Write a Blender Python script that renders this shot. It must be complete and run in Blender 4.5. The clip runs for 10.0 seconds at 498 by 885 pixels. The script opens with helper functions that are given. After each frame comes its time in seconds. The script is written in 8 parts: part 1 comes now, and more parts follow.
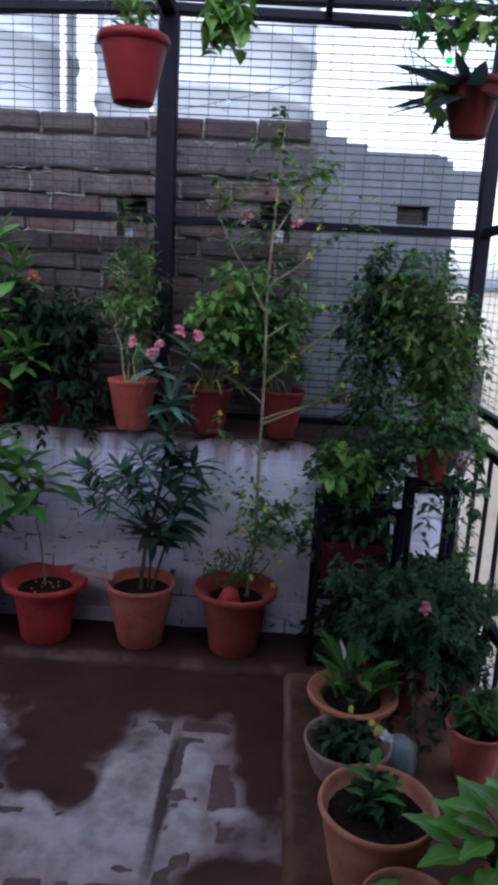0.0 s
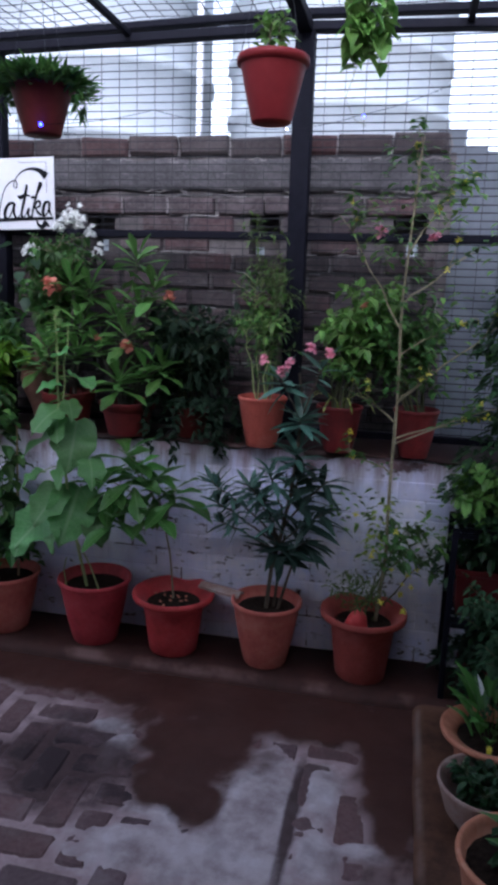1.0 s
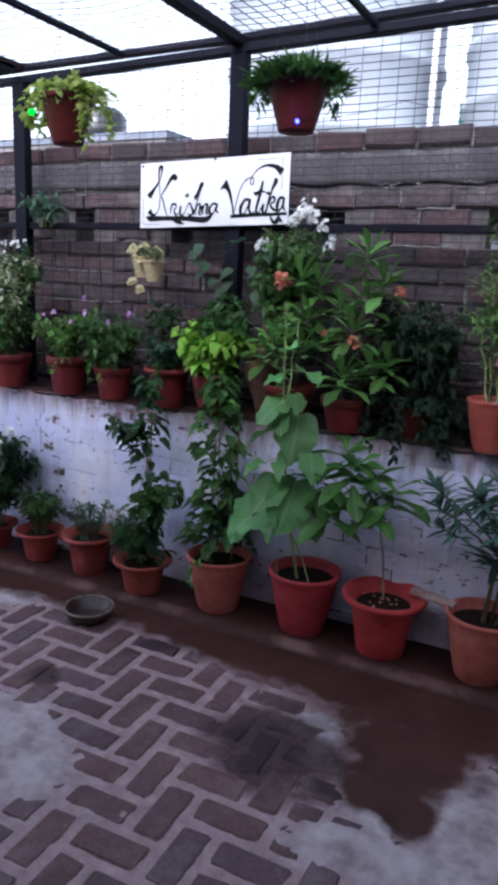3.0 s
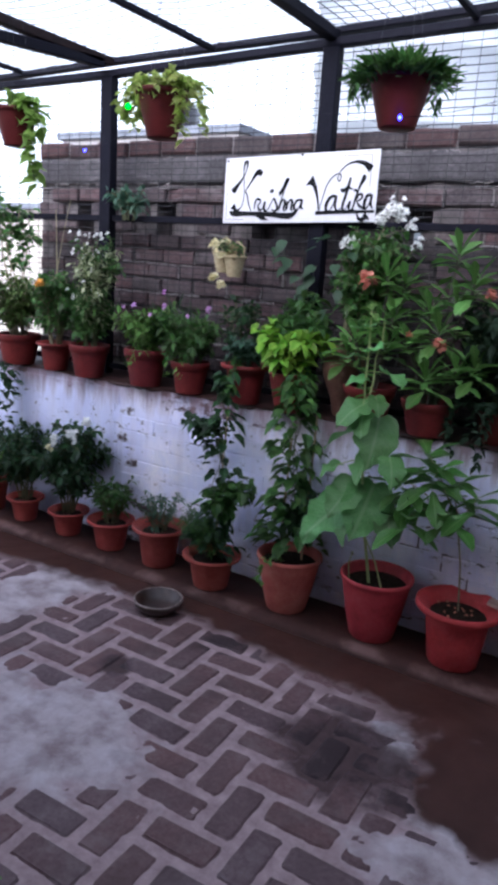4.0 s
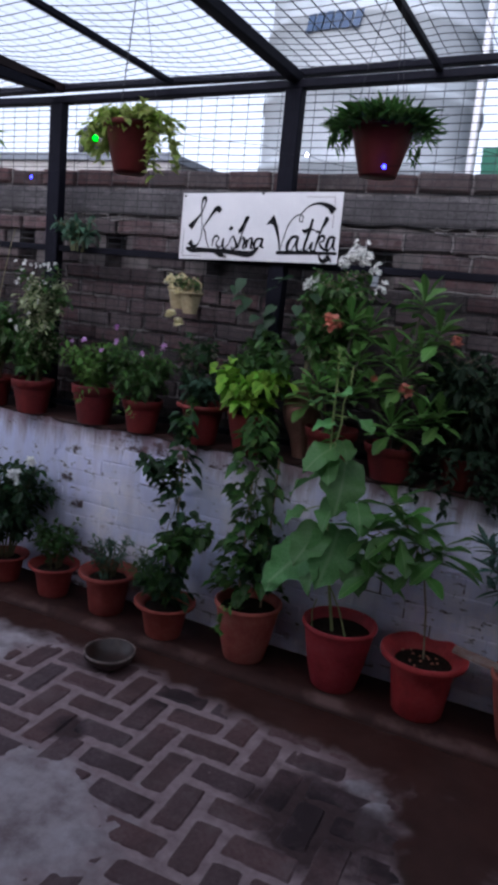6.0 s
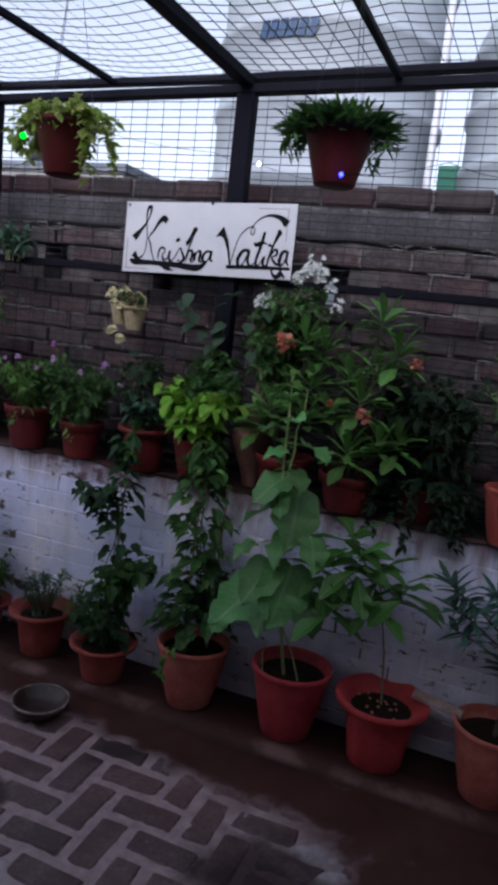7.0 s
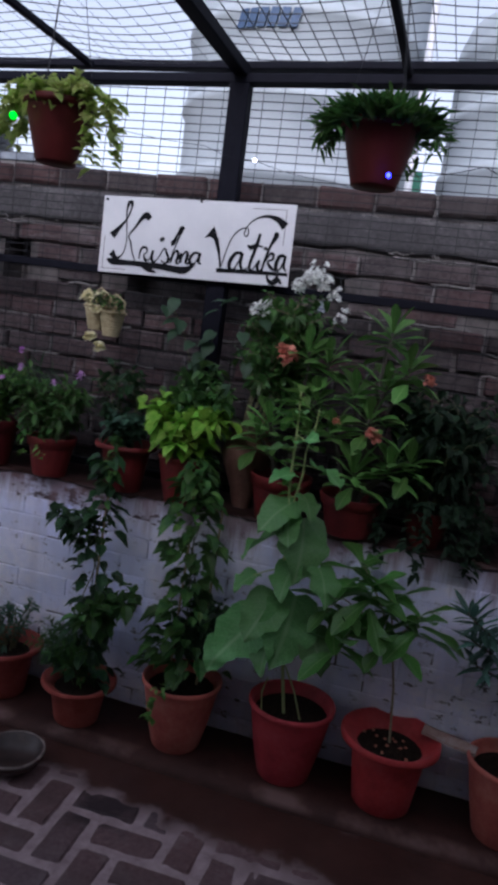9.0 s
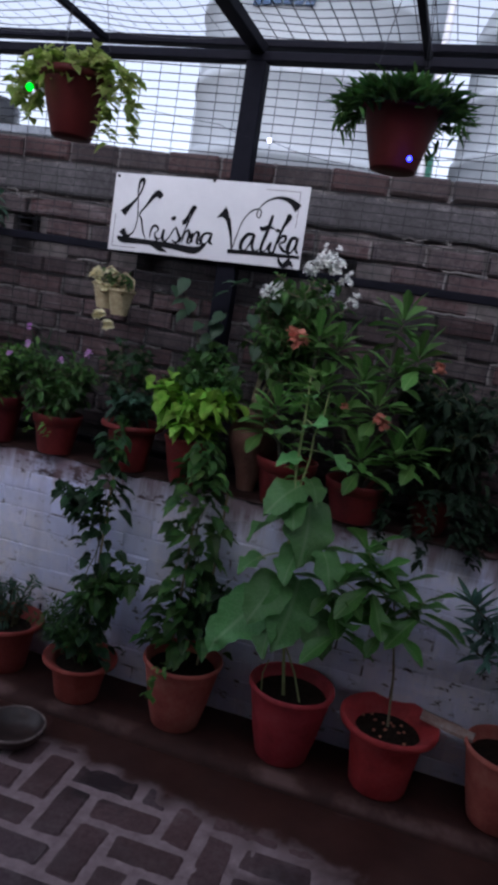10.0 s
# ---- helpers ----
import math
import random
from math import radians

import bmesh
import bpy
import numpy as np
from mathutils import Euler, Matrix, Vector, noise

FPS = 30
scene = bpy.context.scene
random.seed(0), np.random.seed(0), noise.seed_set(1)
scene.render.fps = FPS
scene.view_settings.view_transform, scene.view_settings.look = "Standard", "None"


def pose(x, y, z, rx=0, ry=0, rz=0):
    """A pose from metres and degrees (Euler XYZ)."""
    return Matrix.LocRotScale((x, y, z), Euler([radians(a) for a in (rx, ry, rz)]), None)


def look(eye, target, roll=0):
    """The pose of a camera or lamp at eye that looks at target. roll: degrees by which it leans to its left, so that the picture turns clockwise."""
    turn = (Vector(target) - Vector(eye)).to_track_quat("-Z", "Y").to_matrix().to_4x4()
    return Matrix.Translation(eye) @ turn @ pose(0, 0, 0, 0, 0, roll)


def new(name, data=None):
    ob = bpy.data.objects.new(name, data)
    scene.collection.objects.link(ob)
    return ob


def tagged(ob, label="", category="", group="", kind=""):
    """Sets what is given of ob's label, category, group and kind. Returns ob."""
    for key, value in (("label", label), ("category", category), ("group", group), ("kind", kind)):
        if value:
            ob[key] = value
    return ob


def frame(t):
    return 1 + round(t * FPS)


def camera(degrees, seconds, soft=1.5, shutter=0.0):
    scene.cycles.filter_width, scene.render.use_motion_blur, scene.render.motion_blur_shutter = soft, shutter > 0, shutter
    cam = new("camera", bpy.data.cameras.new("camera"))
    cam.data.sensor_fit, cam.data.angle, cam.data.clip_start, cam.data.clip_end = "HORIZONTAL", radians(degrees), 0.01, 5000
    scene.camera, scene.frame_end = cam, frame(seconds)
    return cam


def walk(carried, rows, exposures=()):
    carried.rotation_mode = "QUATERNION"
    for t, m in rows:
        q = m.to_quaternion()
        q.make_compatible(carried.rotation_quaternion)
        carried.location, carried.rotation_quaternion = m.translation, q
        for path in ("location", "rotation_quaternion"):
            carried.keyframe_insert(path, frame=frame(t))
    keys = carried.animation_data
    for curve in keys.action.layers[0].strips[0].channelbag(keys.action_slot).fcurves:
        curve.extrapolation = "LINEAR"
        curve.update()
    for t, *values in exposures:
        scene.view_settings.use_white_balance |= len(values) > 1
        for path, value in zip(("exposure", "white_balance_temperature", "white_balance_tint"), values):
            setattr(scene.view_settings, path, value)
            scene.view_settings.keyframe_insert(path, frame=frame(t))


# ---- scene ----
# Camera
cam = camera(38.3, 10.0, 4.3)
PATH = [
    (0, (0.0055, -0.099, 1.661), (-0.0634, 1.7338, 1.2483), 3.0),
    (0.5, (-0.0011, -0.0562, 1.692), (-0.2569, 1.7567, 1.2652), 2.0),
    (1, (-0.0373, -0.0623, 1.6619), (-0.4202, 1.7371, 1.2765), 1.9),
    (1.5, (-0.0832, -0.0443, 1.6685), (-0.5936, 1.7219, 1.2728), 2.1),
    (2, (-0.127, -0.066, 1.6685), (-0.7317, 1.6687, 1.2681), 2.3),
    (2.5, (-0.1748, -0.076, 1.6676), (-0.9023, 1.6081, 1.2558), 2.5),
    (4, (-0.319, -0.1072, 1.676), (-1.2625, 1.4572, 1.2333), 3.8),
    (4.5, (-0.4054, -0.1177, 1.6798), (-1.3952, 1.4158, 1.2295), 5.4),
    (5, (-0.4948, -0.1298, 1.6892), (-1.4766, 1.4239, 1.2887), 5.9),
    (5.5, (-0.5312, -0.1246, 1.6986), (-1.452, 1.4694, 1.316), 5.5),
    (6, (-0.5469, -0.0906, 1.7183), (-1.3193, 1.5842, 1.3564), 5.5),
    (7.5, (-0.7344, 0.2427, 1.7343), (-1.3784, 1.9818, 1.4279), 6.7),
    (8, (-0.8941, 0.2794, 1.7296), (-1.4765, 2.0381, 1.4053), 7.0),
    (8.5, (-0.9601, 0.2922, 1.7399), (-1.503, 2.0652, 1.4316), 7.4),
    (9, (-0.9781, 0.2764, 1.7409), (-1.466, 2.0685, 1.4467), 7.5),
    (9.5, (-0.9805, 0.2822, 1.7399), (-1.4155, 2.0774, 1.3903), 8.0),
    (10, (-1.0105, 0.2709, 1.7315), (-1.4864, 2.0585, 1.3968), 9.1),
]
EXPO = 1.15
walk(cam, [(t, look(eye, target, roll)) for t, eye, target, roll in PATH],
     exposures=[(t, EXPO + e, k, 17) for t, e, k in ((0.0, 0.45, 5550), (1.2, 0.47, 5570), (2.7, 0.64, 5650), (4.0, 0.82, 5720), (4.5, 0.47, 5770), (5.0, 0.02, 5830), (5.6, -0.14, 5830), (7.3, -0.38, 5780), (10.0, -0.44, 5780))])

# World and light: overcast dusk sky
SKY, SUN = 0.15, 0.5
world = bpy.data.worlds.new("dusk_sky")
scene.world = world
world.use_nodes = True
wn, wl = world.node_tree.nodes, world.node_tree.links
wn.clear()
sky = wn.new("ShaderNodeTexSky")
sky.sky_type, sky.sun_disc = "NISHITA", False
sky.sun_elevation, sky.sun_rotation = radians(32), radians(180)
sky.air_density, sky.dust_density, sky.ozone_density = 1.0, 3.0, 1.5
soft = wn.new("ShaderNodeHueSaturation")
soft.inputs["Saturation"].default_value = 0.35
wb = wn.new("ShaderNodeBackground")
wb.inputs["Strength"].default_value = SKY
wo = wn.new("ShaderNodeOutputWorld")
wl.new(sky.outputs[0], soft.inputs["Color"])
wl.new(soft.outputs[0], wb.inputs["Color"])
wl.new(wb.outputs[0], wo.inputs["Surface"])
sun = new("sun", bpy.data.lights.new("sun", "SUN"))
sun.data.energy, sun.data.angle, sun.data.color = SUN, radians(40), (1.0, 0.95, 0.97)
sun.matrix_world = look((0, -8, 5.0), (0, 0, 0))


# ---------------------------------------------------------------- materials
def shader(name):
    m = bpy.data.materials.new(name)
    m.use_nodes = True
    nt = m.node_tree
    return m, nt, nt.nodes["Principled BSDF"]


def node(nt, kind, **inputs):
    n = nt.nodes.new(kind)
    for k, v in inputs.items():
        k = k.replace("_", " ")
        if isinstance(v, bpy.types.NodeSocket):
            nt.links.new(v, n.inputs[k])
        else:
            n.inputs[k].default_value = v
    return n


def noise_at(nt, scale, detail=4.0, rough=0.6, vec=None, stretch=None):
    c = nt.nodes.new("ShaderNodeTexCoord")
    v = vec if vec is not None else c.outputs["Object"]
    if stretch:
        mp = nt.nodes.new("ShaderNodeMapping")
        mp.inputs["Scale"].default_value = stretch
        nt.links.new(v, mp.inputs["Vector"])
        v = mp.outputs[0]
    n = node(nt, "ShaderNodeTexNoise", Scale=scale, Detail=detail, Roughness=rough, Vector=v)
    return n.outputs["Fac"]


def ramp(nt, fac, *stops):
    r = nt.nodes.new("ShaderNodeValToRGB")
    while len(r.color_ramp.elements) < len(stops):
        r.color_ramp.elements.new(0.5)
    for e, (p, c) in zip(r.color_ramp.elements, stops):
        e.position = p
        e.color = (*c, 1) if len(c) == 3 else c
    nt.links.new(fac, r.inputs[0])
    return r.outputs[0]


def blend(nt, fac, a, b, mode="MIX"):
    m = nt.nodes.new("ShaderNodeMix")
    m.data_type, m.blend_type = "RGBA", mode
    for sock, v in ((m.inputs["Factor"], fac), (m.inputs["A"], a), (m.inputs["B"], b)):
        if isinstance(v, bpy.types.NodeSocket):
            nt.links.new(v, sock)
        elif isinstance(v, (int, float)):
            sock.default_value = v
        else:
            sock.default_value = (*v, 1)
    return m.outputs["Result"]


def bump(nt, bsdf, height, strength=0.3, dist=0.01):
    b = node(nt, "ShaderNodeBump", Strength=strength, Distance=dist, Height=height)
    nt.links.new(b.outputs[0], bsdf.inputs["Normal"])


def vary(nt, colour, amount, source="object"):
    """Shift value and hue a little from piece to piece."""
    h = nt.nodes.new("ShaderNodeHueSaturation")
    if source == "object":
        fac = nt.nodes.new("ShaderNodeObjectInfo").outputs["Random"]
    else:
        fac = nt.nodes.new("ShaderNodeNewGeometry").outputs["Random Per Island"]
    v = node(nt, "ShaderNodeMapRange", Value=fac, To_Min=1 - amount, To_Max=1 + amount)
    w = node(nt, "ShaderNodeMath", Value=fac)
    w.operation = "MULTIPLY_ADD"
    w.inputs[1].default_value, w.inputs[2].default_value = 0.06 * amount, 0.5 - 0.03 * amount
    nt.links.new(v.outputs[0], h.inputs["Value"])
    nt.links.new(w.outputs[0], h.inputs["Hue"])
    if isinstance(colour, bpy.types.NodeSocket):
        nt.links.new(colour, h.inputs["Color"])
    else:
        h.inputs["Color"].default_value = (*colour, 1)
    return h.outputs[0]


def terracotta(name, base, pale, dark, rough=0.75, dust=0.45):
    m, nt, b = shader(name)
    big, fine = noise_at(nt, 9, 5), noise_at(nt, 70, 6, 0.7)
    streak = noise_at(nt, 14, 4, 0.65, stretch=(1, 1, 0.25))
    c = ramp(nt, big, (0.3, dark), (0.52, base), (0.75, pale))
    c = blend(nt, ramp(nt, streak, (0.55, (0, 0, 0)), (0.72, (dust, dust, dust))), c, pale)
    c = blend(nt, 0.25, c, ramp(nt, fine, (0.3, dark), (0.7, pale)))
    nt.links.new(vary(nt, c, 0.14), b.inputs["Base Color"])
    b.inputs["Roughness"].default_value = rough
    bump(nt, b, fine, 0.25, 0.004)
    return m


def leaf_mat(name, base, tip, rough=0.45, amount=0.4, thin=0.35):
    m, nt, b = shader(name)
    c = blend(nt, ramp(nt, noise_at(nt, 22, 3), (0.35, (0, 0, 0)), (0.7, (1, 1, 1))), base, tip)
    c = vary(nt, c, amount, "island")
    nt.links.new(c, b.inputs["Base Color"])
    b.inputs["Roughness"].default_value = rough
    b.inputs["Specular IOR Level"].default_value = 0.35
    t = nt.nodes.new("ShaderNodeBsdfTranslucent")
    nt.links.new(c, t.inputs["Color"])
    mix = nt.nodes.new("ShaderNodeMixShader")
    mix.inputs[0].default_value = thin
    nt.links.new(b.outputs[0], mix.inputs[1])
    nt.links.new(t.outputs[0], mix.inputs[2])
    nt.links.new(mix.outputs[0], nt.nodes["Material Output"].inputs["Surface"])
    return m


def veined(name, base, vein, rough=0.4, amount=0.25, thin=0.3):
    """A large leaf: lighter midrib and side veins from the leaf's own u, v."""
    m, nt, b = shader(name)
    uv = nt.nodes.new("ShaderNodeUVMap")
    sep = nt.nodes.new("ShaderNodeSeparateXYZ")
    nt.links.new(uv.outputs[0], sep.inputs[0])

    def calc(op, a, bb):
        n = nt.nodes.new("ShaderNodeMath")
        n.operation = op
        for s, v in zip(n.inputs, (a, bb)):
            if isinstance(v, bpy.types.NodeSocket):
                nt.links.new(v, s)
            elif v is not None:
                s.default_value = v
        return n.outputs[0]
    u = calc("ABSOLUTE", calc("SUBTRACT", sep.outputs[0], 0.5), None)
    side = calc("PINGPONG", calc("SUBTRACT", calc("MULTIPLY", sep.outputs[1], 6.5), calc("MULTIPLY", u, 5.0)), 0.5)
    rib = ramp(nt, u, (0.012, (1, 1, 1)), (0.05, (0, 0, 0)))
    ribs = ramp(nt, side, (0.02, (0.28, 0.28, 0.28)), (0.16, (0, 0, 0)))
    mask = blend(nt, 1.0, rib, ribs, "LIGHTEN")
    mott = ramp(nt, noise_at(nt, 30, 4), (0.3, tuple(0.75 * x for x in base)), (0.7, tuple(1.2 * x for x in base)))
    c = vary(nt, blend(nt, mask, mott, vein), amount)
    nt.links.new(c, b.inputs["Base Color"])
    b.inputs["Roughness"].default_value = rough
    b.inputs["Specular IOR Level"].default_value = 0.4
    bump(nt, b, mask, 0.25, 0.002)
    t = nt.nodes.new("ShaderNodeBsdfTranslucent")
    nt.links.new(c, t.inputs["Color"])
    mix = nt.nodes.new("ShaderNodeMixShader")
    mix.inputs[0].default_value = thin
    nt.links.new(b.outputs[0], mix.inputs[1])
    nt.links.new(t.outputs[0], mix.inputs[2])
    nt.links.new(mix.outputs[0], nt.nodes["Material Output"].inputs["Surface"])
    return m


def plain(name, c1, c2, scale=20, rough=0.6, metal=0.0, bumped=0.15, amount=0.0, spec=0.5):
    m, nt, b = shader(name)
    n = noise_at(nt, scale, 5, 0.65)
    c = ramp(nt, n, (0.3, c1), (0.7, c2))
    if amount:
        c = vary(nt, c, amount)
    nt.links.new(c, b.inputs["Base Color"])
    b.inputs["Specular IOR Level"].default_value = spec
    b.inputs["Roughness"].default_value, b.inputs["Metallic"].default_value = rough, metal
    if bumped:
        bump(nt, b, noise_at(nt, scale * 3, 5, 0.7), bumped, 0.004)
    return m


def glow(name, colour, strength):
    m, nt, b = shader(name)
    b.inputs["Base Color"].default_value = (*colour, 1)
    b.inputs["Emission Color"].default_value = (*colour, 1)
    b.inputs["Emission Strength"].default_value = strength
    return m


def brick_mat(name, tones, pale, stain, pale_amount, rough=0.85, damp=(), lap=None, grain=0.35, streaks=0.0):
    """Weathered brick: several tones by piece, pale lime bloom, dark grime."""
    m, nt, b = shader(name)
    geo = nt.nodes.new("ShaderNodeNewGeometry").outputs["Position"]
    rnd = nt.nodes.new("ShaderNodeObjectInfo").outputs["Random"]
    c = ramp(nt, rnd, *[(i / max(1, len(tones) - 1), t) for i, t in enumerate(tones)])
    fine = noise_at(nt, 55, 6, 0.7, vec=geo)
    c = blend(nt, grain, c, ramp(nt, fine, (0.3, stain), (0.72, pale)))
    if streaks:               # broken lime smears along the courses
        smear = ramp(nt, noise_at(nt, 13, 7, 0.72, vec=geo, stretch=(0.55, 1.0, 2.2)), (0.585, (0, 0, 0)), (0.64, (streaks,) * 3))
        c = blend(nt, smear, c, pale)
    bloom = ramp(nt, noise_at(nt, 5.5, 6, 0.7, vec=geo), (0.5, (0, 0, 0)), (0.68, (pale_amount,) * 3))
    c = blend(nt, bloom, c, pale)
    grime = ramp(nt, noise_at(nt, 3.1, 5, 0.65, vec=geo), (0.45, (0, 0, 0)), (0.7, (0.7, 0.7, 0.7)))
    c = blend(nt, grime, c, stain)
    if lap:                   # mortar smeared over the arrises: (length, width, reach)
        gen = nt.nodes.new("ShaderNodeTexCoord").outputs["Generated"]
        axes = nt.nodes.new("ShaderNodeSeparateXYZ")
        nt.links.new(gen, axes.inputs[0])
        sides = []
        for axis, size in ((0, lap[0]), (1, lap[1])):
            off = node(nt, "ShaderNodeMath", Value=axes.outputs[axis])
            off.operation = "SUBTRACT"
            off.inputs[1].default_value = 0.5
            pos = node(nt, "ShaderNodeMath", Value=off.outputs[0])
            pos.operation = "ABSOLUTE"
            far = node(nt, "ShaderNodeMath", Value=pos.outputs[0])
            far.operation = "MULTIPLY_ADD"
            far.inputs[1].default_value, far.inputs[2].default_value = -size, 0.5 * size
            sides.append(far.outputs[0])
        inner = nt.nodes.new("ShaderNodeMath")
        inner.operation = "MINIMUM"
        nt.links.new(sides[0], inner.inputs[0])
        nt.links.new(sides[1], inner.inputs[1])
        reach = node(nt, "ShaderNodeMath", Value=noise_at(nt, 17, 6, 0.65, vec=geo))
        reach.operation = "MULTIPLY_ADD"
        reach.inputs[1].default_value, reach.inputs[2].default_value = -3.2 * lap[2], 1.3 * lap[2]
        rim = nt.nodes.new("ShaderNodeMath")
        nt.links.new(inner.outputs[0], rim.inputs[0])
        nt.links.new(reach.outputs[0], rim.inputs[1])
        c = blend(nt, ramp(nt, rim.outputs[0], (0.0, (0.85, 0.85, 0.85)), (lap[2], (0, 0, 0))), c, lap[3])
    for x, y, r in damp:      # wet spots left by watering
        d = node(nt, "ShaderNodeVectorMath", Vector=geo)
        d.operation = "DISTANCE"
        d.inputs[1].default_value = (x, y, 0)
        k = nt.nodes.new("ShaderNodeMath")
        nt.links.new(d.outputs["Value"], k.inputs[0])
        nt.links.new(ramp(nt, noise_at(nt, 8, 6, 0.65, vec=geo), (0.3, (0, 0, 0)), (0.7, (r * 0.7,) * 3)), k.inputs[1])
        c = blend(nt, ramp(nt, k.outputs[0], (r * 0.7, (0.93, 0.93, 0.93)), (r * 1.3, (0, 0, 0))), c, tuple(0.30 * v for v in tones[0]))
    nt.links.new(c, b.inputs["Base Color"])
    b.inputs["Roughness"].default_value = rough
    bump(nt, b, noise_at(nt, 90, 6, 0.75, vec=geo), 0.5, 0.006)
    return m


RED_CLAY = terracotta("red_painted_clay", (0.46, 0.032, 0.038), (0.52, 0.082, 0.080), (0.24, 0.014, 0.018), 0.65, 0.22)
# the same red paint, darkened: the ledge row's shade is in the colour
SHADED_RED = terracotta("shaded_red_painted_clay", (0.150, 0.0075, 0.0085), (0.205, 0.020, 0.019), (0.075, 0.005, 0.006), 0.65, 0.15)
ORANGE_CLAY = terracotta("orange_clay", (0.46, 0.105, 0.076), (0.55, 0.21, 0.16), (0.31, 0.055, 0.042))
BRICK_CLAY = terracotta("brick_red_clay", (0.30, 0.032, 0.030), (0.38, 0.080, 0.068), (0.17, 0.014, 0.014), 0.65, 0.25)
TALL_CLAY = terracotta("deep_orange_clay", (0.32, 0.050, 0.036), (0.41, 0.105, 0.082), (0.21, 0.030, 0.022))
PALE_CLAY = terracotta("pale_bare_clay", (0.48, 0.175, 0.098), (0.55, 0.29, 0.20), (0.31, 0.095, 0.057))
BROWN_CLAY = terracotta("brown_bare_clay", (0.19, 0.088, 0.062), (0.28, 0.165, 0.13), (0.11, 0.045, 0.033))
GREY_CLAY = terracotta("limed_grey_clay", (0.36, 0.24, 0.20), (0.50, 0.44, 0.41), (0.24, 0.12, 0.09))
DARK_PLASTIC = plain("maroon_plastic", (0.065, 0.008, 0.009), (0.10, 0.014, 0.013), 8, 0.55, 0, 0.05, 0.12, spec=0.2)
RED_PLASTIC = plain("brick_red_plastic", (0.150, 0.010, 0.014), (0.20, 0.019, 0.022), 8, 0.55, 0, 0.05, 0.1, spec=0.25)
SOIL = plain("potting_soil", (0.009, 0.006, 0.0045), (0.034, 0.023, 0.017), 60, 0.95, 0, 0.8, spec=0.1)
STEM = plain("green_brown_stem", (0.05, 0.07, 0.025), (0.13, 0.13, 0.06), 40, 0.7)
VINE_STEM = plain("pale_green_vine_stem", (0.24, 0.32, 0.11), (0.38, 0.45, 0.19), 40, 0.6)
TWIG = plain("pale_twig_bark", (0.13, 0.115, 0.07), (0.29, 0.26, 0.16), 50, 0.8)
OLEANDER_BARK = plain("grey_brown_bark", (0.045, 0.034, 0.022), (0.12, 0.095, 0.065), 50, 0.8)
BAMBOO = plain("dry_cane", (0.22, 0.16, 0.08), (0.36, 0.28, 0.16), 30, 0.6)
LEAF_MID = leaf_mat("leaf_mid_green", (0.034, 0.10, 0.026), (0.09, 0.185, 0.042))
LEAF_DARK = leaf_mat("leaf_dark_green", (0.014, 0.044, 0.017), (0.04, 0.095, 0.032), 0.42)
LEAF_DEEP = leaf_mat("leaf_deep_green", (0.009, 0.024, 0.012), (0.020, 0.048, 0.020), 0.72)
LEAF_TEAL = leaf_mat("leaf_teal_green", (0.024, 0.068, 0.030), (0.052, 0.122, 0.047), 0.7)
LEAF_OLIVE = leaf_mat("leaf_olive_green", (0.05, 0.10, 0.022), (0.13, 0.19, 0.05), 0.5, 0.5)
LEAF_LIME = leaf_mat("leaf_lime_green", (0.165, 0.385, 0.035), (0.33, 0.525, 0.08))
LEAF_LIGHT = leaf_mat("leaf_light_green", (0.085, 0.20, 0.04), (0.17, 0.30, 0.07))
LEAF_BLUE = leaf_mat("leaf_blue_green", (0.04, 0.10, 0.065), (0.08, 0.165, 0.10), 0.45)
LEAF_VARIEG = leaf_mat("leaf_variegated", (0.22, 0.34, 0.05), (0.50, 0.54, 0.20), 0.5, 0.35, 0.6)
LEAF_CREAM = leaf_mat("leaf_cream_edged", (0.22, 0.28, 0.12), (0.52, 0.55, 0.36), 0.5, 0.35)
LEAF_DRY = leaf_mat("leaf_dry", (0.20, 0.16, 0.08), (0.36, 0.30, 0.18), 0.8)
BIG_LEAF = veined("broad_leaf", (0.135, 0.325, 0.105), (0.21, 0.39, 0.165), 0.45, 0.45)
GLOSS_LEAF = veined("glossy_leaf", (0.08, 0.22, 0.045), (0.16, 0.31, 0.1), 0.35)
BRIGHT_LEAF = veined("bright_leaf", (0.15, 0.37, 0.055), (0.24, 0.45, 0.12), 0.32)
SPURGE_LEAF = veined("spurge_leaf", (0.105, 0.245, 0.055), (0.19, 0.32, 0.105), 0.42)
OLEANDER_LEAF = veined("oleander_leaf", (0.066, 0.155, 0.115), (0.145, 0.25, 0.195), 0.36, 0.45)
# darker copy of the oleander leaf: shade put into its colour
OLEANDER_SHADED = veined("shaded_oleander_leaf", (0.022, 0.052, 0.036), (0.06, 0.11, 0.08), 0.4)
PETAL_WHITE = leaf_mat("white_petal", (0.80, 0.82, 0.80), (0.88, 0.88, 0.86), 0.6, 0.06)
PETAL_PINK = leaf_mat("pink_petal", (0.72, 0.24, 0.34), (0.80, 0.40, 0.48), 0.6, 0.1)
PETAL_MAUVE = leaf_mat("mauve_petal", (0.52, 0.22, 0.56), (0.66, 0.46, 0.72), 0.6, 0.15)
PETAL_CORAL = leaf_mat("coral_petal", (0.54, 0.15, 0.115), (0.64, 0.26, 0.19), 0.6, 0.12)
PETAL_YELLOW = leaf_mat("yellow_petal", (0.66, 0.60, 0.05), (0.76, 0.72, 0.16), 0.6, 0.1)
PETAL_CREAM = leaf_mat("cream_petal", (0.72, 0.66, 0.40), (0.80, 0.77, 0.55), 0.6, 0.1)
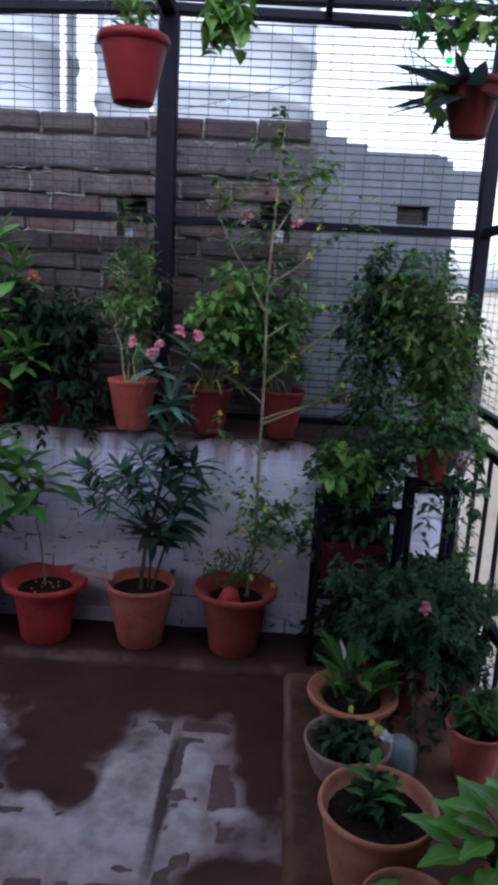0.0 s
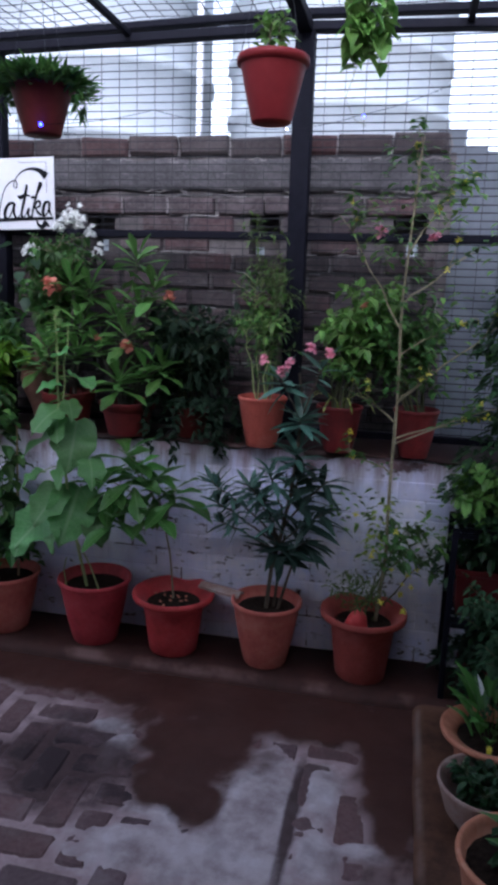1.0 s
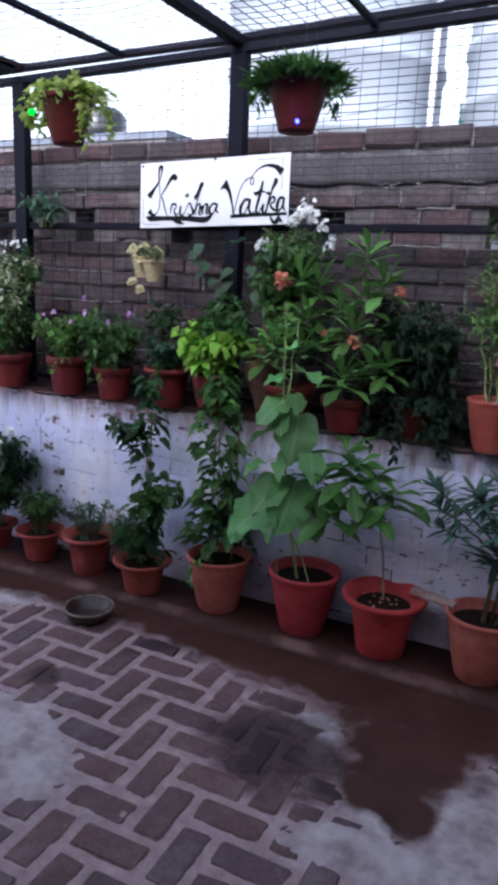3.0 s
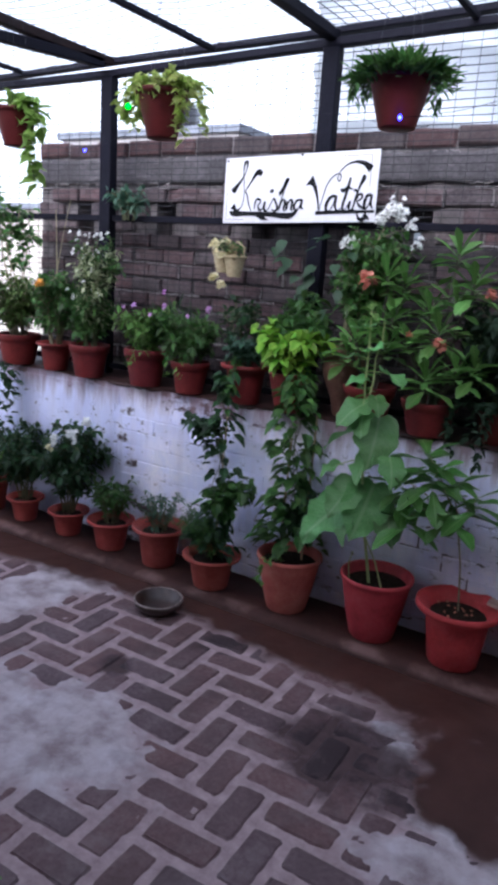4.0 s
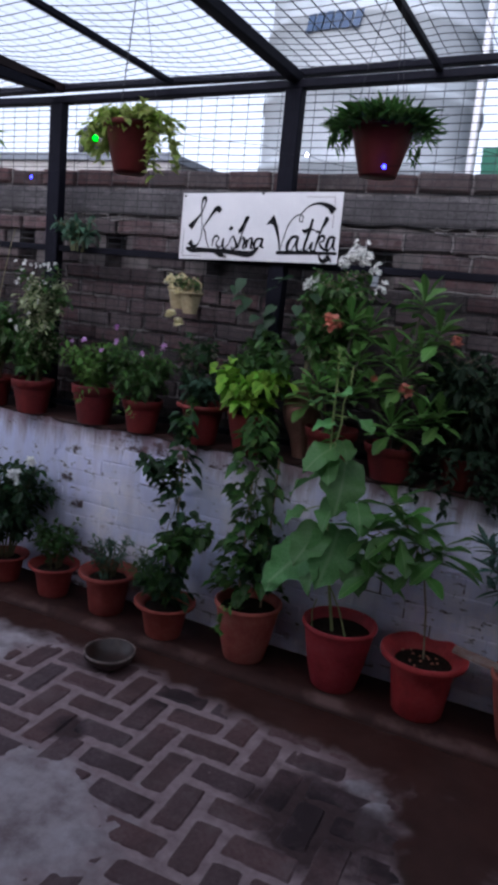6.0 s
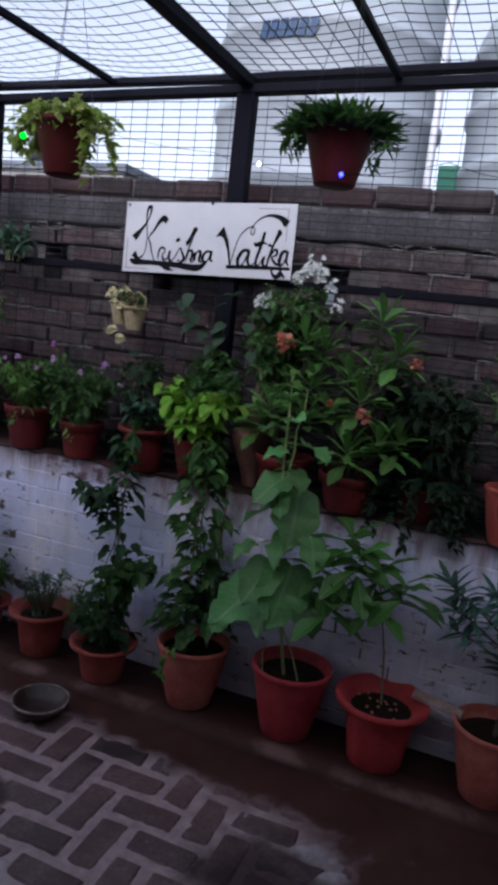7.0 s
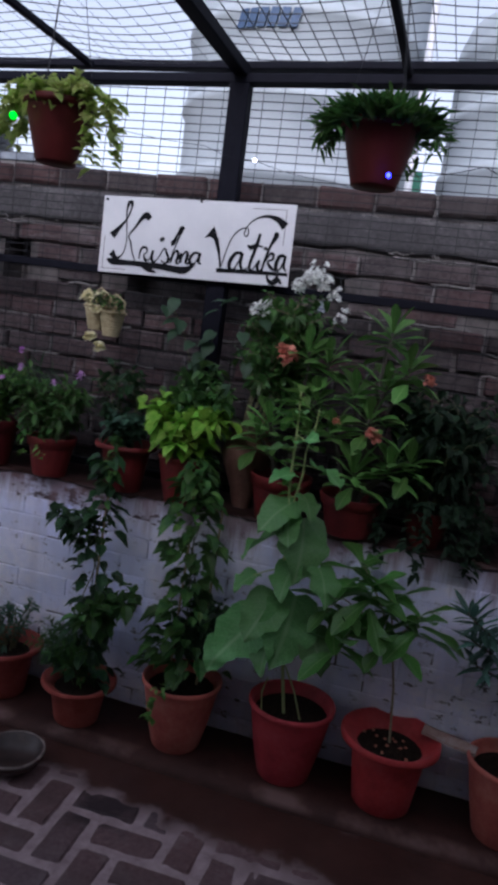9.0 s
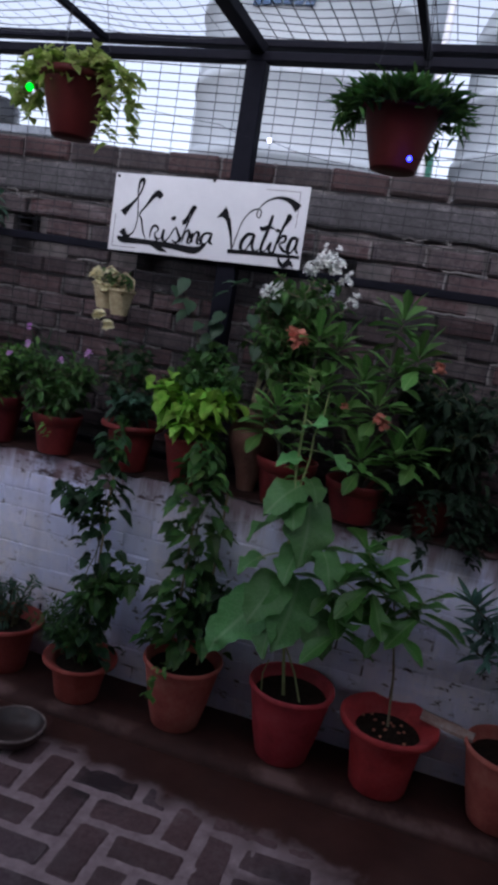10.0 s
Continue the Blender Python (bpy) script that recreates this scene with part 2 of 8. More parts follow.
PETAL_ORANGE = leaf_mat("orange_petal", (0.72, 0.33, 0.05), (0.78, 0.46, 0.1), 0.6, 0.1)
STEEL = plain("black_painted_steel", (0.0025, 0.0028, 0.007), (0.006, 0.006, 0.012), 25, 0.7, 0.0, 0.1, spec=0.12)
RUST_STEEL = plain("rusty_primer_steel", (0.009, 0.006, 0.007), (0.022, 0.013, 0.013), 25, 0.75, 0.0, 0.2, spec=0.12)
WIRE = plain("galvanised_wire", (0.012, 0.013, 0.017), (0.028, 0.029, 0.034), 30, 0.6, 0.0, 0, spec=0.2)
SIGN_WHITE = plain("white_sign_board", (0.52, 0.533, 0.57), (0.585, 0.593, 0.62), 6, 0.4, 0, 0.03)
SIGN_INK = plain("black_sign_paint", (0.003, 0.003, 0.005), (0.008, 0.008, 0.010), 30, 0.6, 0, 0, spec=0.1)
WICKER = plain("cream_wicker", (0.30, 0.24, 0.13), (0.46, 0.40, 0.25), 50, 0.8, 0, 0.3)
TANK = plain("white_tank_plastic", (0.31, 0.35, 0.385), (0.40, 0.44, 0.475), 3, 0.5, 0, 0.05)
TANK_MARK = plain("navy_tank_mark", (0.02, 0.05, 0.11), (0.04, 0.08, 0.16), 20, 0.6, 0, 0)
GREEN_PLASTIC = plain("green_plastic", (0.02, 0.16, 0.10), (0.04, 0.22, 0.14), 10, 0.5, 0, 0)
CONCRETE = plain("grey_concrete", (0.10, 0.115, 0.14), (0.165, 0.185, 0.215), 7, 0.9, 0, 0.4)
HOUSE_PALE = plain("pale_render", (0.30, 0.285, 0.25), (0.38, 0.365, 0.325), 2, 0.9)
HOUSE_YELLOW = plain("yellow_render", (0.60, 0.47, 0.17), (0.70, 0.57, 0.24), 2, 0.9)
HOUSE_GREY = plain("grey_render", (0.24, 0.235, 0.24), (0.32, 0.315, 0.315), 2, 0.9)
DARK_GLASS = plain("dark_window", (0.02, 0.022, 0.025), (0.03, 0.032, 0.035), 5, 0.2, 0, 0)
POLYTHENE = plain("pale_blue_polythene", (0.12, 0.19, 0.21), (0.30, 0.36, 0.42), 15, 0.35)
LED_BLUE = glow("blue_led", (0.02, 0.02, 1.0), 16.0)
LED_GREEN = glow("green_led", (0.0, 0.8, 0.0), 2.2)
LED_WHITE = glow("white_led", (0.85, 0.85, 1.0), 6.0)

# neighbour's bare brick wall
OLD_BRICK = brick_mat("old_bare_brick", [(0.026, 0.016, 0.019), (0.086, 0.021, 0.025), (0.044, 0.030, 0.036), (0.105, 0.025, 0.028), (0.031, 0.021, 0.027), (0.062, 0.037, 0.042)],
                      (0.21, 0.185, 0.187), (0.026, 0.019, 0.022), 0.42, grain=0.42, streaks=0.6)
COPING_BRICK = brick_mat("coping_brick", [(0.036, 0.010, 0.011), (0.064, 0.012, 0.013), (0.044, 0.033, 0.036), (0.027, 0.019, 0.022), (0.074, 0.015, 0.015)], (0.13, 0.112, 0.113), (0.022, 0.015, 0.017), 0.3, grain=0.34, streaks=0.45)
OLD_MORTAR = plain("old_mortar", (0.042, 0.036, 0.037), (0.165, 0.148, 0.148), 9, 0.95, 0, 0.6)
LIME_MORTAR = plain("pale_mortar_smear", (0.12, 0.11, 0.109), (0.25, 0.235, 0.235), 22, 0.95, 0, 0.6)
PLASTER_BAND = brick_mat("grey_plaster_band", [(0.048, 0.046, 0.053), (0.066, 0.063, 0.070)], (0.21, 0.20, 0.207), (0.028, 0.025, 0.029), 0.35, 0.95, grain=0.42, streaks=0.6)
# paving
PAVER = brick_mat("paving_brick", [(0.088, 0.046, 0.056), (0.14, 0.063, 0.066), (0.175, 0.080, 0.078), (0.115, 0.070, 0.081), (0.16, 0.063, 0.059), (0.105, 0.050, 0.055)],
                  (0.27, 0.215, 0.22), (0.062, 0.036, 0.035), 0.5, 0.7, damp=((-1.13, 2.04, 0.31), (-2.17, 1.98, 0.10), (-0.72, 2.0, 0.24), (-1.9, 2.45, 0.2)), lap=(0.245, 0.111, 0.007, (0.31, 0.225, 0.23)))


def limewash(name, joint):
    """White and blue limewash over brick: open joints, flaking chips, brown run-off streaks below the ledge."""
    m, nt, b = shader(name)
    geo = nt.nodes.new("ShaderNodeNewGeometry").outputs["Position"]
    sep = nt.nodes.new("ShaderNodeSeparateXYZ")
    nt.links.new(geo, sep.inputs[0])
    paint = ramp(nt, noise_at(nt, 2.2, 6, 0.65, vec=geo), (0.3, (0.58, 0.60, 0.86)), (0.44, (0.78, 0.78, 0.93)), (0.58, (0.89, 0.88, 0.95)), (0.75, (0.83, 0.76, 0.84)))
    # bluer coats in broad patches, one of them over the whole west end
    blue = ramp(nt, noise_at(nt, 1.3, 4, 0.6, vec=geo, stretch=(1, 1, 0.7)), (0.50, (0, 0, 0)), (0.62, (0.75, 0.75, 0.75)))
    west = node(nt, "ShaderNodeMapRange", Value=sep.outputs[0], From_Min=-2.95, From_Max=-3.35, To_Min=0.0, To_Max=0.8)
    blue = blend(nt, 1.0, blue, west.outputs[0], "LIGHTEN")
    c = blend(nt, blue, paint, (0.58, 0.63, 0.90))
    mott = ramp(nt, noise_at(nt, 7.5, 7, 0.72, vec=geo), (0.44, (0, 0, 0)), (0.60, (0.7, 0.7, 0.7)))
    c = blend(nt, mott, c, (0.70, 0.74, 0.94))
    wash = ramp(nt, noise_at(nt, 5.0, 5, 0.65, vec=geo, stretch=(2.6, 1.0, 0.2)), (0.48, (0, 0, 0)), (0.74, (0.42, 0.42, 0.42)))
    c = blend(nt, wash, vary(nt, c, 0.10), (0.50, 0.47, 0.56))
    chips = ramp(nt, noise_at(nt, 19, 8, 0.74, vec=geo, stretch=(0.75, 1.0, 1.5)), (0.595, (0, 0, 0)), (0.635, (1, 1, 1)))
    where = ramp(nt, noise_at(nt, 2.7, 4, 0.55, vec=geo), (0.36, (0.0, 0.0, 0.0)), (0.52, (1, 1, 1)))
    c = blend(nt, blend(nt, 1.0, chips, where, "MULTIPLY"), c, (0.075, 0.055, 0.06))
    bare = ramp(nt, noise_at(nt, 3.3, 8, 0.72, vec=geo), (0.64, (0, 0, 0)), (0.69, (0.8, 0.8, 0.8)))
    c = blend(nt, bare, c, (0.26, 0.15, 0.14))
    if joint:
        gap = ramp(nt, noise_at(nt, 5.5, 5, 0.65, vec=geo, stretch=(1.0, 1.0, 1.6)), (0.545, (0, 0, 0)), (0.61, (1, 1, 1)))
        c = blend(nt, gap, c, (0.09, 0.065, 0.07))
    # run-off from the pots: long streaks that start at the ledge
    fade = node(nt, "ShaderNodeMapRange", Value=sep.outputs[2], From_Min=0.62, From_Max=1.0, To_Min=0.0, To_Max=1.0)
    runs = noise_at(nt, 5.0, 7, 0.7, vec=geo, stretch=(2.2, 1.0, 0.24))
    runs = blend(nt, 0.42, runs, fade.outputs[0])
    runs = ramp(nt, runs, (0.53, (0, 0, 0)), (0.69, (0.85, 0.85, 0.85)))
    c = blend(nt, runs, c, (0.20, 0.125, 0.135))
    nt.links.new(c, b.inputs["Base Color"])
    b.inputs["Roughness"].default_value = 0.88
    bump(nt, b, noise_at(nt, 34, 7, 0.72, vec=geo), 0.7, 0.008)
    return m


LIMEWASH = limewash("white_painted_brick", False)
LIME_JOINT = limewash("white_painted_joint", True)


def ground_film():
    """Mortar, dried cement and wet mud in one skin; the mesh stores how deep each lies: r = mud, g = dried cement, b = damp."""
    m, nt, b = shader("mortar_and_mud")
    geo = nt.nodes.new("ShaderNodeNewGeometry").outputs["Position"]
    a = nt.nodes.new("ShaderNodeVertexColor")
    a.layer_name = "cover"
    sep = nt.nodes.new("ShaderNodeSeparateColor")
    nt.links.new(a.outputs[0], sep.inputs[0])

    def edge(field, n, amount, soft):
        k = node(nt, "ShaderNodeMath", Value=n)
        k.operation = "MULTIPLY_ADD"
        k.inputs[1].default_value, k.inputs[2].default_value = amount, -0.5 * amount
        t = nt.nodes.new("ShaderNodeMath")
        nt.links.new(field, t.inputs[0])
        nt.links.new(k.outputs[0], t.inputs[1])
        return ramp(nt, t.outputs[0], (0.5 - soft, (0, 0, 0)), (0.5 + soft, (1, 1, 1)))
    base = ramp(nt, noise_at(nt, 18, 6, 0.7, vec=geo), (0.3, (0.27, 0.185, 0.19)), (0.7, (0.49, 0.365, 0.37)))
    cem = ramp(nt, noise_at(nt, 6.5, 6, 0.66, vec=geo), (0.32, (0.27, 0.205, 0.21)), (0.5, (0.48, 0.41, 0.42)), (0.68, (0.60, 0.545, 0.57)))
    ghost = ramp(nt, noise_at(nt, 7.5, 5, 0.6, vec=geo), (0.5, (0, 0, 0)), (0.66, (0.42, 0.42, 0.42)))
    cem = blend(nt, ghost, cem, (0.19, 0.135, 0.14))
    mud = ramp(nt, noise_at(nt, 5, 6, 0.65, vec=geo), (0.3, (0.042, 0.016, 0.0125)), (0.7, (0.085, 0.036, 0.028)))
    mk = edge(sep.outputs[0], noise_at(nt, 9, 8, 0.68, vec=geo), 0.65, 0.18)
    ck = edge(sep.outputs[1], noise_at(nt, 11, 8, 0.66, vec=geo), 1.1, 0.24)
    c = blend(nt, ck, base, cem)
    dk = edge(sep.outputs[2], noise_at(nt, 7, 6, 0.65, vec=geo), 0.7, 0.22)
    c = blend(nt, dk, c, blend(nt, 1.0, c, (0.19, 0.15, 0.15), "MULTIPLY"))
    c = blend(nt, mk, c, mud)
    nt.links.new(c, b.inputs["Base Color"])
    r = ramp(nt, mk, (0.0, (0.8, 0.8, 0.8)), (1.0, (0.42, 0.42, 0.42)))
    nt.links.new(r, b.inputs["Roughness"])
    bump(nt, b, noise_at(nt, 45, 6, 0.7, vec=geo), 0.35, 0.006)
    return m


FILM = ground_film()


def kerb_cement(name, axis, inner, edge, worn_tone, tones):
    """Damp red cement, worn paler along its edge: axis 0 or 1, from the inner line to the edge."""
    m, nt, b = shader(name)
    geo = nt.nodes.new("ShaderNodeNewGeometry").outputs["Position"]
    sep = nt.nodes.new("ShaderNodeSeparateXYZ")
    nt.links.new(geo, sep.inputs[0])
    c = ramp(nt, noise_at(nt, 5, 7, 0.68, vec=geo), (0.3, tones[0]), (0.7, tones[1]))
    band = node(nt, "ShaderNodeMapRange", Value=sep.outputs[axis], From_Min=inner, From_Max=edge, To_Min=0.0, To_Max=0.9)
    low = node(nt, "ShaderNodeMapRange", Value=sep.outputs[2], From_Min=0.012, From_Max=0.03, To_Min=0.0, To_Max=1.0)
    worn = blend(nt, 1.0, band.outputs[0], low.outputs[0], "MULTIPLY")
    worn = blend(nt, 1.0, worn, ramp(nt, noise_at(nt, 3.2, 4, 0.55, vec=geo), (0.48, (0.1, 0.1, 0.1)), (0.62, (1, 1, 1))), "MULTIPLY")
    c = blend(nt, worn, c, worn_tone)
    nt.links.new(c, b.inputs["Base Color"])
    b.inputs["Roughness"].default_value = 0.72
    b.inputs["Specular IOR Level"].default_value = 0.25
    bump(nt, b, noise_at(nt, 25, 6, 0.7, vec=geo), 0.4, 0.006)
    return m


KERB = kerb_cement("red_cement_kerb", 1, 2.765, 2.725, (0.20, 0.118, 0.105), ((0.024, 0.009, 0.007), (0.070, 0.027, 0.021)))
LEDGE_MUD = plain("dark_red_ledge_mud", (0.018, 0.007, 0.006), (0.055, 0.021, 0.018), 9, 0.6, 0, 0.5)
WET_PLINTH = kerb_cement("wet_red_cement", 0, 0.135, 0.112, (0.24, 0.18, 0.16), ((0.030, 0.014, 0.009), (0.165, 0.078, 0.047)))
RENDER_PLAIN = plain("plain_unseen_render", (0.13, 0.12, 0.115), (0.18, 0.17, 0.16), 3, 0.9)


# ---------------------------------------------------------------- mesh helpers
class Skin:
    """Vertices and faces gathered in lists, with optional u, v per vertex."""

    def __init__(self):
        self.v, self.f, self.uv = [], [], []

    def add(self, verts, faces, uvs=None):
        n = len(self.v)
        self.v.extend(verts)
        self.f.extend([tuple(i + n for i in f) for f in faces])
        self.uv.extend(uvs if uvs else [(0.5, 0.5)] * len(verts))

    def box(self, x0, x1, y0, y1, z0, z1):
        self.add([(x, y, z) for z in (z0, z1) for x, y in ((x0, y0), (x1, y0), (x1, y1), (x0, y1))],
                 [(3, 2, 1, 0), (4, 5, 6, 7), (0, 1, 5, 4), (1, 2, 6, 5), (2, 3, 7, 6), (3, 0, 4, 7)])

    def mesh(self, name, material, smooth=False, uv=False):
        me = bpy.data.meshes.new(name)
        me.from_pydata([tuple(p) for p in self.v], [], self.f)
        if uv:
            layer = me.uv_layers.new(name="leaf")
            idx = np.zeros(len(me.loops), dtype=np.int32)
            me.loops.foreach_get("vertex_index", idx)
            layer.data.foreach_set("uv", np.array(self.uv, dtype=np.float32)[idx].ravel())
        if smooth:
            me.polygons.foreach_set("use_smooth", [True] * len(me.polygons))
        me.materials.append(material)
        me.update()
        return me


def put(name, me, parent=None, m=None, label=""):
    ob = new(name, me)
    if parent is not None:
        ob.parent = parent
    if m is not None:
        ob.matrix_basis = m
    return tagged(ob, label) if label else ob


def part(name, skin, material, parent, label="", smooth=False, m=None):
    return put(name, skin.mesh(name, material, smooth), parent, m, label)


def thing(name, x, y, z, label, category, group="", rz=0):
    ob = new(name)
    ob.empty_display_size = 0.05
    ob.matrix_basis = pose(x, y, z, 0, 0, rz)
    return tagged(ob, label, category, group)


def tube(s, pts, r0, r1=None, sides=5):
    """A tapering tube along points."""
    r1 = r0 if r1 is None else r1
    pts = [Vector(p) for p in pts]
    rows, n = [], len(pts)
    side = None
    for i, p in enumerate(pts):
        d = (pts[min(i + 1, n - 1)] - pts[max(i - 1, 0)]).normalized()
        if side is None:
            side = d.orthogonal().normalized()
        side = (side - d * side.dot(d)).normalized()
        up = d.cross(side)
        r = r0 + (r1 - r0) * i / max(1, n - 1)
        rows.append([p + (side * math.cos(a) + up * math.sin(a)) * r for a in (2 * math.pi * k / sides for k in range(sides))])
    faces = []
    for i in range(n - 1):
        for k in range(sides):
            a, b = i * sides + k, i * sides + (k + 1) % sides
            faces.append((a, b, b + sides, a + sides))
    faces.append(tuple(range(sides))[::-1])
    faces.append(tuple((n - 1) * sides + k for k in range(sides)))
    s.add([v for row in rows for v in row], faces)


def lathe(s, profile, segs=36, wobble=0.0, rng=None, cx=0.0, cy=0.0, close=True):
    """A turned shape from (radius, height) pairs, from the outside bottom on."""
    ph = [(rng.uniform(0, 6.28), rng.uniform(0, 6.28)) for _ in range(2)] if rng else [(0, 0), (0, 0)]
    verts, n = [], len(profile)
    for r, z in profile:
        for k in range(segs):
            a = 2 * math.pi * k / segs
            w = 1 + wobble * (math.sin(2 * a + ph[0][0]) + 0.6 * math.sin(3 * a + ph[0][1] + 3 * z) + 0.5 * math.sin(5 * a + ph[1][0]))
            verts.append((cx + r * w * math.cos(a), cy + r * w * math.sin(a), z))
    faces = []
    for i in range(n - 1):
        for k in range(segs):
            a, b = i * segs + k, i * segs + (k + 1) % segs
            faces.append((a, b, b + segs, a + segs))
    if close:
        faces.append(tuple(range(segs))[::-1])
        faces.append(tuple((n - 1) * segs + k for k in range(segs)))
    s.add(verts, faces)


def chamfered(me_name, sx, sy, sz, bev, material, rng, rough=0.0):
    """A brick: a box with chamfered edges and slightly uneven corners, centred."""
    s = Skin()
    hx, hy, hz = sx / 2, sy / 2, sz / 2
    verts = []
    c = 0.3 * bev + 0.35 * rough
    jit = [(rng.uniform(-rough, rough), rng.uniform(-rough, rough)) for _ in range(8)]
    for z, inset in ((-hz, 0.0), (hz - bev, 0.0), (hz, bev)):
        for k, (x, y, cx, cy) in enumerate(((-1, -1, 1, 0), (1, -1, 1, 0), (1, -1, 0, 1), (1, 1, 0, 1), (1, 1, 1, 0), (-1, 1, 1, 0), (-1, 1, 0, 1), (-1, -1, 0, 1))):
            verts.append((x * (hx - inset - c * cx) + 0.5 * jit[k][0], y * (hy - inset - c * cy) + 0.5 * jit[k][1], z + (0.25 * jit[k][0] if inset else 0)))
    faces = []
    for i in (0, 8):
        for k in range(8):
            faces.append((i + k, i + (k + 1) % 8, i + 8 + (k + 1) % 8, i + 8 + k))
    faces.append(tuple(range(16, 24)))
    s.add(verts, faces)
    return s.mesh(me_name, material)


# ---------------------------------------------------------------- setting
X0, X1 = -5.3, 0.86          # west end, east railing
WALL_Y, LEDGE_Z = 3.02, 0.99
MESH_Y = 3.27
OLD_Y = 3.42                 # neighbour's brick wall
EAST_KERB = 0.10
KERB_Y, KERB_H = 2.69, 0.042
BACK_Y = -1.5


def floor():
    """Ground skin between and over the paving bricks, with mud and cement in patches."""
    mud = [(-0.66, 2.28, 0.27, 0.20), (-0.69, 2.08, 0.17, 0.20), (-0.60, 1.93, 0.09, 0.13), (-0.76, 2.0, 0.09, 0.08), (-0.50, 2.55, 0.95, 0.25), (0.06, 2.2, 0.16, 0.5), (0.0, 1.50, 0.22, 0.21), (-1.6, 2.62, 0.65, 0.19),
           (-2.4, 2.66, 0.65, 0.15), (-3.4, 2.63, 0.9, 0.19), (-4.6, 2.5, 0.9, 0.28), (-0.35, 1.30, 0.5, 0.16)]
    damp = [(-0.288, 1.97, 0.024, 0.36), (-1.13, 2.04, 0.28, 0.23), (-2.17, 1.98, 0.1, 0.08)]
    cem = [(-0.39, 1.96, 0.15, 0.31), (-0.42, 1.74, 0.20, 0.19), (-0.21, 2.08, 0.07, 0.15), (-0.19, 1.81, 0.09, 0.10), (-0.05, 1.86, 0.09, 0.04), (-0.70, 1.71, 0.25, 0.12), (-0.68, 1.86, 0.08, 0.05),
           (-2.02, 1.50, 0.36, 0.34), (-2.45, 1.42, 0.45, 0.30), (-2.98, 2.2, 0.20, 0.36), (-2.90, 2.48, 0.28, 0.12), (-3.5, 1.7, 0.5, 0.5), (-1.04, 2.27, 0.10, 0.05), (-0.97, 2.13, 0.06, 0.13), (-0.75, 1.88, 0.1, 0.04)]
    step = 0.02
    nx, ny = int((EAST_KERB - X0) / step) + 1, int((KERB_Y - BACK_Y) / step) + 1
    xs = np.linspace(X0, EAST_KERB, nx)
    ys = np.linspace(BACK_Y, KERB_Y, ny)
    verts, cols = [], []

    def cover(patches, x, y, wob):
        best = -1.0
        for cx, cy, rx, ry in patches:
            d = math.hypot((x - cx) / rx, (y - cy) / ry)
            best = max(best, 1.0 - d)
        return min(1.0, max(0.0, (best + wob) * 0.9 + 0.5))
    for y in ys:
        for x in xs:
            w1 = 0.30 * noise.fractal(Vector((x * 4.6, y * 4.6, 0.3)), 0.7, 2.1, 6)
            w2 = 0.3 * noise.fractal(Vector((x * 5.3, y * 5.3, 7.3)), 0.6, 2.1, 6)
            m, c, d = cover(mud, x, y, w1), cover(cem, x, y, w2), cover(damp, x, y, w1)
            thick = min(1.0, max(0.0, (max(m, c) - 0.42) * 4))
            h = -0.0048 + 0.0125 * thick + 0.0055 * (1 - 0.6 * thick) * noise.fractal(Vector((x * 13, y * 13, 2)), 0.7, 2.0, 4)
            verts.append((float(x), float(y), h))
            cols.append((m, c, d, 1))
    faces = [(j * nx + i, j * nx + i + 1, (j + 1) * nx + i + 1, (j + 1) * nx + i) for j in range(ny - 1) for i in range(nx - 1)]
    s = Skin()
    s.add(verts, faces)
    me = s.mesh("floor", FILM, True)
    layer = me.color_attributes.new("cover", "FLOAT_COLOR", "POINT")
    layer.data.foreach_set("color", np.array(cols, dtype=np.float32).ravel())
    return tagged(put("floor", me), "herringbone red brick paving with pale mortar, mud and cement film", "floor", kind="structure")


FLOOR = floor()


def kerbs():
    for nm, (x0, x1, y0, y1) in (("plinth_north", (X0, X1, KERB_Y, WALL_Y)), ("plinth_east", (EAST_KERB, X1, BACK_Y, KERB_Y - 0.002))):
        s = Skin()
        n = 60
        if nm == "plinth_north":
            prof = [(y0 - 0.02, -0.03), (y0 - 0.014, 0.012), (y0 + 0.012, KERB_H - 0.008), (y0 + 0.04, KERB_H), (y1, KERB_H + 0.004), (y1, -0.03)]
            rows = [[(x0 + (x1 - x0) * i / n, py + 0.008 * noise.noise(Vector((i * 0.35, 1, 0))), pz + 0.004 * noise.noise(Vector((i * 0.6, 5, py))))
                     for py, pz in prof] for i in range(n + 1)]
        else:
            prof = [(x0 - 0.004, -0.03), (x0, 0.010), (x0 + 0.02, KERB_H - 0.012), (x0 + 0.05, KERB_H - 0.004), (x1, KERB_H), (x1, -0.03)]
            rows = [[(px + 0.008 * noise.noise(Vector((i * 0.35, 9, 0))), y0 + (y1 - y0) * i / n, pz + 0.004 * noise.noise(Vector((i * 0.6, 2, px))))
                     for px, pz in prof] for i in range(n + 1)]
        k = len(prof)
        s.add([v for r in rows for v in r], [(i * k + j, i * k + j + 1, (i + 1) * k + j + 1, (i + 1) * k + j) for i in range(n) for j in range(k - 1)]
              + [tuple(range(k)), tuple(n * k + j for j in range(k))[::-1]])
        tagged(put(nm, s.mesh(nm, KERB if nm == "plinth_north" else WET_PLINTH, True)), "low red cement plinth with a worn rounded edge" if nm == "plinth_north" else "low wet dark cement plinth under the pots", "kerb", kind="structure")


kerbs()


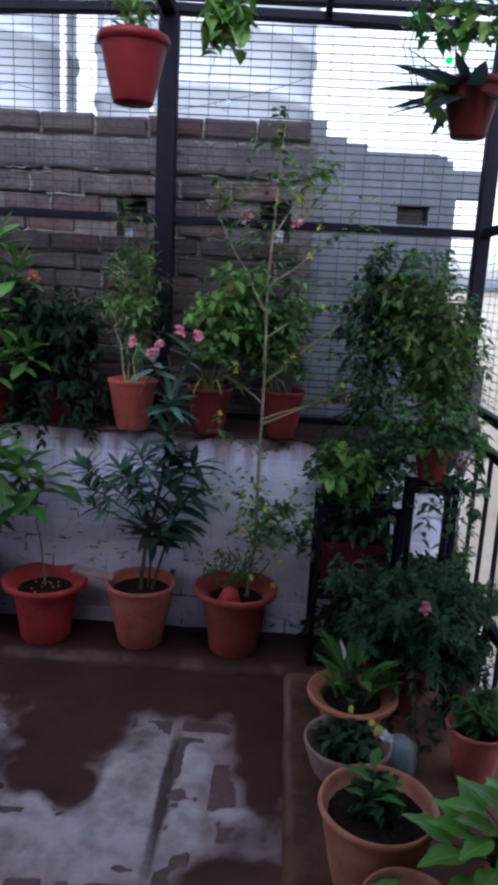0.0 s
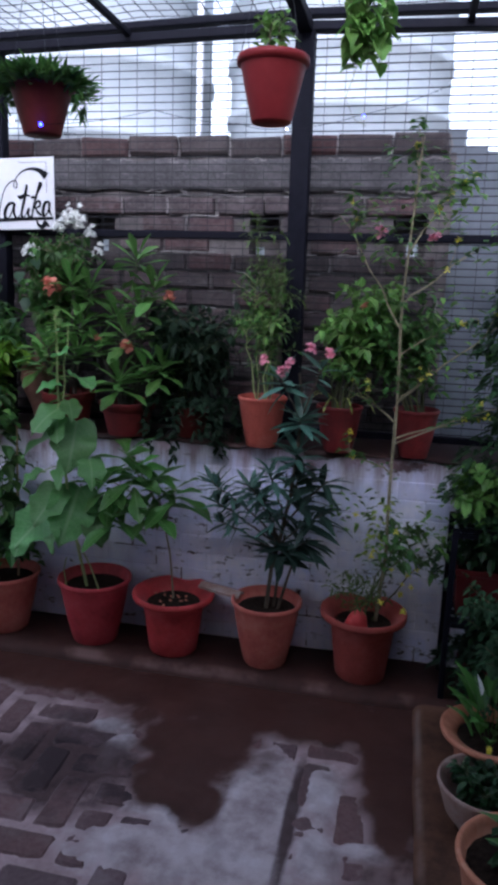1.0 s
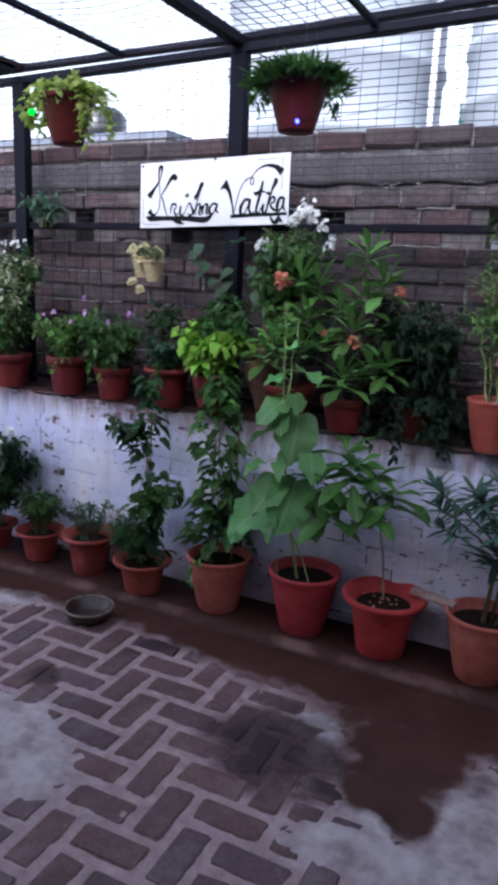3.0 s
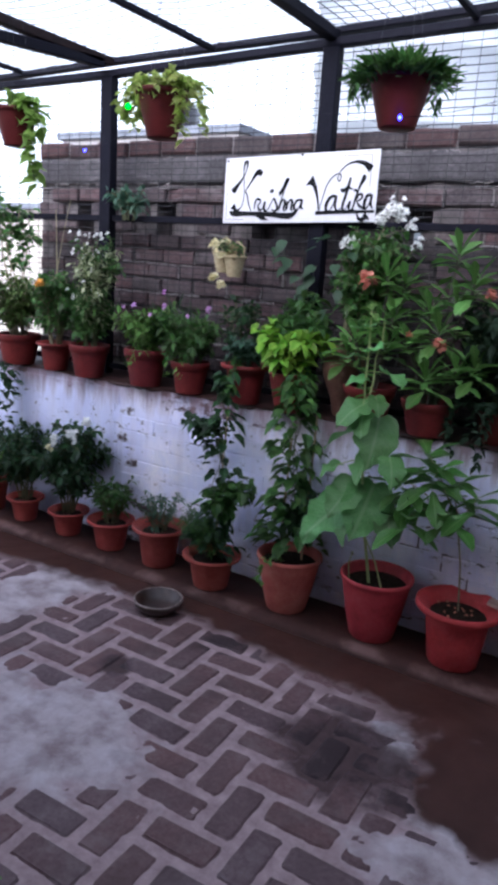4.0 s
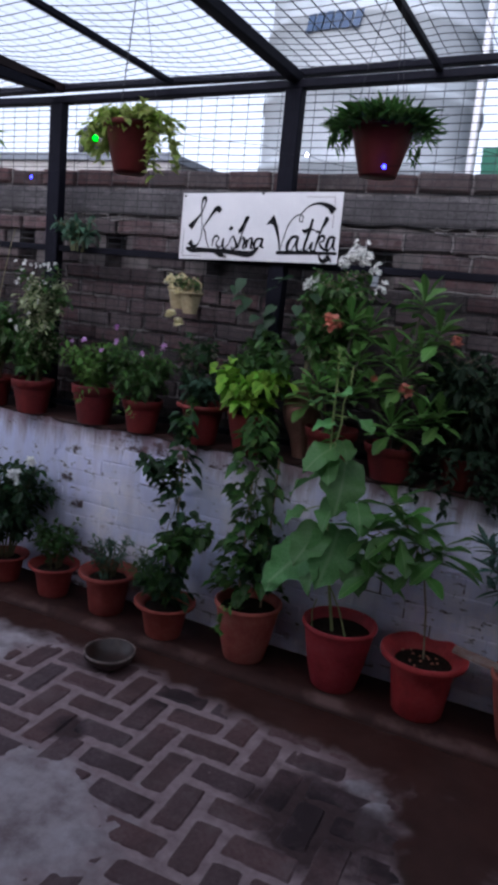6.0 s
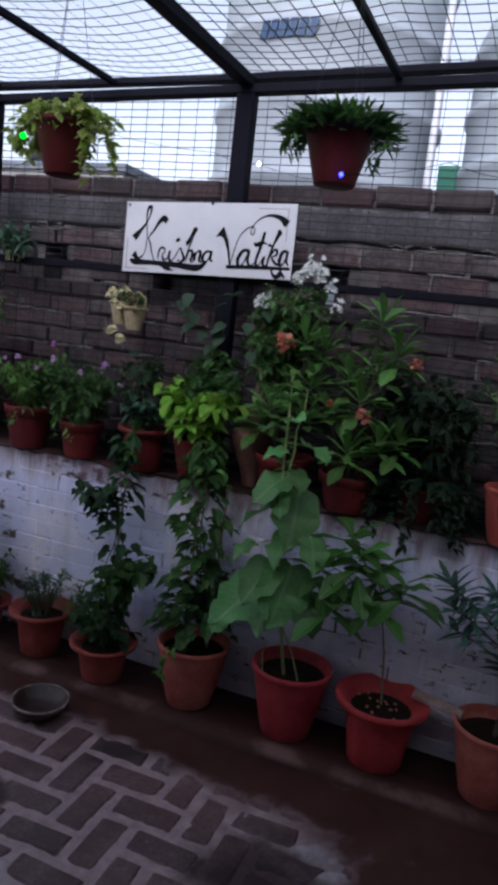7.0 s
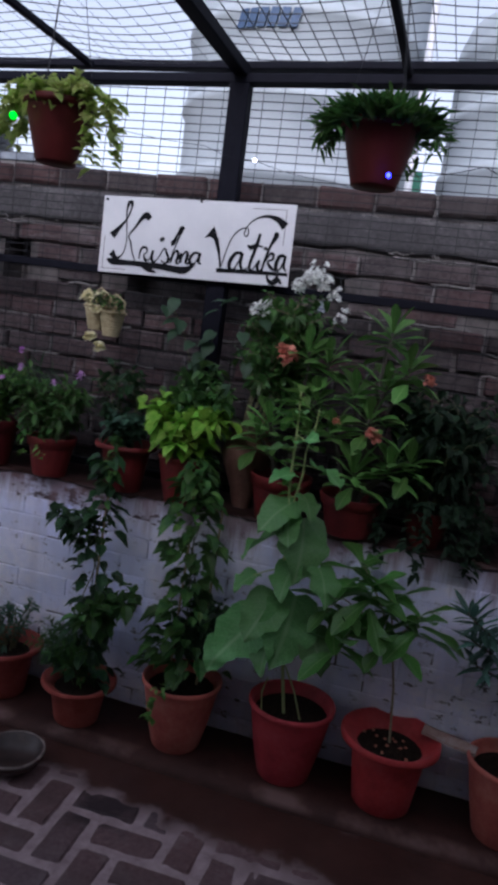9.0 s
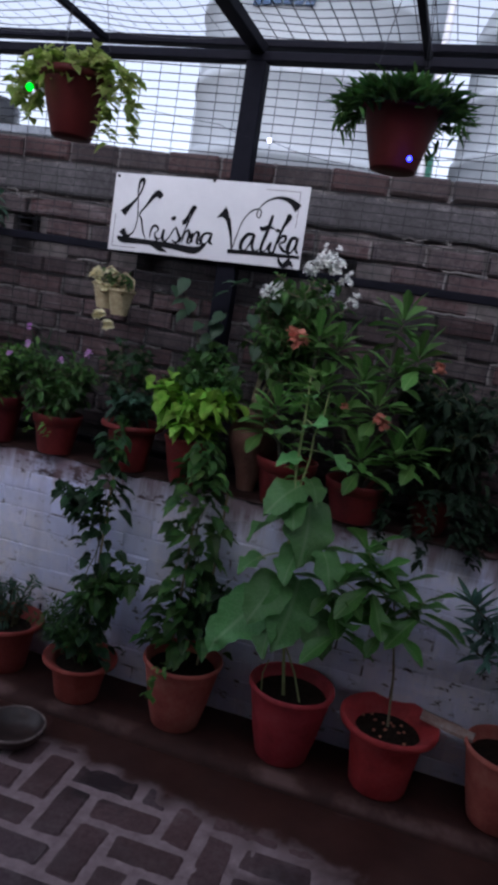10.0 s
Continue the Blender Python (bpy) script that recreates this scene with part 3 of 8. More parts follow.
def plate(s, xs, zs, y0, y1, solid):
    """A wall slab on a grid of x and z lines, one joined skin, with the cells left out where solid() says no."""
    nx, nz = len(xs), len(zs)
    verts = [(x, y, z) for y in (y0, y1) for z in zs for x in xs]
    on = [[solid((xs[i] + xs[i + 1]) / 2, (zs[k] + zs[k + 1]) / 2) for k in range(nz - 1)] for i in range(nx - 1)]

    def at(i, k, back):
        return back * nx * nz + k * nx + i
    faces = []
    for i in range(nx - 1):
        for k in range(nz - 1):
            if not on[i][k]:
                continue
            faces.append((at(i, k, 0), at(i + 1, k, 0), at(i + 1, k + 1, 0), at(i, k + 1, 0)))
            faces.append((at(i, k, 1), at(i, k + 1, 1), at(i + 1, k + 1, 1), at(i + 1, k, 1)))
            for di, dk, a, b in ((-1, 0, (i, k + 1), (i, k)), (1, 0, (i + 1, k), (i + 1, k + 1)), (0, -1, (i, k), (i + 1, k)), (0, 1, (i + 1, k + 1), (i, k + 1))):
                p, q = i + di, k + dk
                if not (0 <= p < nx - 1 and 0 <= q < nz - 1 and on[p][q]):
                    faces.append((at(*a, 0), at(*a, 1), at(*b, 1), at(*b, 0)))
    used = sorted({v for f in faces for v in f})
    re = {v: n for n, v in enumerate(used)}
    s.add([verts[v] for v in used], [tuple(re[v] for v in f) for f in faces])


def walls():
    """Parapet core and ledge, neighbour's wall core with putlog holes, concrete wall, plain unseen light blockers."""
    s = Skin()
    s.box(X0, X1, WALL_Y + 0.0065, 3.40, -0.03, LEDGE_Z - 0.012)
    core = tagged(put("wall_north", s.mesh("wall_north", LIME_JOINT)), "white painted brick parapet, chipped and water stained", "wall", kind="structure")
    # ledge: damp red cement, slumped over the wall's edge in uneven tongues
    s = Skin()
    n = 420
    rows = []
    for i in range(n + 1):
        x = X0 + (X1 - X0) * i / n
        d = 0.008 + 0.026 * max(0.0, noise.fractal(Vector((x * 4.2, 3.3, 0.0)), 0.7, 2.1, 4) + 0.18)
        f = 0.004 * noise.noise(Vector((x * 13, 0, 0)))
        rows.append([(x, WALL_Y + 0.012, LEDGE_Z - d), (x, WALL_Y - 0.003, LEDGE_Z - d + 0.002), (x, WALL_Y - 0.006 + f, LEDGE_Z - 0.6 * d), (x, WALL_Y - 0.002 + f, LEDGE_Z - 0.006),
                     (x, WALL_Y + 0.014 + f, LEDGE_Z - 0.0005), (x, WALL_Y + 0.05, LEDGE_Z), (x, 3.405, LEDGE_Z), (x, 3.405, LEDGE_Z - 0.011)])
    s.add([v for r in rows for v in r], [(i * 8 + j, (i + 1) * 8 + j, (i + 1) * 8 + (j + 1) % 8, i * 8 + (j + 1) % 8) for i in range(n) for j in range(8)] + [tuple(range(8))[::-1], tuple(n * 8 + j for j in range(8))])
    tagged(put("ledge", s.mesh("ledge", LEDGE_MUD, True)), "damp reddish cement ledge slumped over the parapet's edge", "ledge", kind="structure")
    # neighbour's wall: core behind the brick faces, with putlog holes
    holes = [(x, z) for x, z in ((-3.80, 1.94), (-3.14, 1.935), (-2.455, 1.94), (-1.578, 1.937), (-0.74, 1.94), (-0.06, 1.945))]
    gaps = [(-1.632, 1.882), (-0.795, 1.856), (-0.045, 1.886)]
    x_end = 0.12
    xs = sorted([-4.2, x_end] + [x + d for x, z in holes for d in (-0.075, 0.075)])
    zs = sorted([0.9, 2.30] + [z + d for x, z in holes for d in (-0.10, 0.10)])
    s = Skin()
    plate(s, xs, zs, OLD_Y + 0.02, OLD_Y + 0.175, lambda x, z: not any(abs(x - a) < 0.075 and abs(z - b) < 0.10 for a, b in holes))
    far_side = tagged(put("wall_neighbour", s.mesh("wall_neighbour", OLD_MORTAR)), "weathered bare brick wall of the neighbouring roof, lime-smeared joints", "wall", kind="structure")
    for a, b in holes:
        s = Skin()
        g = [g for g in gaps if abs(g[0] - a) < 0.075]
        gx, gz = g[0] if g else (a, b)
        plate(s, sorted({a - 0.095, gx - 0.026, gx + 0.026, a + 0.095}), sorted({b - 0.12, max(b - 0.119, gz - 0.03), gz + 0.03, b + 0.12}), OLD_Y + 0.177, OLD_Y + 0.22,
              lambda x, z: not (g and abs(x - gx) < 0.026 and abs(z - gz) < 0.03))
        part("hole_back", s, OLD_MORTAR, far_side, "broken brick at the back of the putlog hole")
    # grey rendered wall east of the brick wall, stepped down, with a small dark vent
    s = Skin()
    plate(s, [0.035, 0.16, 0.26, 0.36, 0.525, 0.675, 0.70, 0.74, 0.77, 0.80, 0.95], [0.5, 1.965, 2.055, 2.10, 2.225, 2.265, 2.285, 2.292, 2.325, 2.35, 2.42], 3.556, 3.66,
          lambda x, z: z < (2.42 if x < 0.16 else 2.35 if x < 0.26 else 2.325 if x < 0.36 else 2.292 if x < 0.70 else 2.285 if x < 0.74 else 2.265 if x < 0.77 else 2.225)
          and not (0.525 < x < 0.675 and 1.965 < z < 2.055) and not (x > 0.80 and z < 2.10))
    con = tagged(put("wall_concrete", s.mesh("wall_concrete", CONCRETE)), "grey cement rendered wall stepping down, with a small vent", "wall", kind="structure")
    s = Skin()
    s.box(0.524, 0.676, 3.63, 3.65, 1.964, 2.056)
    part("vent_back", s, DARK_GLASS, con, "dark vent opening")
    s = Skin()
    s.box(0.505, 0.69, 3.534, 3.554, 2.056, 2.072)
    part("vent_lintel", s, CONCRETE, con)
    # unseen walls and a slab round the camera, added to hold back light
    for nm, b in (("wall_south", (X0 - 0.2, X1 + 0.2, BACK_Y - 0.2, BACK_Y, -0.05, 2.998)), ("wall_west", (X0 - 0.2, X0, BACK_Y, 3.0, -0.05, 0.95)), ("ceiling_south", (X0 - 0.2, X1 + 0.2, BACK_Y - 0.2, 0.42, 3.0, 3.15)), ("wall_east", (X1 + 0.05, X1 + 0.2, BACK_Y, 1.75, -0.05, 2.998))):
        s = Skin()
        s.box(*b)
        tagged(put(nm, s.mesh(nm, RENDER_PLAIN)), "plain unseen block added to hold back light", "wall", kind="structure")
    return core, far_side, holes


NORTH, OLD, HOLES = walls()


# ---------------------------------------------------------------- steel cage
POSTS = (-4.86, -3.42, -2.01, -0.548, 0.845)
BEAM_Z, ROOF_Z = 2.705, 2.775


def bar(x0, x1, y0, y1, z0, z1, bev=0.004):
    """A square steel section with eased edges."""
    s = Skin()
    lens = (x1 - x0, y1 - y0, z1 - z0)
    ax = max(range(3), key=lambda i: lens[i])
    lo, hi = (x0, y0, z0), (x1, y1, z1)
    b, c = [i for i in range(3) if i != ax]
    ring = []
    for p, q, dp, dq in ((lo[b], lo[c], 1, 0), (hi[b], lo[c], -1, 0), (hi[b], lo[c], 0, 1), (hi[b], hi[c], 0, -1),
                         (hi[b], hi[c], -1, 0), (lo[b], hi[c], 1, 0), (lo[b], hi[c], 0, -1), (lo[b], lo[c], 0, 1)):
        ring.append((p + dp * bev, q + dq * bev))
    verts = []
    for e in (lo[ax], hi[ax]):
        for p, q in ring:
            v = [0, 0, 0]
            v[ax], v[b], v[c] = e, p, q
            verts.append(tuple(v))
    s.add(verts, [(i, (i + 1) % 8, 8 + (i + 1) % 8, 8 + i) for i in range(8)] + [tuple(range(8))[::-1], tuple(range(8, 16))])
    return s


def low_rise(x):
    """How far the lower beam stands above its mean level: the frame climbs to the east and dips at its end."""
    return float(np.interp(x, (-4.4, -3.42, -2.01, -0.548, 0.86), (-0.030, -0.026, 0.004, 0.040, 0.008)))


def roof_rise(x):
    return float(np.interp(x, (-4.5, -3.42, -2.01, -1.1, -0.548, 0.86), (-0.066, -0.038, -0.021, 0.009, 0.018, 0.004)))


def sloped(s, rise):
    s.v = [(x, y, z + rise(x)) for x, y, z in s.v]
    return s


def wire_line(s, a, b, r, n, wob, key):
    a, b = Vector(a), Vector(b)
    pts = []
    for i in range(n + 1):
        p = a.lerp(b, i / n)
        k = Vector((key * 3.7, i * 0.55, key))
        pts.append(p + Vector((noise.noise(k), noise.noise(k + Vector((9, 0, 0))), noise.noise(k + Vector((0, 9, 0))))) * wob)
    tube(s, pts, r, r, 4)


def cage():
    c = thing("steel_cage", 0, 0, 0, "black painted steel frame cage with welded wire mesh over the terrace", "cage")
    c["kind"] = "structure"
    for x in POSTS[:-1]:
        part("post", bar(x - 0.042, x + 0.042, 3.20, 3.262, LEDGE_Z, BEAM_Z + low_rise(x)), STEEL, c)
    bays = [X0] + list(POSTS[:-1]) + [X1 + 0.03]
    for a, b in zip(bays, bays[1:]):
        part("beam", sloped(bar(a, b, 3.20, 3.262, BEAM_Z, BEAM_Z + 0.038), low_rise), STEEL, c)
        part("roof_beam", sloped(bar(a, b, 3.232, 3.285, ROOF_Z + 0.018, ROOF_Z + 0.05), roof_rise), STEEL, c)
    part("mid_rail", bar(X0, X1, 3.222, 3.258, 1.895, 1.93), STEEL, c)
    part("bottom_rail", bar(X0, X1, 3.222, 3.258, 1.02, 1.05), STEEL, c)
    for i, x in enumerate(POSTS):
        part("rafter", bar(x - 0.03, x + 0.03, BACK_Y, 3.23, ROOF_Z - 0.038, ROOF_Z + 0.009), RUST_STEEL if i == 1 else STEEL, c)
        if i:
            xm = (-4.14, -2.695, -1.34, 0.12)[i - 1]
            part("purlin", bar(xm - 0.014, xm + 0.014, BACK_Y, 3.215, ROOF_Z - 0.025, ROOF_Z + 0.001, 0.003), STEEL, c)
    # sloping strut under one rafter, with a short spacer
    s = bar(-0.03, 0.03, -1.02, 1.02, -0.025, 0.025)
    part("strut", s, STEEL, c, m=pose(-3.42, 2.14, 2.658, 4.7, 0, 0))
    part("spacer", bar(-3.435, -3.405, 2.31, 2.35, 2.69, ROOF_Z - 0.039), STEEL, c)
    # north mesh, bay by bay
    ends = [X0] + list(POSTS)
    for i in range(len(ends) - 1):
        s = Skin()
        a, b = ends[i], ends[i + 1]
        n = int(round((b - a) / 0.0885))
        for k in range(n + 1):
            x = a + (b - a) * k / n
            wire_line(s, (x, MESH_Y, 1.0), (x, MESH_Y, BEAM_Z + 0.03 + low_rise(x)), 0.0016, 8, 0.004, k + 31 * i)
        for k in range(52):
            z = 1.02 + k * 0.0335
            wire_line(s, (a, MESH_Y + 0.003, z), (b, MESH_Y + 0.003, z), 0.0034 if i == 4 else 0.0025, 10, 0.003, k + 57 * i + 400)
        part("wire_panel", s, WIRE, c)["kind"] = "stuff"
    # roof mesh, sagging between the rafters
    for i in range(len(ends) - 1):
        s = Skin()
        a, b = ends[i], ends[i + 1]
        n = int(round((b - a) / 0.069))
        across = 0.0009 if i < 3 else 0.002      # the western rolls have finer cross wires

        def sag(u, y):
            return -0.028 * math.sin(math.pi * ((2 * u) % 1.0)) * (0.6 + 0.4 * math.sin(y * 2.1 + i)) + 0.004 * noise.noise(Vector((u * 9, y * 4, i)))
        ys = [BACK_Y + (3.22 - BACK_Y) * j / 26 for j in range(27)]
        for k in range(n + 1):
            u = k / n
            x = a + (b - a) * u
            tube(s, [(x, y, ROOF_Z + 0.048 + roof_rise(x) + sag(u, y)) for y in ys], across, across, 4)
        for j in range(int((3.22 - BACK_Y) / 0.072)):
            y = 3.20 - j * 0.072
            tube(s, [(a + (b - a) * q / 12, y + 0.003 * math.sin(q), ROOF_Z + 0.047 + roof_rise(a + (b - a) * q / 12) + sag(q / 12, y)) for q in range(13)], 0.002, 0.002, 4)
        part("roof_wire_panel", s, WIRE, c)["kind"] = "stuff"
    # east side: posts, rails, bars and mesh
    for y in (1.8, 0.4, -1.0):
        part("post", bar(X1 - 0.02, X1 + 0.04, y - 0.035, y + 0.035, 0.03, BEAM_Z), STEEL, c)
    part("post", bar(X1 - 0.03, X1 + 0.03, 3.195, 3.262, LEDGE_Z, BEAM_Z), STEEL, c)
    part("beam", bar(X1 - 0.02, X1 + 0.04, BACK_Y, 3.12, BEAM_Z + 0.002, BEAM_Z + 0.042), STEEL, c)
    for z in (1.02, 1.15, 1.90, 0.40):
        part("side_rail", bar(X1 - 0.008, X1 + 0.028, BACK_Y, 3.19, z, z + 0.036), STEEL, c)
    for k in range(24):
        y = 3.10 - k * 0.19
        part("grille_bar", bar(X1 + 0.002, X1 + 0.018, y - 0.008, y + 0.008, 0.06, 1.019, 0.002), STEEL, c)
    s = Skin()
    for k in range(52):
        y = BACK_Y + 0.02 + k * 0.0885
        wire_line(s, (X1 + 0.01, y, 1.15), (X1 + 0.01, y, BEAM_Z), 0.0013, 8, 0.004, k + 900)
    for k in range(46):
        z = 1.18 + k * 0.0335
        wire_line(s, (X1 + 0.013, BACK_Y, z), (X1 + 0.013, 3.12, z), 0.0019, 14, 0.003, k + 990)
    part("wire_panel", s, WIRE, c)["kind"] = "stuff"


cage()


# ---------------------------------------------------------------- beyond the cage
def ground_outside():
    s = Skin()
    s.box(-400, 400, -300, 600, -6.3, -6.0)
    tagged(put("ground", s.mesh("ground", plain("dusty_ground", (0.16, 0.13, 0.10), (0.24, 0.20, 0.16), 0.3, 0.95))), "dusty town ground far below the roofs", "ground", kind="structure")
    s = Skin()
    s.box(X0 - 0.2, X1 + 0.2, BACK_Y - 0.2, 3.41, -6.0, -0.04)
    tagged(put("building_base", s.mesh("building_base", HOUSE_GREY)), "rendered house below the roof terrace", "building", kind="structure")
    s = Skin()
    s.box(-4.2, 0.95, 3.66, 7.5, -6.0, 1.45)
    s.box(-4.2, 0.95, 3.44, 3.66, -6.0, 0.9)
    tagged(put("neighbour_roof", s.mesh("neighbour_roof", CONCRETE)), "neighbour's grey concrete roof slab", "building", kind="structure")


ground_outside()


def water_tank(x, y, r, z0, h, label, mark):
    t = thing("water_tank", x, y, z0, label, "water tank", "roof water tanks")
    s = Skin()
    prof = [(r * 0.97, 0.0), (r, 0.02)]
    k = 5
    for i in range(k):
        a, b = 0.06 + (h - 0.35) * i / k, 0.06 + (h - 0.35) * (i + 1) / k
        prof += [(r * 0.985, a), (r * 0.985, b - 0.09), (r * 1.012, b - 0.075), (r * 1.012, b - 0.03), (r * 0.985, b - 0.015)]
    prof += [(r * 0.985, h - 0.26), (r * 0.93, h - 0.16), (r * 0.6, h - 0.03), (r * 0.28, h)]
    lathe(s, prof, 64)
    part("body", s, TANK, t, smooth=True)
    s = Skin()
    lathe(s, [(r * 0.3, h + 0.002), (r * 0.3, h + 0.05), (r * 0.26, h + 0.07), (0.02, h + 0.09)], 40)
    part("lid", s, TANK, t)
    for a in range(4):
        q = math.pi / 4 + a * math.pi / 2
        s = Skin()
        s.box(r * 0.6 * math.cos(q) - 0.1, r * 0.6 * math.cos(q) + 0.1, r * 0.6 * math.sin(q) - 0.1, r * 0.6 * math.sin(q) + 0.1, 1.45 - z0, -0.002)
        part("support_pier", s, CONCRETE, t, "grey block pier under the tank")
    if mark:
        # maker's mark as plain slanting blocks
        a0, a1, zc, hh = mark
        n = 6
        for i in range(n):
            s = Skin()
            b0 = a0 + (a1 - a0) * i / n
            b1 = b0 + (a1 - a0) / n * 0.78
            rr = r * 1.016
            pts = []
            for z, sh in ((zc - hh, 0.0), (zc + hh, 0.03)):
                for q in (b0 + sh, b1 + sh):
                    pts.append((rr * math.cos(q), rr * math.sin(q), z))
            s.add(pts + [(0.985 * p[0], 0.985 * p[1], p[2]) for p in pts], [(0, 1, 3, 2), (4, 6, 7, 5), (0, 2, 6, 4), (1, 5, 7, 3), (2, 3, 7, 6), (0, 4, 5, 1)])
            part("mark", s, TANK_MARK, t, "navy printed block on the tank")
    return t


# the tanks stand on the neighbour's roof behind the brick wall
water_tank(-2.19, 4.95, 0.735, 1.75, 2.45, "large pale plastic water tank with moulded ribs and navy maker's mark", (radians(251), radians(279), 1.63, 0.048))
water_tank(-0.58, 4.90, 0.70, 1.75, 1.95, "pale plastic water tank with moulded ribs", None)


def pipe_run():
    p = thing("water_pipe", -1.42, 4.6, 1.45, "white plastic water pipe rising beside the tanks", "pipe")
    s = Skin()
    tube(s, [(0, 0, 0), (0, 0, 1.2), (0, 0, 2.6)], 0.022, 0.022, 10)
    part("pipe", s, SIGN_WHITE, p, smooth=True)
    s = Skin()
    lathe(s, [(0.03, 0.9), (0.034, 0.91), (0.034, 0.96), (0.03, 0.97)], 12)
    part("coupling", s, SIGN_WHITE, p)
    g = thing("green_crate", -1.63, 6.8, 2.70, "small green plastic crate on the neighbour's roof", "crate")
    s = Skin()
    for z in (0.36, 0.42, 0.48):
        s.box(-0.09, 0.09, -0.07, 0.07, z, z + 0.045)
    s.box(-0.084, 0.084, -0.064, 0.064, 0.3, 0.52)
    part("body", s, GREEN_PLASTIC, g)
    s = Skin()
    s.box(-0.12, 0.12, -0.1, 0.1, -1.25, 0.298)
    part("pedestal", s, CONCRETE, g, "grey block pedestal")


pipe_run()


def far_house(x, y, w, d, top, material, label, floors=2, base=-6.0, drop=2.1):
    h = thing("house", x, y, base, label, "house", "distant houses")
    s = Skin()
    s.box(-w / 2, w / 2, 0, d, 0, top - base)
    part("wall", s, material, h)
    s = Skin()
    s.box(-w / 2 - 0.1, w / 2 + 0.1, -0.1, d + 0.1, top - base + 0.002, top - base + 0.14)
    part("roof", s, CONCRETE, h)
    n = max(2, int(w / 2.4))
    for fl in range(floors):
        for i in range(n):
            wx = -w / 2 + w * (i + 0.5) / n
            wz = top - base - drop - fl * 2.6
            win = put("window", (lambda q: (q.box(-0.5, 0.5, -0.03, 0.06, 0, 1.1), q)[1])(Skin()).mesh("window", DARK_GLASS), h, pose(wx, 0, wz))
            f = Skin()
            f.box(-0.58, 0.58, -0.06, 0.02, -0.09, -0.004)
            part("sill", f, CONCRETE, win)
    return h


far_house(-14.0, 13.0, 9.0, 6.0, 2.75, HOUSE_PALE, "pale cream rendered house across the lane", drop=4.4, floors=1)
far_house(-10.6, 12.0, 4.6, 5.0, 4.15, HOUSE_GREY, "pale grey rendered house with flat roof")
far_house(3.2, 9.5, 4.0, 4.0, 1.7, HOUSE_PALE, "pale rendered house beyond the railing", 2)
far_house(5.2, 4.2, 3.6, 4.5, 1.25, HOUSE_YELLOW, "yellow rendered house beyond the railing", 2)


def roof_tank_far():
    t = thing("water_tank", -10.3, 12.6, 4.29, "dark plastic water tank on a distant flat roof", "water tank", "roof water tanks")
    s = Skin()
    lathe(s, [(0.5, 0), (0.53, 0.05), (0.53, 0.45), (0.4, 0.6), (0.2, 0.64)], 28)
    part("body", s, DARK_GLASS, t, smooth=True)


roof_tank_far()


# ---------------------------------------------------------------- plants: shared forms
PROFILES = {
    "small": ((0, 0), (0.45, 1), (1, 0)),
    "oval": ((0, 0), (0.25, 0.85), (0.6, 0.95), (1, 0)),
    "lance": ((0, 0), (0.3, 0.9), (0.65, 0.8), (1, 0)),
    "obovate": ((0, 0), (0.3, 0.5), (0.7, 1.0), (0.93, 0.5), (1, 0)),
    "heart": ((-0.16, 0.3), (0.0, 0.85), (0.25, 1.0), (0.55, 0.75), (0.82, 0.32), (1, 0)),
    "round": ((-0.2, 0.32), (-0.06, 0.82), (0.18, 1.0), (0.48, 0.93), (0.76, 0.6), (0.93, 0.24), (1, 0)),
    "broad": ((0, 0), (0.12, 0.55), (0.32, 0.95), (0.58, 0.9), (0.82, 0.45), (1, 0)),
}
UP = Vector((0, 0, 1))


def leaf(s, p, d, L, W, kind="small", droop=0.25, fold=0.25, roll=0.0, wavy=0.0, ph=0.0):
    """One leaf, folded along its midrib, from p along d."""
    d = Vector(d).normalized()
    side = d.cross(UP)
    side = side.normalized() if side.length > 0.05 else Vector((1, 0, 0))
    if roll:
        side = Matrix.Rotation(roll, 3, d) @ side
    n = side.cross(d)
    p = Vector(p)
    verts, uvs, faces, prev = [], [], [], None
    for t, w in PROFILES[kind]:
        c = p + d * (t * L) - UP * (droop * L * max(0, t) ** 2)
        if w == 0:
            verts.append(c)
            uvs.append((0.5, t))
            cur = (len(verts) - 1,)
        else:
            h = w * W / 2
            lift = n * (h * fold * 2)
            wv = n * (wavy * h * math.sin(ph + t * 9))
            verts += [c - side * h + lift + wv, c, c + side * h + lift - wv]
            uvs += [(0.5 - 0.5 * w, t), (0.5, t), (0.5 + 0.5 * w, t)]
            cur = tuple(len(verts) - 3 + i for i in range(3))
        if prev:
            if len(prev) == 1:
                faces += [(prev[0], cur[1], cur[0]), (prev[0], cur[2], cur[1])]
            elif len(cur) == 1:
                faces += [(prev[0], prev[1], cur[0]), (prev[1], prev[2], cur[0])]
            else:
                faces += [(prev[0], prev[1], cur[1], cur[0]), (prev[1], prev[2], cur[2], cur[1])]
        prev = cur
    s.add(verts, faces, uvs)


def bend(a, b, out, n=7, rng=None, wob=0.0):
    """A stem's line from a to b, rising first and then leaning out."""
    a, b = Vector(a), Vector(b)
    mid = a.lerp(b, 0.5) + UP * (out * (b - a).length)
    pts = []
    for i in range(n):
        t = i / (n - 1)
        q = a * (1 - t) ** 2 + mid * 2 * t * (1 - t) + b * t * t
        if rng and 0 < i:
            q = q + Vector((rng.uniform(-1, 1), rng.uniform(-1, 1), rng.uniform(-0.5, 0.5))) * wob
        pts.append(q)
    return pts


def along(pts, t):
    f = max(0.0, min(0.9999, t)) * (len(pts) - 1)
    i = int(f)
    return pts[i].lerp(pts[i + 1], f - i), (pts[i + 1] - pts[i]).normalized()


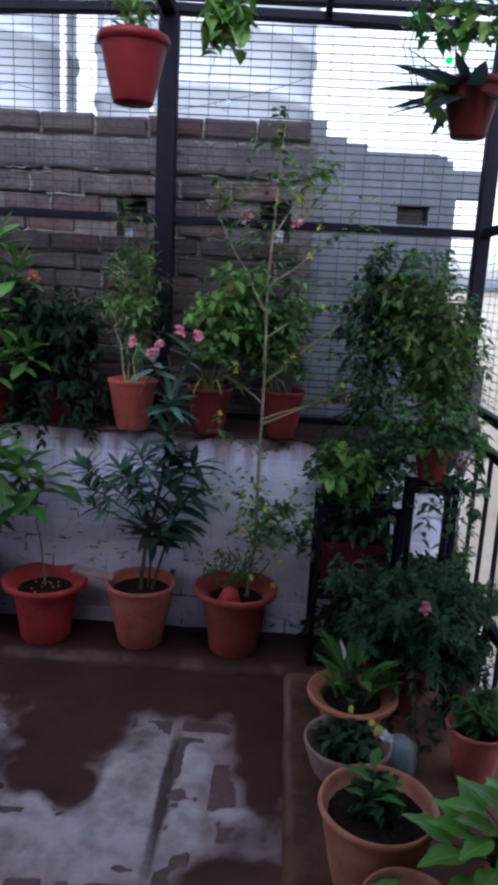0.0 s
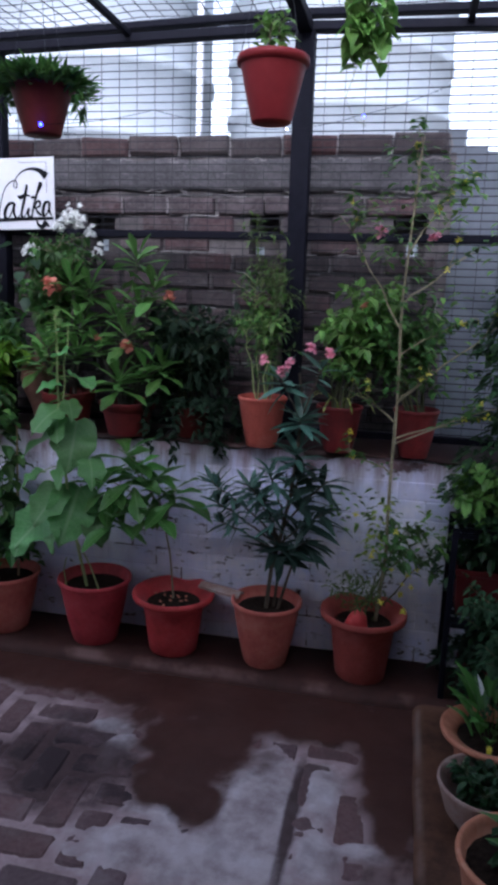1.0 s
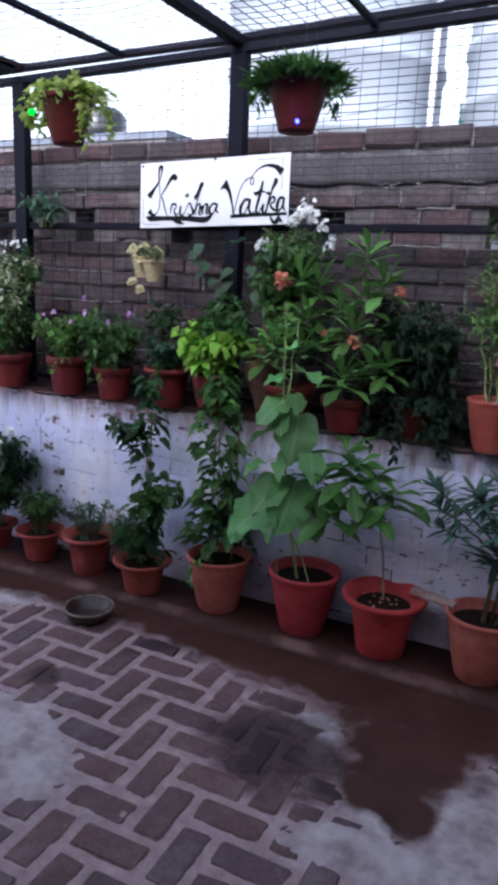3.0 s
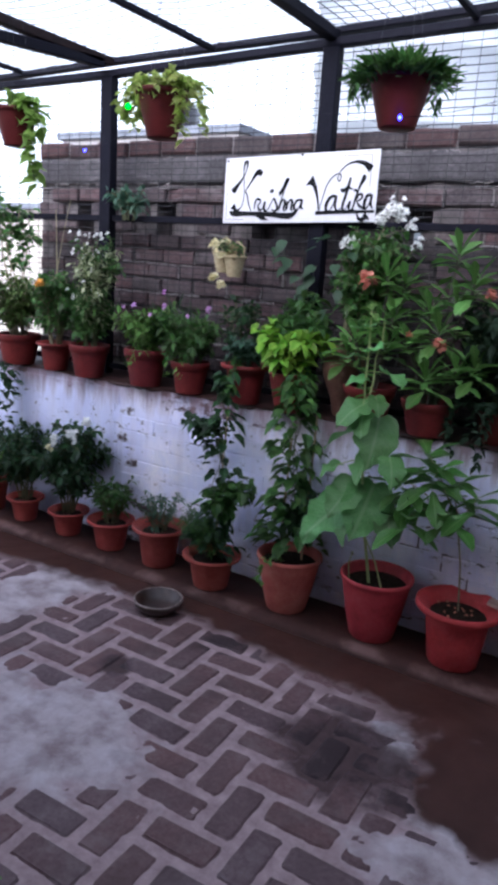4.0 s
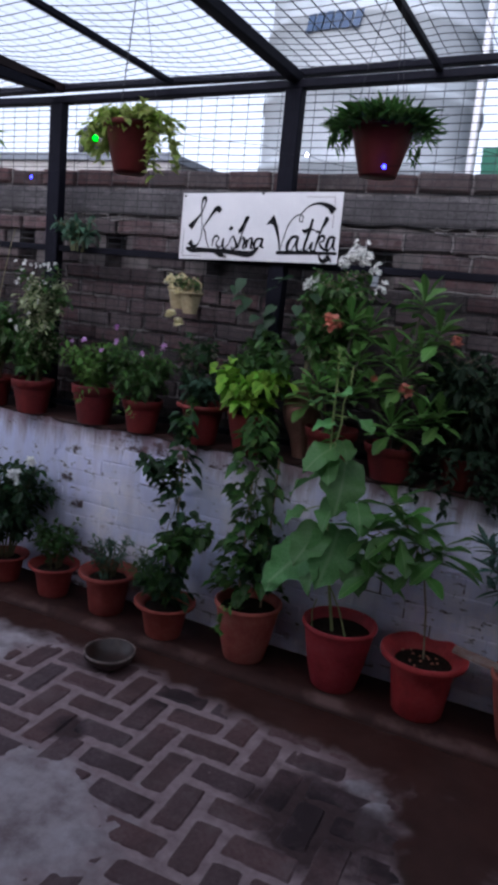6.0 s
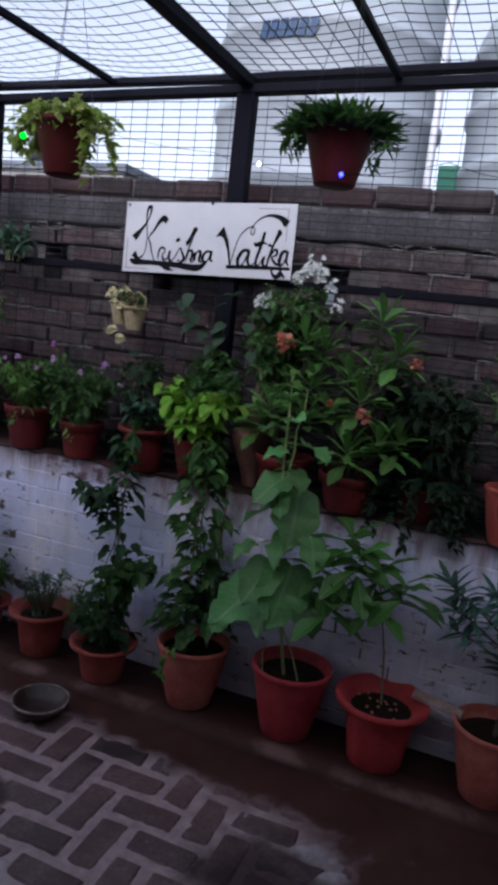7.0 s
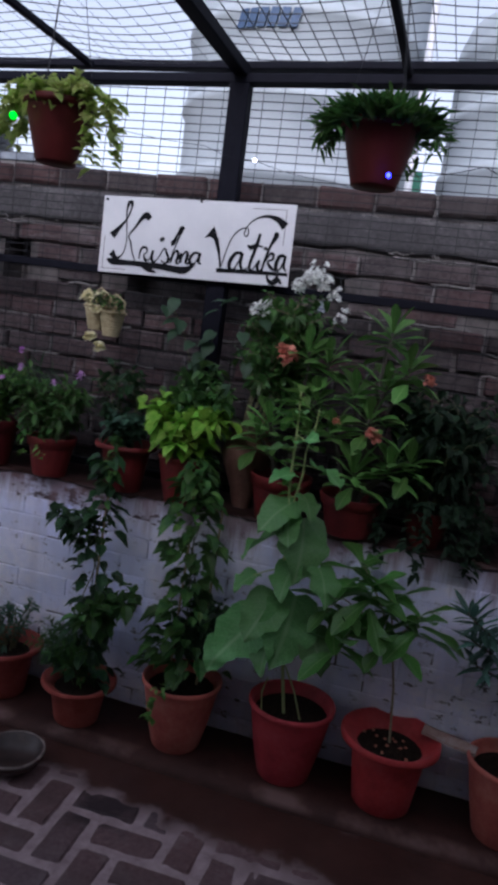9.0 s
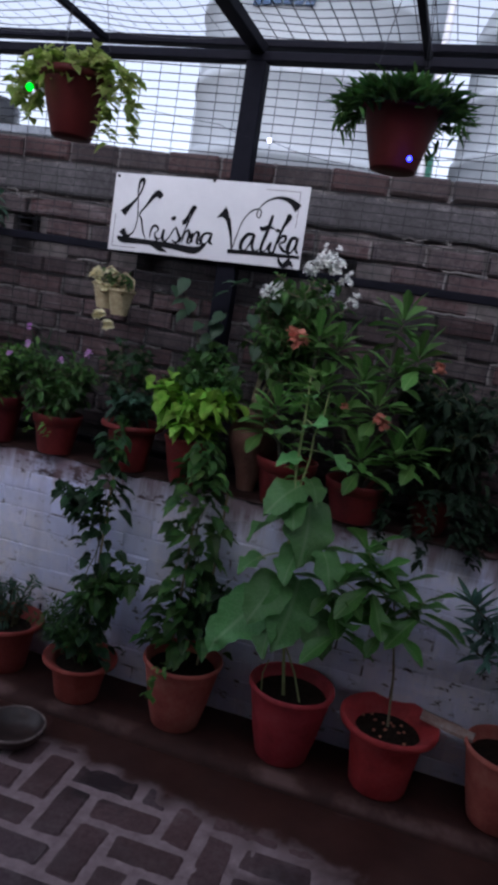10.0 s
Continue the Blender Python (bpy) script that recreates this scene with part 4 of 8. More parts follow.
def flat_dir(rng, a=None):
    a = rng.uniform(0, 2 * math.pi) if a is None else a
    return Vector((math.cos(a), math.sin(a), 0))


def shrub(rng, H, S, stems=5, subs=5, L=0.05, W=0.025, per_m=70, kind="small", droop=0.3, z0=0.0, lean=(0, 0), bare=0.25, sub_len=0.35, thick=0.006, squash=1.0, fold=0.25, start=0.03):
    """Stems, leaves and shoot tips of a bushy plant that reaches height H and half-width S."""
    L, W, per_m, stems, subs = L * 1.22, W * 1.25, per_m * 1.25, stems + 2, subs + (2 if subs else 0)
    wood, green, tips = Skin(), Skin(), []
    lines = []
    for i in range(stems):
        a = 2 * math.pi * (i + rng.uniform(-0.3, 0.3)) / stems
        rr = S * math.sqrt(rng.uniform(0.05, 1.0)) * 0.75
        hh = H * rng.uniform(0.62, 1.0) * (1 - 0.25 * (rr / max(S, 1e-6)) ** 2)
        b = Vector((rr * math.cos(a) + lean[0], (rr * math.sin(a)) * squash + lean[1], z0 + hh))
        p = Vector((start * math.cos(a), start * math.sin(a), z0))
        pts = bend(p, b, 0.18, 8, rng, 0.02 * H)
        tube(wood, pts, thick, thick * 0.35, 5)
        lines.append((pts, bare))
        tips.append(pts[-1])
        for k in range(subs):
            t = rng.uniform(max(0.2, bare), 0.97)
            q, d = along(pts, t)
            out = (flat_dir(rng) * rng.uniform(0.5, 1.0) + UP * rng.uniform(0.0, 0.8))
            out.y *= squash
            e = q + out.normalized() * (sub_len * min(H, 2.5 * S) * rng.uniform(0.5, 1.0))
            e.x = max(lean[0] * t - S, min(lean[0] * t + S, e.x))
            e.y = max(lean[1] * t - S * squash, min(lean[1] * t + S * squash, e.y))
            e.z = min(e.z, z0 + H)
            sp = bend(q, e, 0.08, 5, rng, 0.01 * H)
            tube(wood, sp, thick * 0.5, thick * 0.2, 4)
            lines.append((sp, 0.15))
            tips.append(sp[-1])
    for pts, s0 in lines:
        length = sum((pts[i + 1] - pts[i]).length for i in range(len(pts) - 1))
        n = max(3, int(length * (1 - s0) * per_m))
        az = rng.uniform(0, 6.28)
        for k in range(n):
            t = s0 + (1 - s0) * (k + rng.uniform(0, 0.9)) / n
            q, d = along(pts, t)
            az += 2.4 + rng.uniform(-0.4, 0.4)
            o = d.orthogonal().normalized()
            o = Matrix.Rotation(az, 3, d) @ o
            dirn = (o * rng.uniform(0.7, 1.1) + d * rng.uniform(0.1, 0.7) + UP * rng.uniform(-0.15, 0.25))
            k_ = rng.uniform(0.6, 1.15)
            leaf(green, q + o * 0.004, dirn, L * k_, W * k_, kind, droop * rng.uniform(0.4, 1.4), fold, rng.uniform(-0.5, 0.5))
    return wood, green, tips


def blossom(s, p, n, petals, r, rng, cup=0.3, width=0.8):
    n = Vector(n).normalized()
    o = n.orthogonal().normalized()
    a0 = rng.uniform(0, 6.28)
    for k in range(petals):
        d = Matrix.Rotation(a0 + 2 * math.pi * k / petals, 3, n) @ o
        leaf(s, Vector(p), d + n * cup, r, r * width, "oval", 0.05, 0.12, 0)


def cluster(p, count, spread, r, rng, petals=5, front=-0.6):
    """A head of several blossoms round p, turned outward."""
    s = Skin()
    for _ in range(count):
        o = Vector((rng.uniform(-1, 1), rng.uniform(-1, 0.6), rng.uniform(-0.6, 1))) * spread
        blossom(s, Vector(p) + o, Vector((rng.uniform(-0.6, 0.6), front, 0.5)) + o.normalized() * 0.5, petals, r * rng.uniform(0.8, 1.2), rng, 0.3, 1.05)
    return s


def unturned(t, p):
    """A place given along the world's axes, in the turned axes of the thing."""
    return Matrix.Rotation(-t.matrix_basis.to_euler().z, 3, "Z") @ Vector(p)


# ---------------------------------------------------------------- pots
def pot_profile(kind, r, h):
    w = 0.012
    if kind == "lip":        # flat flaring lip on a narrower body
        b = r * 0.76
        prof = [(b * 0.74, 0), (b * 0.77, 0.006), (b * 0.90, h * 0.5), (b * 0.98, h * 0.80), (b * 1.02, h * 0.84), (r * 0.99, h * 0.90), (r, h * 0.935), (r * 0.995, h * 0.985),
                (r * 0.965, h), (r * 0.93, h * 0.99), (b * 1.02 - w * 0.4, h * 0.90), (b * 0.98 - w, h * 0.86), (b * 0.95 - w, h * 0.79)]
    elif kind == "band":     # straight collar under the rim
        prof = [(r * 0.66, 0), (r * 0.68, 0.006), (r * 0.86, h * 0.72), (r * 0.87, h * 0.745), (r * 0.94, h * 0.76), (r * 0.985, h * 0.97), (r * 0.975, h), (r * 0.93, h),
                (r * 0.90, h * 0.97), (r * 0.83 - w * 0.4, h * 0.76), (r * 0.80 - w * 0.4, h * 0.66)]
    elif kind == "bucket":   # hanging pot, strongly tapered, with a thick rim
        prof = [(r * 0.54, 0), (r * 0.56, 0.005), (r * 0.74, h * 0.45), (r * 0.89, h * 0.85), (r * 0.90, h * 0.87), (r * 0.995, h * 0.885), (r, h * 0.97), (r * 0.975, h), (r * 0.93, h), (r * 0.89, h * 0.94), (r * 0.80, h * 0.72)]
    elif kind == "belly":    # round-bellied water pot with a short neck
        prof = [(r * 0.34, 0), (r * 0.36, 0.006), (r * 0.55, h * 0.28), (r * 0.88, h * 0.52), (r, h * 0.68), (r * 0.94, h * 0.82), (r * 0.72, h * 0.91), (r * 0.70, h * 0.95), (r * 0.80, h), (r * 0.74, h), (r * 0.64, h * 0.95), (r * 0.6, h * 0.88)]
    elif kind == "bowl":
        prof = [(r * 0.5, 0), (r * 0.54, 0.004), (r * 0.80, h * 0.35), (r * 0.95, h * 0.8), (r, h * 0.93), (r * 0.995, h), (r * 0.955, h), (r * 0.93, h * 0.9), (r * 0.76, h * 0.4), (r * 0.68, h * 0.28)]
    else:                    # plain taper with a small round rim
        prof = [(r * 0.585, 0), (r * 0.61, 0.006), (r * 0.765, h * 0.38), (r * 0.925, h * 0.86), (r * 0.955, h * 0.91), (r * 0.995, h * 0.935), (r, h * 0.965), (r * 0.985, h * 0.992),
                (r * 0.95, h), (r * 0.915, h * 0.985), (r * 0.90 - w * 0.3, h * 0.93), (r * 0.875 - w * 0.5, h * 0.83)]
    return prof


def pot(parent, kind, r, h, material, rng, label, fill=None, z=0.0, segs=40):
    s = Skin()
    prof = [(a, b + z) for a, b in pot_profile(kind, r, h)]
    lathe(s, prof, segs, 0.004, rng)
    shell = part("pot", s, material, parent, label, True)
    rs, zs = prof[-1]
    s = Skin()
    n, k = 18, 4
    zs += 0.002
    verts, faces = [(0, 0, zs + 0.018)], []
    for j in range(1, k + 1):
        for i in range(n):
            a = 2 * math.pi * i / n
            q = rs * 0.995 * j / k
            verts.append((q * math.cos(a), q * math.sin(a), zs + 0.016 * (1 - (j / k) ** 2) + rng.uniform(-0.005, 0.006) * (j < k)))
    faces = [(0, 1 + i, 1 + (i + 1) % n) for i in range(n)]
    for j in range(k - 1):
        for i in range(n):
            a, b = 1 + j * n + i, 1 + j * n + (i + 1) % n
            faces.append((a, a + n, b + n, b))
    s.add(verts, faces)
    part("soil", s, SOIL, shell, "dark damp soil", True)
    return zs


def leaf_objects(parent, spots, me, label=""):
    """Large leaves as pieces of their own that share a mesh: (point, direction, size, roll)."""
    for p, d, size, roll in spots:
        d = Vector(d).normalized()
        side = d.cross(UP)
        side = side.normalized() if side.length > 0.05 else Vector((1, 0, 0))
        side = Matrix.Rotation(roll, 3, d) @ side
        n = side.cross(d)
        m = Matrix((side, d, n)).transposed().to_4x4()
        m.translation = Vector(p)
        put("leaf", me, parent, m @ Matrix.Scale(size, 4), label)


def leaf_mesh(name, material, L, W, kind, droop, fold, wavy=0.0, lobes=0.0):
    """A leaf along +y with its upper face to +z, with a rounder, finer blade than the small ones."""
    s = Skin()
    prof = PROFILES[kind]
    ts = [prof[0][0] + (1 - prof[0][0]) * i / 12 for i in range(13)]

    def width(t):
        for (t0, w0), (t1, w1) in zip(prof, prof[1:]):
            if t0 <= t <= t1 + 1e-9:
                f = (t - t0) / (t1 - t0)
                f = f * f * (3 - 2 * f) if 0 < w0 and 0 < w1 else (math.sqrt(f) if w0 == 0 else 1 - (1 - f) ** 0.75)
                return w0 + (w1 - w0) * f
        return 0.0
    cols = (-1, -0.55, 0, 0.55, 1)
    verts, uvs, faces = [], [], []
    for i, t in enumerate(ts):
        w = max(0.015, width(t)) * W / 2 * (1 + lobes * math.sin(t * 15 + 0.6))
        for c in cols:
            lift = abs(c) * w * fold + wavy * W * 0.5 * abs(c) * math.sin(t * 11 + (2 if c > 0 else 0))
            verts.append((c * w, t * L - (0.06 * L * abs(c) if t < 0 else 0), lift - droop * L * max(0, t) ** 2))
            uvs.append((0.5 + 0.5 * c * w / (W / 2), t))
    k = len(cols)
    faces = [(i * k + j, i * k + j + 1, (i + 1) * k + j + 1, (i + 1) * k + j) for i in range(len(ts) - 1) for j in range(k - 1)]
    s.add(verts, faces, uvs)
    return s.mesh(name, material, True, True)


M_BROAD = [leaf_mesh("broad_leaf", BIG_LEAF, 1.0, 1.0, "round", d, f, w, 0.035) for d, f, w in ((0.2, 0.26, 0.17), (0.4, 0.14, -0.2))]
M_HEART = leaf_mesh("heart_leaf", leaf_mat("heart_leaf_skin", (0.030, 0.068, 0.036), (0.055, 0.105, 0.055), 0.5), 1.0, 0.85, "heart", 0.25, 0.2, 0.05)
M_OBOV = [leaf_mesh("spoon_leaf", GLOSS_LEAF, 1.0, 0.47, "obovate", d, 0.3, 0.04) for d in (0.15, 0.4)]
M_SPURGE = [leaf_mesh("spurge_leaf", SPURGE_LEAF, 1.0, w, "obovate", d, 0.35, 0.03) for d, w in ((0.1, 0.26), (0.3, 0.40))]
M_OLE_SHADED = leaf_mesh("oleander_leaf", OLEANDER_SHADED, 1.0, 0.27, "lance", 0.35, 0.25, 0.03)
M_OLE = [leaf_mesh("lance_leaf", OLEANDER_LEAF, 1.0, 0.26, "lance", d, 0.3) for d in (0.05, 0.25)]
M_LILY = [leaf_mesh("lily_leaf", GLOSS_LEAF, 1.0, 0.38, "broad", d, 0.35, 0.03) for d in (0.25, 0.45)]
M_BRIGHT = [leaf_mesh("bright_leaf", BRIGHT_LEAF, 1.0, 0.58, "broad", d, 0.25, 0.06) for d in (0.15, 0.3)]
M_SWORD = [leaf_mesh("sword_leaf", leaf_mat("sword_leaf_skin", (0.012, 0.022, 0.022), (0.03, 0.05, 0.045), 0.35), 1.0, 0.20, "lance", d, 0.15) for d in (0.05, 0.25)]
M_POTHOS = [leaf_mesh("creeper_leaf", leaf_mat("creeper_leaf_skin", (0.14, 0.26, 0.05), (0.26, 0.38, 0.09), 0.4, 0.3, 0.45), 1.0, 0.8, "heart", d, 0.25, 0.05) for d in (0.15, 0.35)]


def cane(parent, x, y, z0, h, r=0.006, tilt=0.02):
    s = Skin()
    tube(s, [(x, y, z0 - 0.05), (x + tilt * 0.5, y, z0 + h * 0.5), (x + tilt, y, z0 + h)], r, r * 0.8, 6)
    part("cane", s, BAMBOO, parent, "dry support cane")


def climber(rng, H, R, n, L, W, z0, kind="oval", lean=(0, 0), base_bush=0.0, top_thin=True):
    """A twining plant round a cane: leaves in an uneven column."""
    wood, green, tips = Skin(), Skin(), []
    for s_ in range(3):
        a, pts = rng.uniform(0, 6.28), []
        for i in range(26):
            t = i / 25
            q = 0.018 + 0.02 * math.sin(t * 7 + s_)
            pts.append(Vector((lean[0] * t + q * math.cos(a + t * 15), lean[1] * t + q * math.sin(a + t * 15), z0 + H * t * (1 - 0.12 * s_))))
        tube(wood, pts, 0.0035, 0.0015, 4)
        tips.append(pts[-1])
    for k in range(n):
        t = rng.random() ** (1.25 if base_bush else 1.0)
        w = R * (0.35 + 0.65 * abs(math.sin(t * 5.2 + 1.0 + 2 * base_bush))) * (1.15 - 0.55 * t if top_thin else 1)
        if t < 0.35:
            w *= 1 + base_bush
        a = rng.uniform(0, 6.28)
        q = w * math.sqrt(rng.random())
        p = Vector((lean[0] * t + q * math.cos(a), lean[1] * t + q * math.sin(a) * 0.8, z0 + H * t))
        d = Vector((math.cos(a), math.sin(a) - 0.35, rng.uniform(-0.5, 0.4)))
        k_ = rng.uniform(0.6, 1.2)
        leaf(green, p, d, L * k_, W * k_, kind, rng.uniform(0.2, 0.6), 0.22, rng.uniform(-0.5, 0.5))
    return wood, green, tips


def trailing(rng, r, z0, n, drop, L, W, per=9, kind="oval", sides=None, out=0.05):
    """Shoots that spill over a rim of radius r at height z0."""
    wood, green, tips = Skin(), Skin(), []
    for i in range(n):
        a = rng.uniform(*sides) if sides else 2 * math.pi * (i + rng.random()) / n
        dp = drop * rng.uniform(0.3, 1.0)
        o = Vector((math.cos(a), math.sin(a), 0))
        pts = [o * r * 0.3 + UP * z0, o * r * 0.85 + UP * (z0 + 0.05), o * (r + out * 0.7) + UP * (z0 + 0.02), o * (r + out) + UP * (z0 - dp * 0.5), o * (r + out * rng.uniform(0.4, 1.2)) + UP * (z0 - dp)]
        pts = [p + Vector((rng.uniform(-1, 1), rng.uniform(-1, 1), 0)) * 0.015 for p in pts]
        tube(wood, pts, 0.0025, 0.0012, 4)
        tips.append(pts[-1])
        m = int(per * (1 + dp / 0.15))
        for k in range(m):
            q, d = along(pts, (k + rng.random()) / m)
            dd = o * rng.uniform(0.1, 0.9) + flat_dir(rng) * 0.7 + UP * rng.uniform(-0.4, 0.4)
            k_ = rng.uniform(0.65, 1.2)
            leaf(green, q, dd, L * k_, W * k_, kind, rng.uniform(0.2, 0.6), 0.2, rng.uniform(-0.4, 0.4))
    return wood, green, tips


def dress(parent, grown, leaf_material, stem_material=STEM, label=""):
    wood, green, tips = grown
    part("stem", wood, stem_material, parent)
    part("foliage", green, leaf_material, parent, label)
    return tips


FLOOR_ROW, LEDGE_ROW, HUNG, EAST_ROW = "pots along the foot of the parapet", "pots on the parapet ledge", "hanging pots", "pots along the railing"


def floor_pot(x, y, kind, r, h, material, label, pot_label, seed, z=KERB_H, group=FLOOR_ROW, category="potted plant", name="potted_plant"):
    rng = random.Random(seed)
    t = thing(name, x, y, z + 0.003, label, category, group, 0)
    zs = pot(t, kind, r, h, material, rng, pot_label)
    return t, rng, zs


# ---------------------------------------------------------------- floor row, east to west
ROW_Y = 2.86


def tall_jasmine():
    t, rng, zs = floor_pot(-0.13, ROW_Y, "lip", 0.186, 0.30, TALL_CLAY, "tall spindly shrub with yellow flowers in a red wide-lipped clay pot", "red painted clay pot with a flaring lip", 11)
    wood, green = Skin(), Skin()
    trunk = [Vector(p) for p in ((0.05, 0, zs), (0.075, 0.0, 0.55), (0.07, -0.01, 0.85), (0.075, 0, 1.2), (0.065, 0.01, 1.6), (0.085, 0.01, 1.95), (0.10, 0.02, 2.15))]
    tube(wood, trunk, 0.0085, 0.0035, 6)
    ends = [(0.36, 0.05, 1.55, 0.58), (0.46, -0.04, 1.18, 0.43), (0.30, 0.1, 1.78, 0.66), (-0.20, 0.05, 1.93, 0.62), (0.24, 0.06, 2.05, 0.75),
            (-0.12, -0.06, 1.25, 0.46), (0.2, -0.1, 1.35, 0.5), (0.10, -0.05, 2.2, 0.85), (-0.14, -0.02, 1.0, 0.36), (0.60, -0.05, 1.66, 0.5), (0.56, -0.08, 1.25, 0.42)]
    shoots = []
    for x, y, z, f in ends:
        a, _ = along(trunk, f)
        pts = bend(a, (x, y, z), 0.05, 7, rng, 0.012)
        tube(wood, pts, 0.0045, 0.002, 5)
        shoots.append(pts)
        for _ in range(2):
            q, d = along(pts, rng.uniform(0.4, 0.9))
            e = q + (d + flat_dir(rng) * 0.7 + UP * rng.uniform(-0.1, 0.6)).normalized() * rng.uniform(0.08, 0.2)
            sp = bend(q, e, 0.05, 4, rng, 0.005)
            tube(wood, sp, 0.0025, 0.001, 4)
            shoots.append(sp)
    part("trunk", wood, TWIG, t, "pale twiggy trunk and branches")
    for pts in shoots:
        for k in range(rng.randint(8, 18)):
            q, d = along(pts, rng.uniform(0.4, 1.0))
            leaf(green, q, flat_dir(rng) + UP * rng.uniform(-0.3, 0.5), rng.uniform(0.028, 0.055), rng.uniform(0.014, 0.026), "oval", 0.3, 0.2)
    for k in range(240):
        z = rng.uniform(0.5, 0.95) if k < 40 else (rng.uniform(1.75, 2.2) if k < 130 else rng.uniform(1.2, 1.75))
        a, q = rng.uniform(0, 6.28), rng.uniform(0.02, 0.08 if k < 40 else 0.13)
        leaf(green, (0.05 + q * math.cos(a), 0.7 * q * math.sin(a), z), flat_dir(rng, a) + UP * rng.uniform(-0.4, 0.6), 0.04, 0.018, "oval", 0.35, 0.2)
    part("foliage", green, LEAF_MID, t)
    # bushy undergrowth in the pot, leafy side shoots, a pale variegated patch on the trunk
    part("foliage", shrub(rng, 0.26, 0.15, 6, 4, 0.030, 0.008, 75, "lance", 0.3, zs, unturned(t, (-0.02, -0.04, 0))[:2])[1], LEAF_OLIVE, t, "fine olive undergrowth")
    dress(t, shrub(rng, 0.56, 0.18, 2, 3, 0.048, 0.026, 34, "oval", 0.3, zs, unturned(t, (0.20, -0.03, 0))[:2], 0.5, thick=0.004), LEAF_MID)
    part("foliage", climber(rng, 0.26, 0.035, 46, 0.034, 0.02, zs + 0.30, "oval", unturned(t, (0.06, -0.03, 0))[:2], 0.0, False)[1], LEAF_VARIEG, t, "yellowish variegated leaves")
    green = Skin()
    for cx, cz, r, n in ((0.20, 2.00, 0.12, 95), (-0.05, 1.86, 0.12, 60), (0.46, 1.82, 0.12, 40), (0.10, 0.60, 0.10, 30), (0.26, 0.72, 0.10, 40), (-0.10, 0.74, 0.08, 20), (0.42, 1.32, 0.14, 40), (0.30, 1.5, 0.16, 50)):
        for k in range(n):
            a, q = rng.uniform(0, 6.28), r * math.sqrt(rng.random())
            leaf(green, (cx + q * math.cos(a), rng.uniform(-0.09, 0.07), cz + q * math.sin(a) * 1.2), flat_dir(rng) + UP * rng.uniform(-0.4, 0.6), rng.uniform(0.03, 0.048), rng.uniform(0.016, 0.025), "oval", 0.35, 0.2)
    part("foliage", green, LEAF_LIGHT, t, "light green young leaves")
    for k in range(52):
        q, d = along(shoots[rng.randrange(len(shoots))], rng.uniform(0.5, 1.0)) if k < 38 else (Vector((0.05 + rng.uniform(-0.16, 0.18), rng.uniform(-0.16, 0.0), rng.uniform(0.3, 0.75))), UP)
        s = Skin()
        blossom(s, q, (rng.uniform(-0.5, 0.5), -1, 0.4), 5, rng.uniform(0.012, 0.019), rng)
        part("flower", s, PETAL_YELLOW, t, "small yellow flower")
    # broken pot piece pushed into the soil
    s = Skin()
    lathe(s, [(0.05, 0), (0.052, 0.03), (0.035, 0.09), (0.012, 0.12)], 16, 0.02, rng)
    part("shard", s, RED_CLAY, t, "upturned small clay pot on the soil", True, pose(-0.03, -0.07, zs - 0.02, 14, 8, 0))


tall_jasmine()


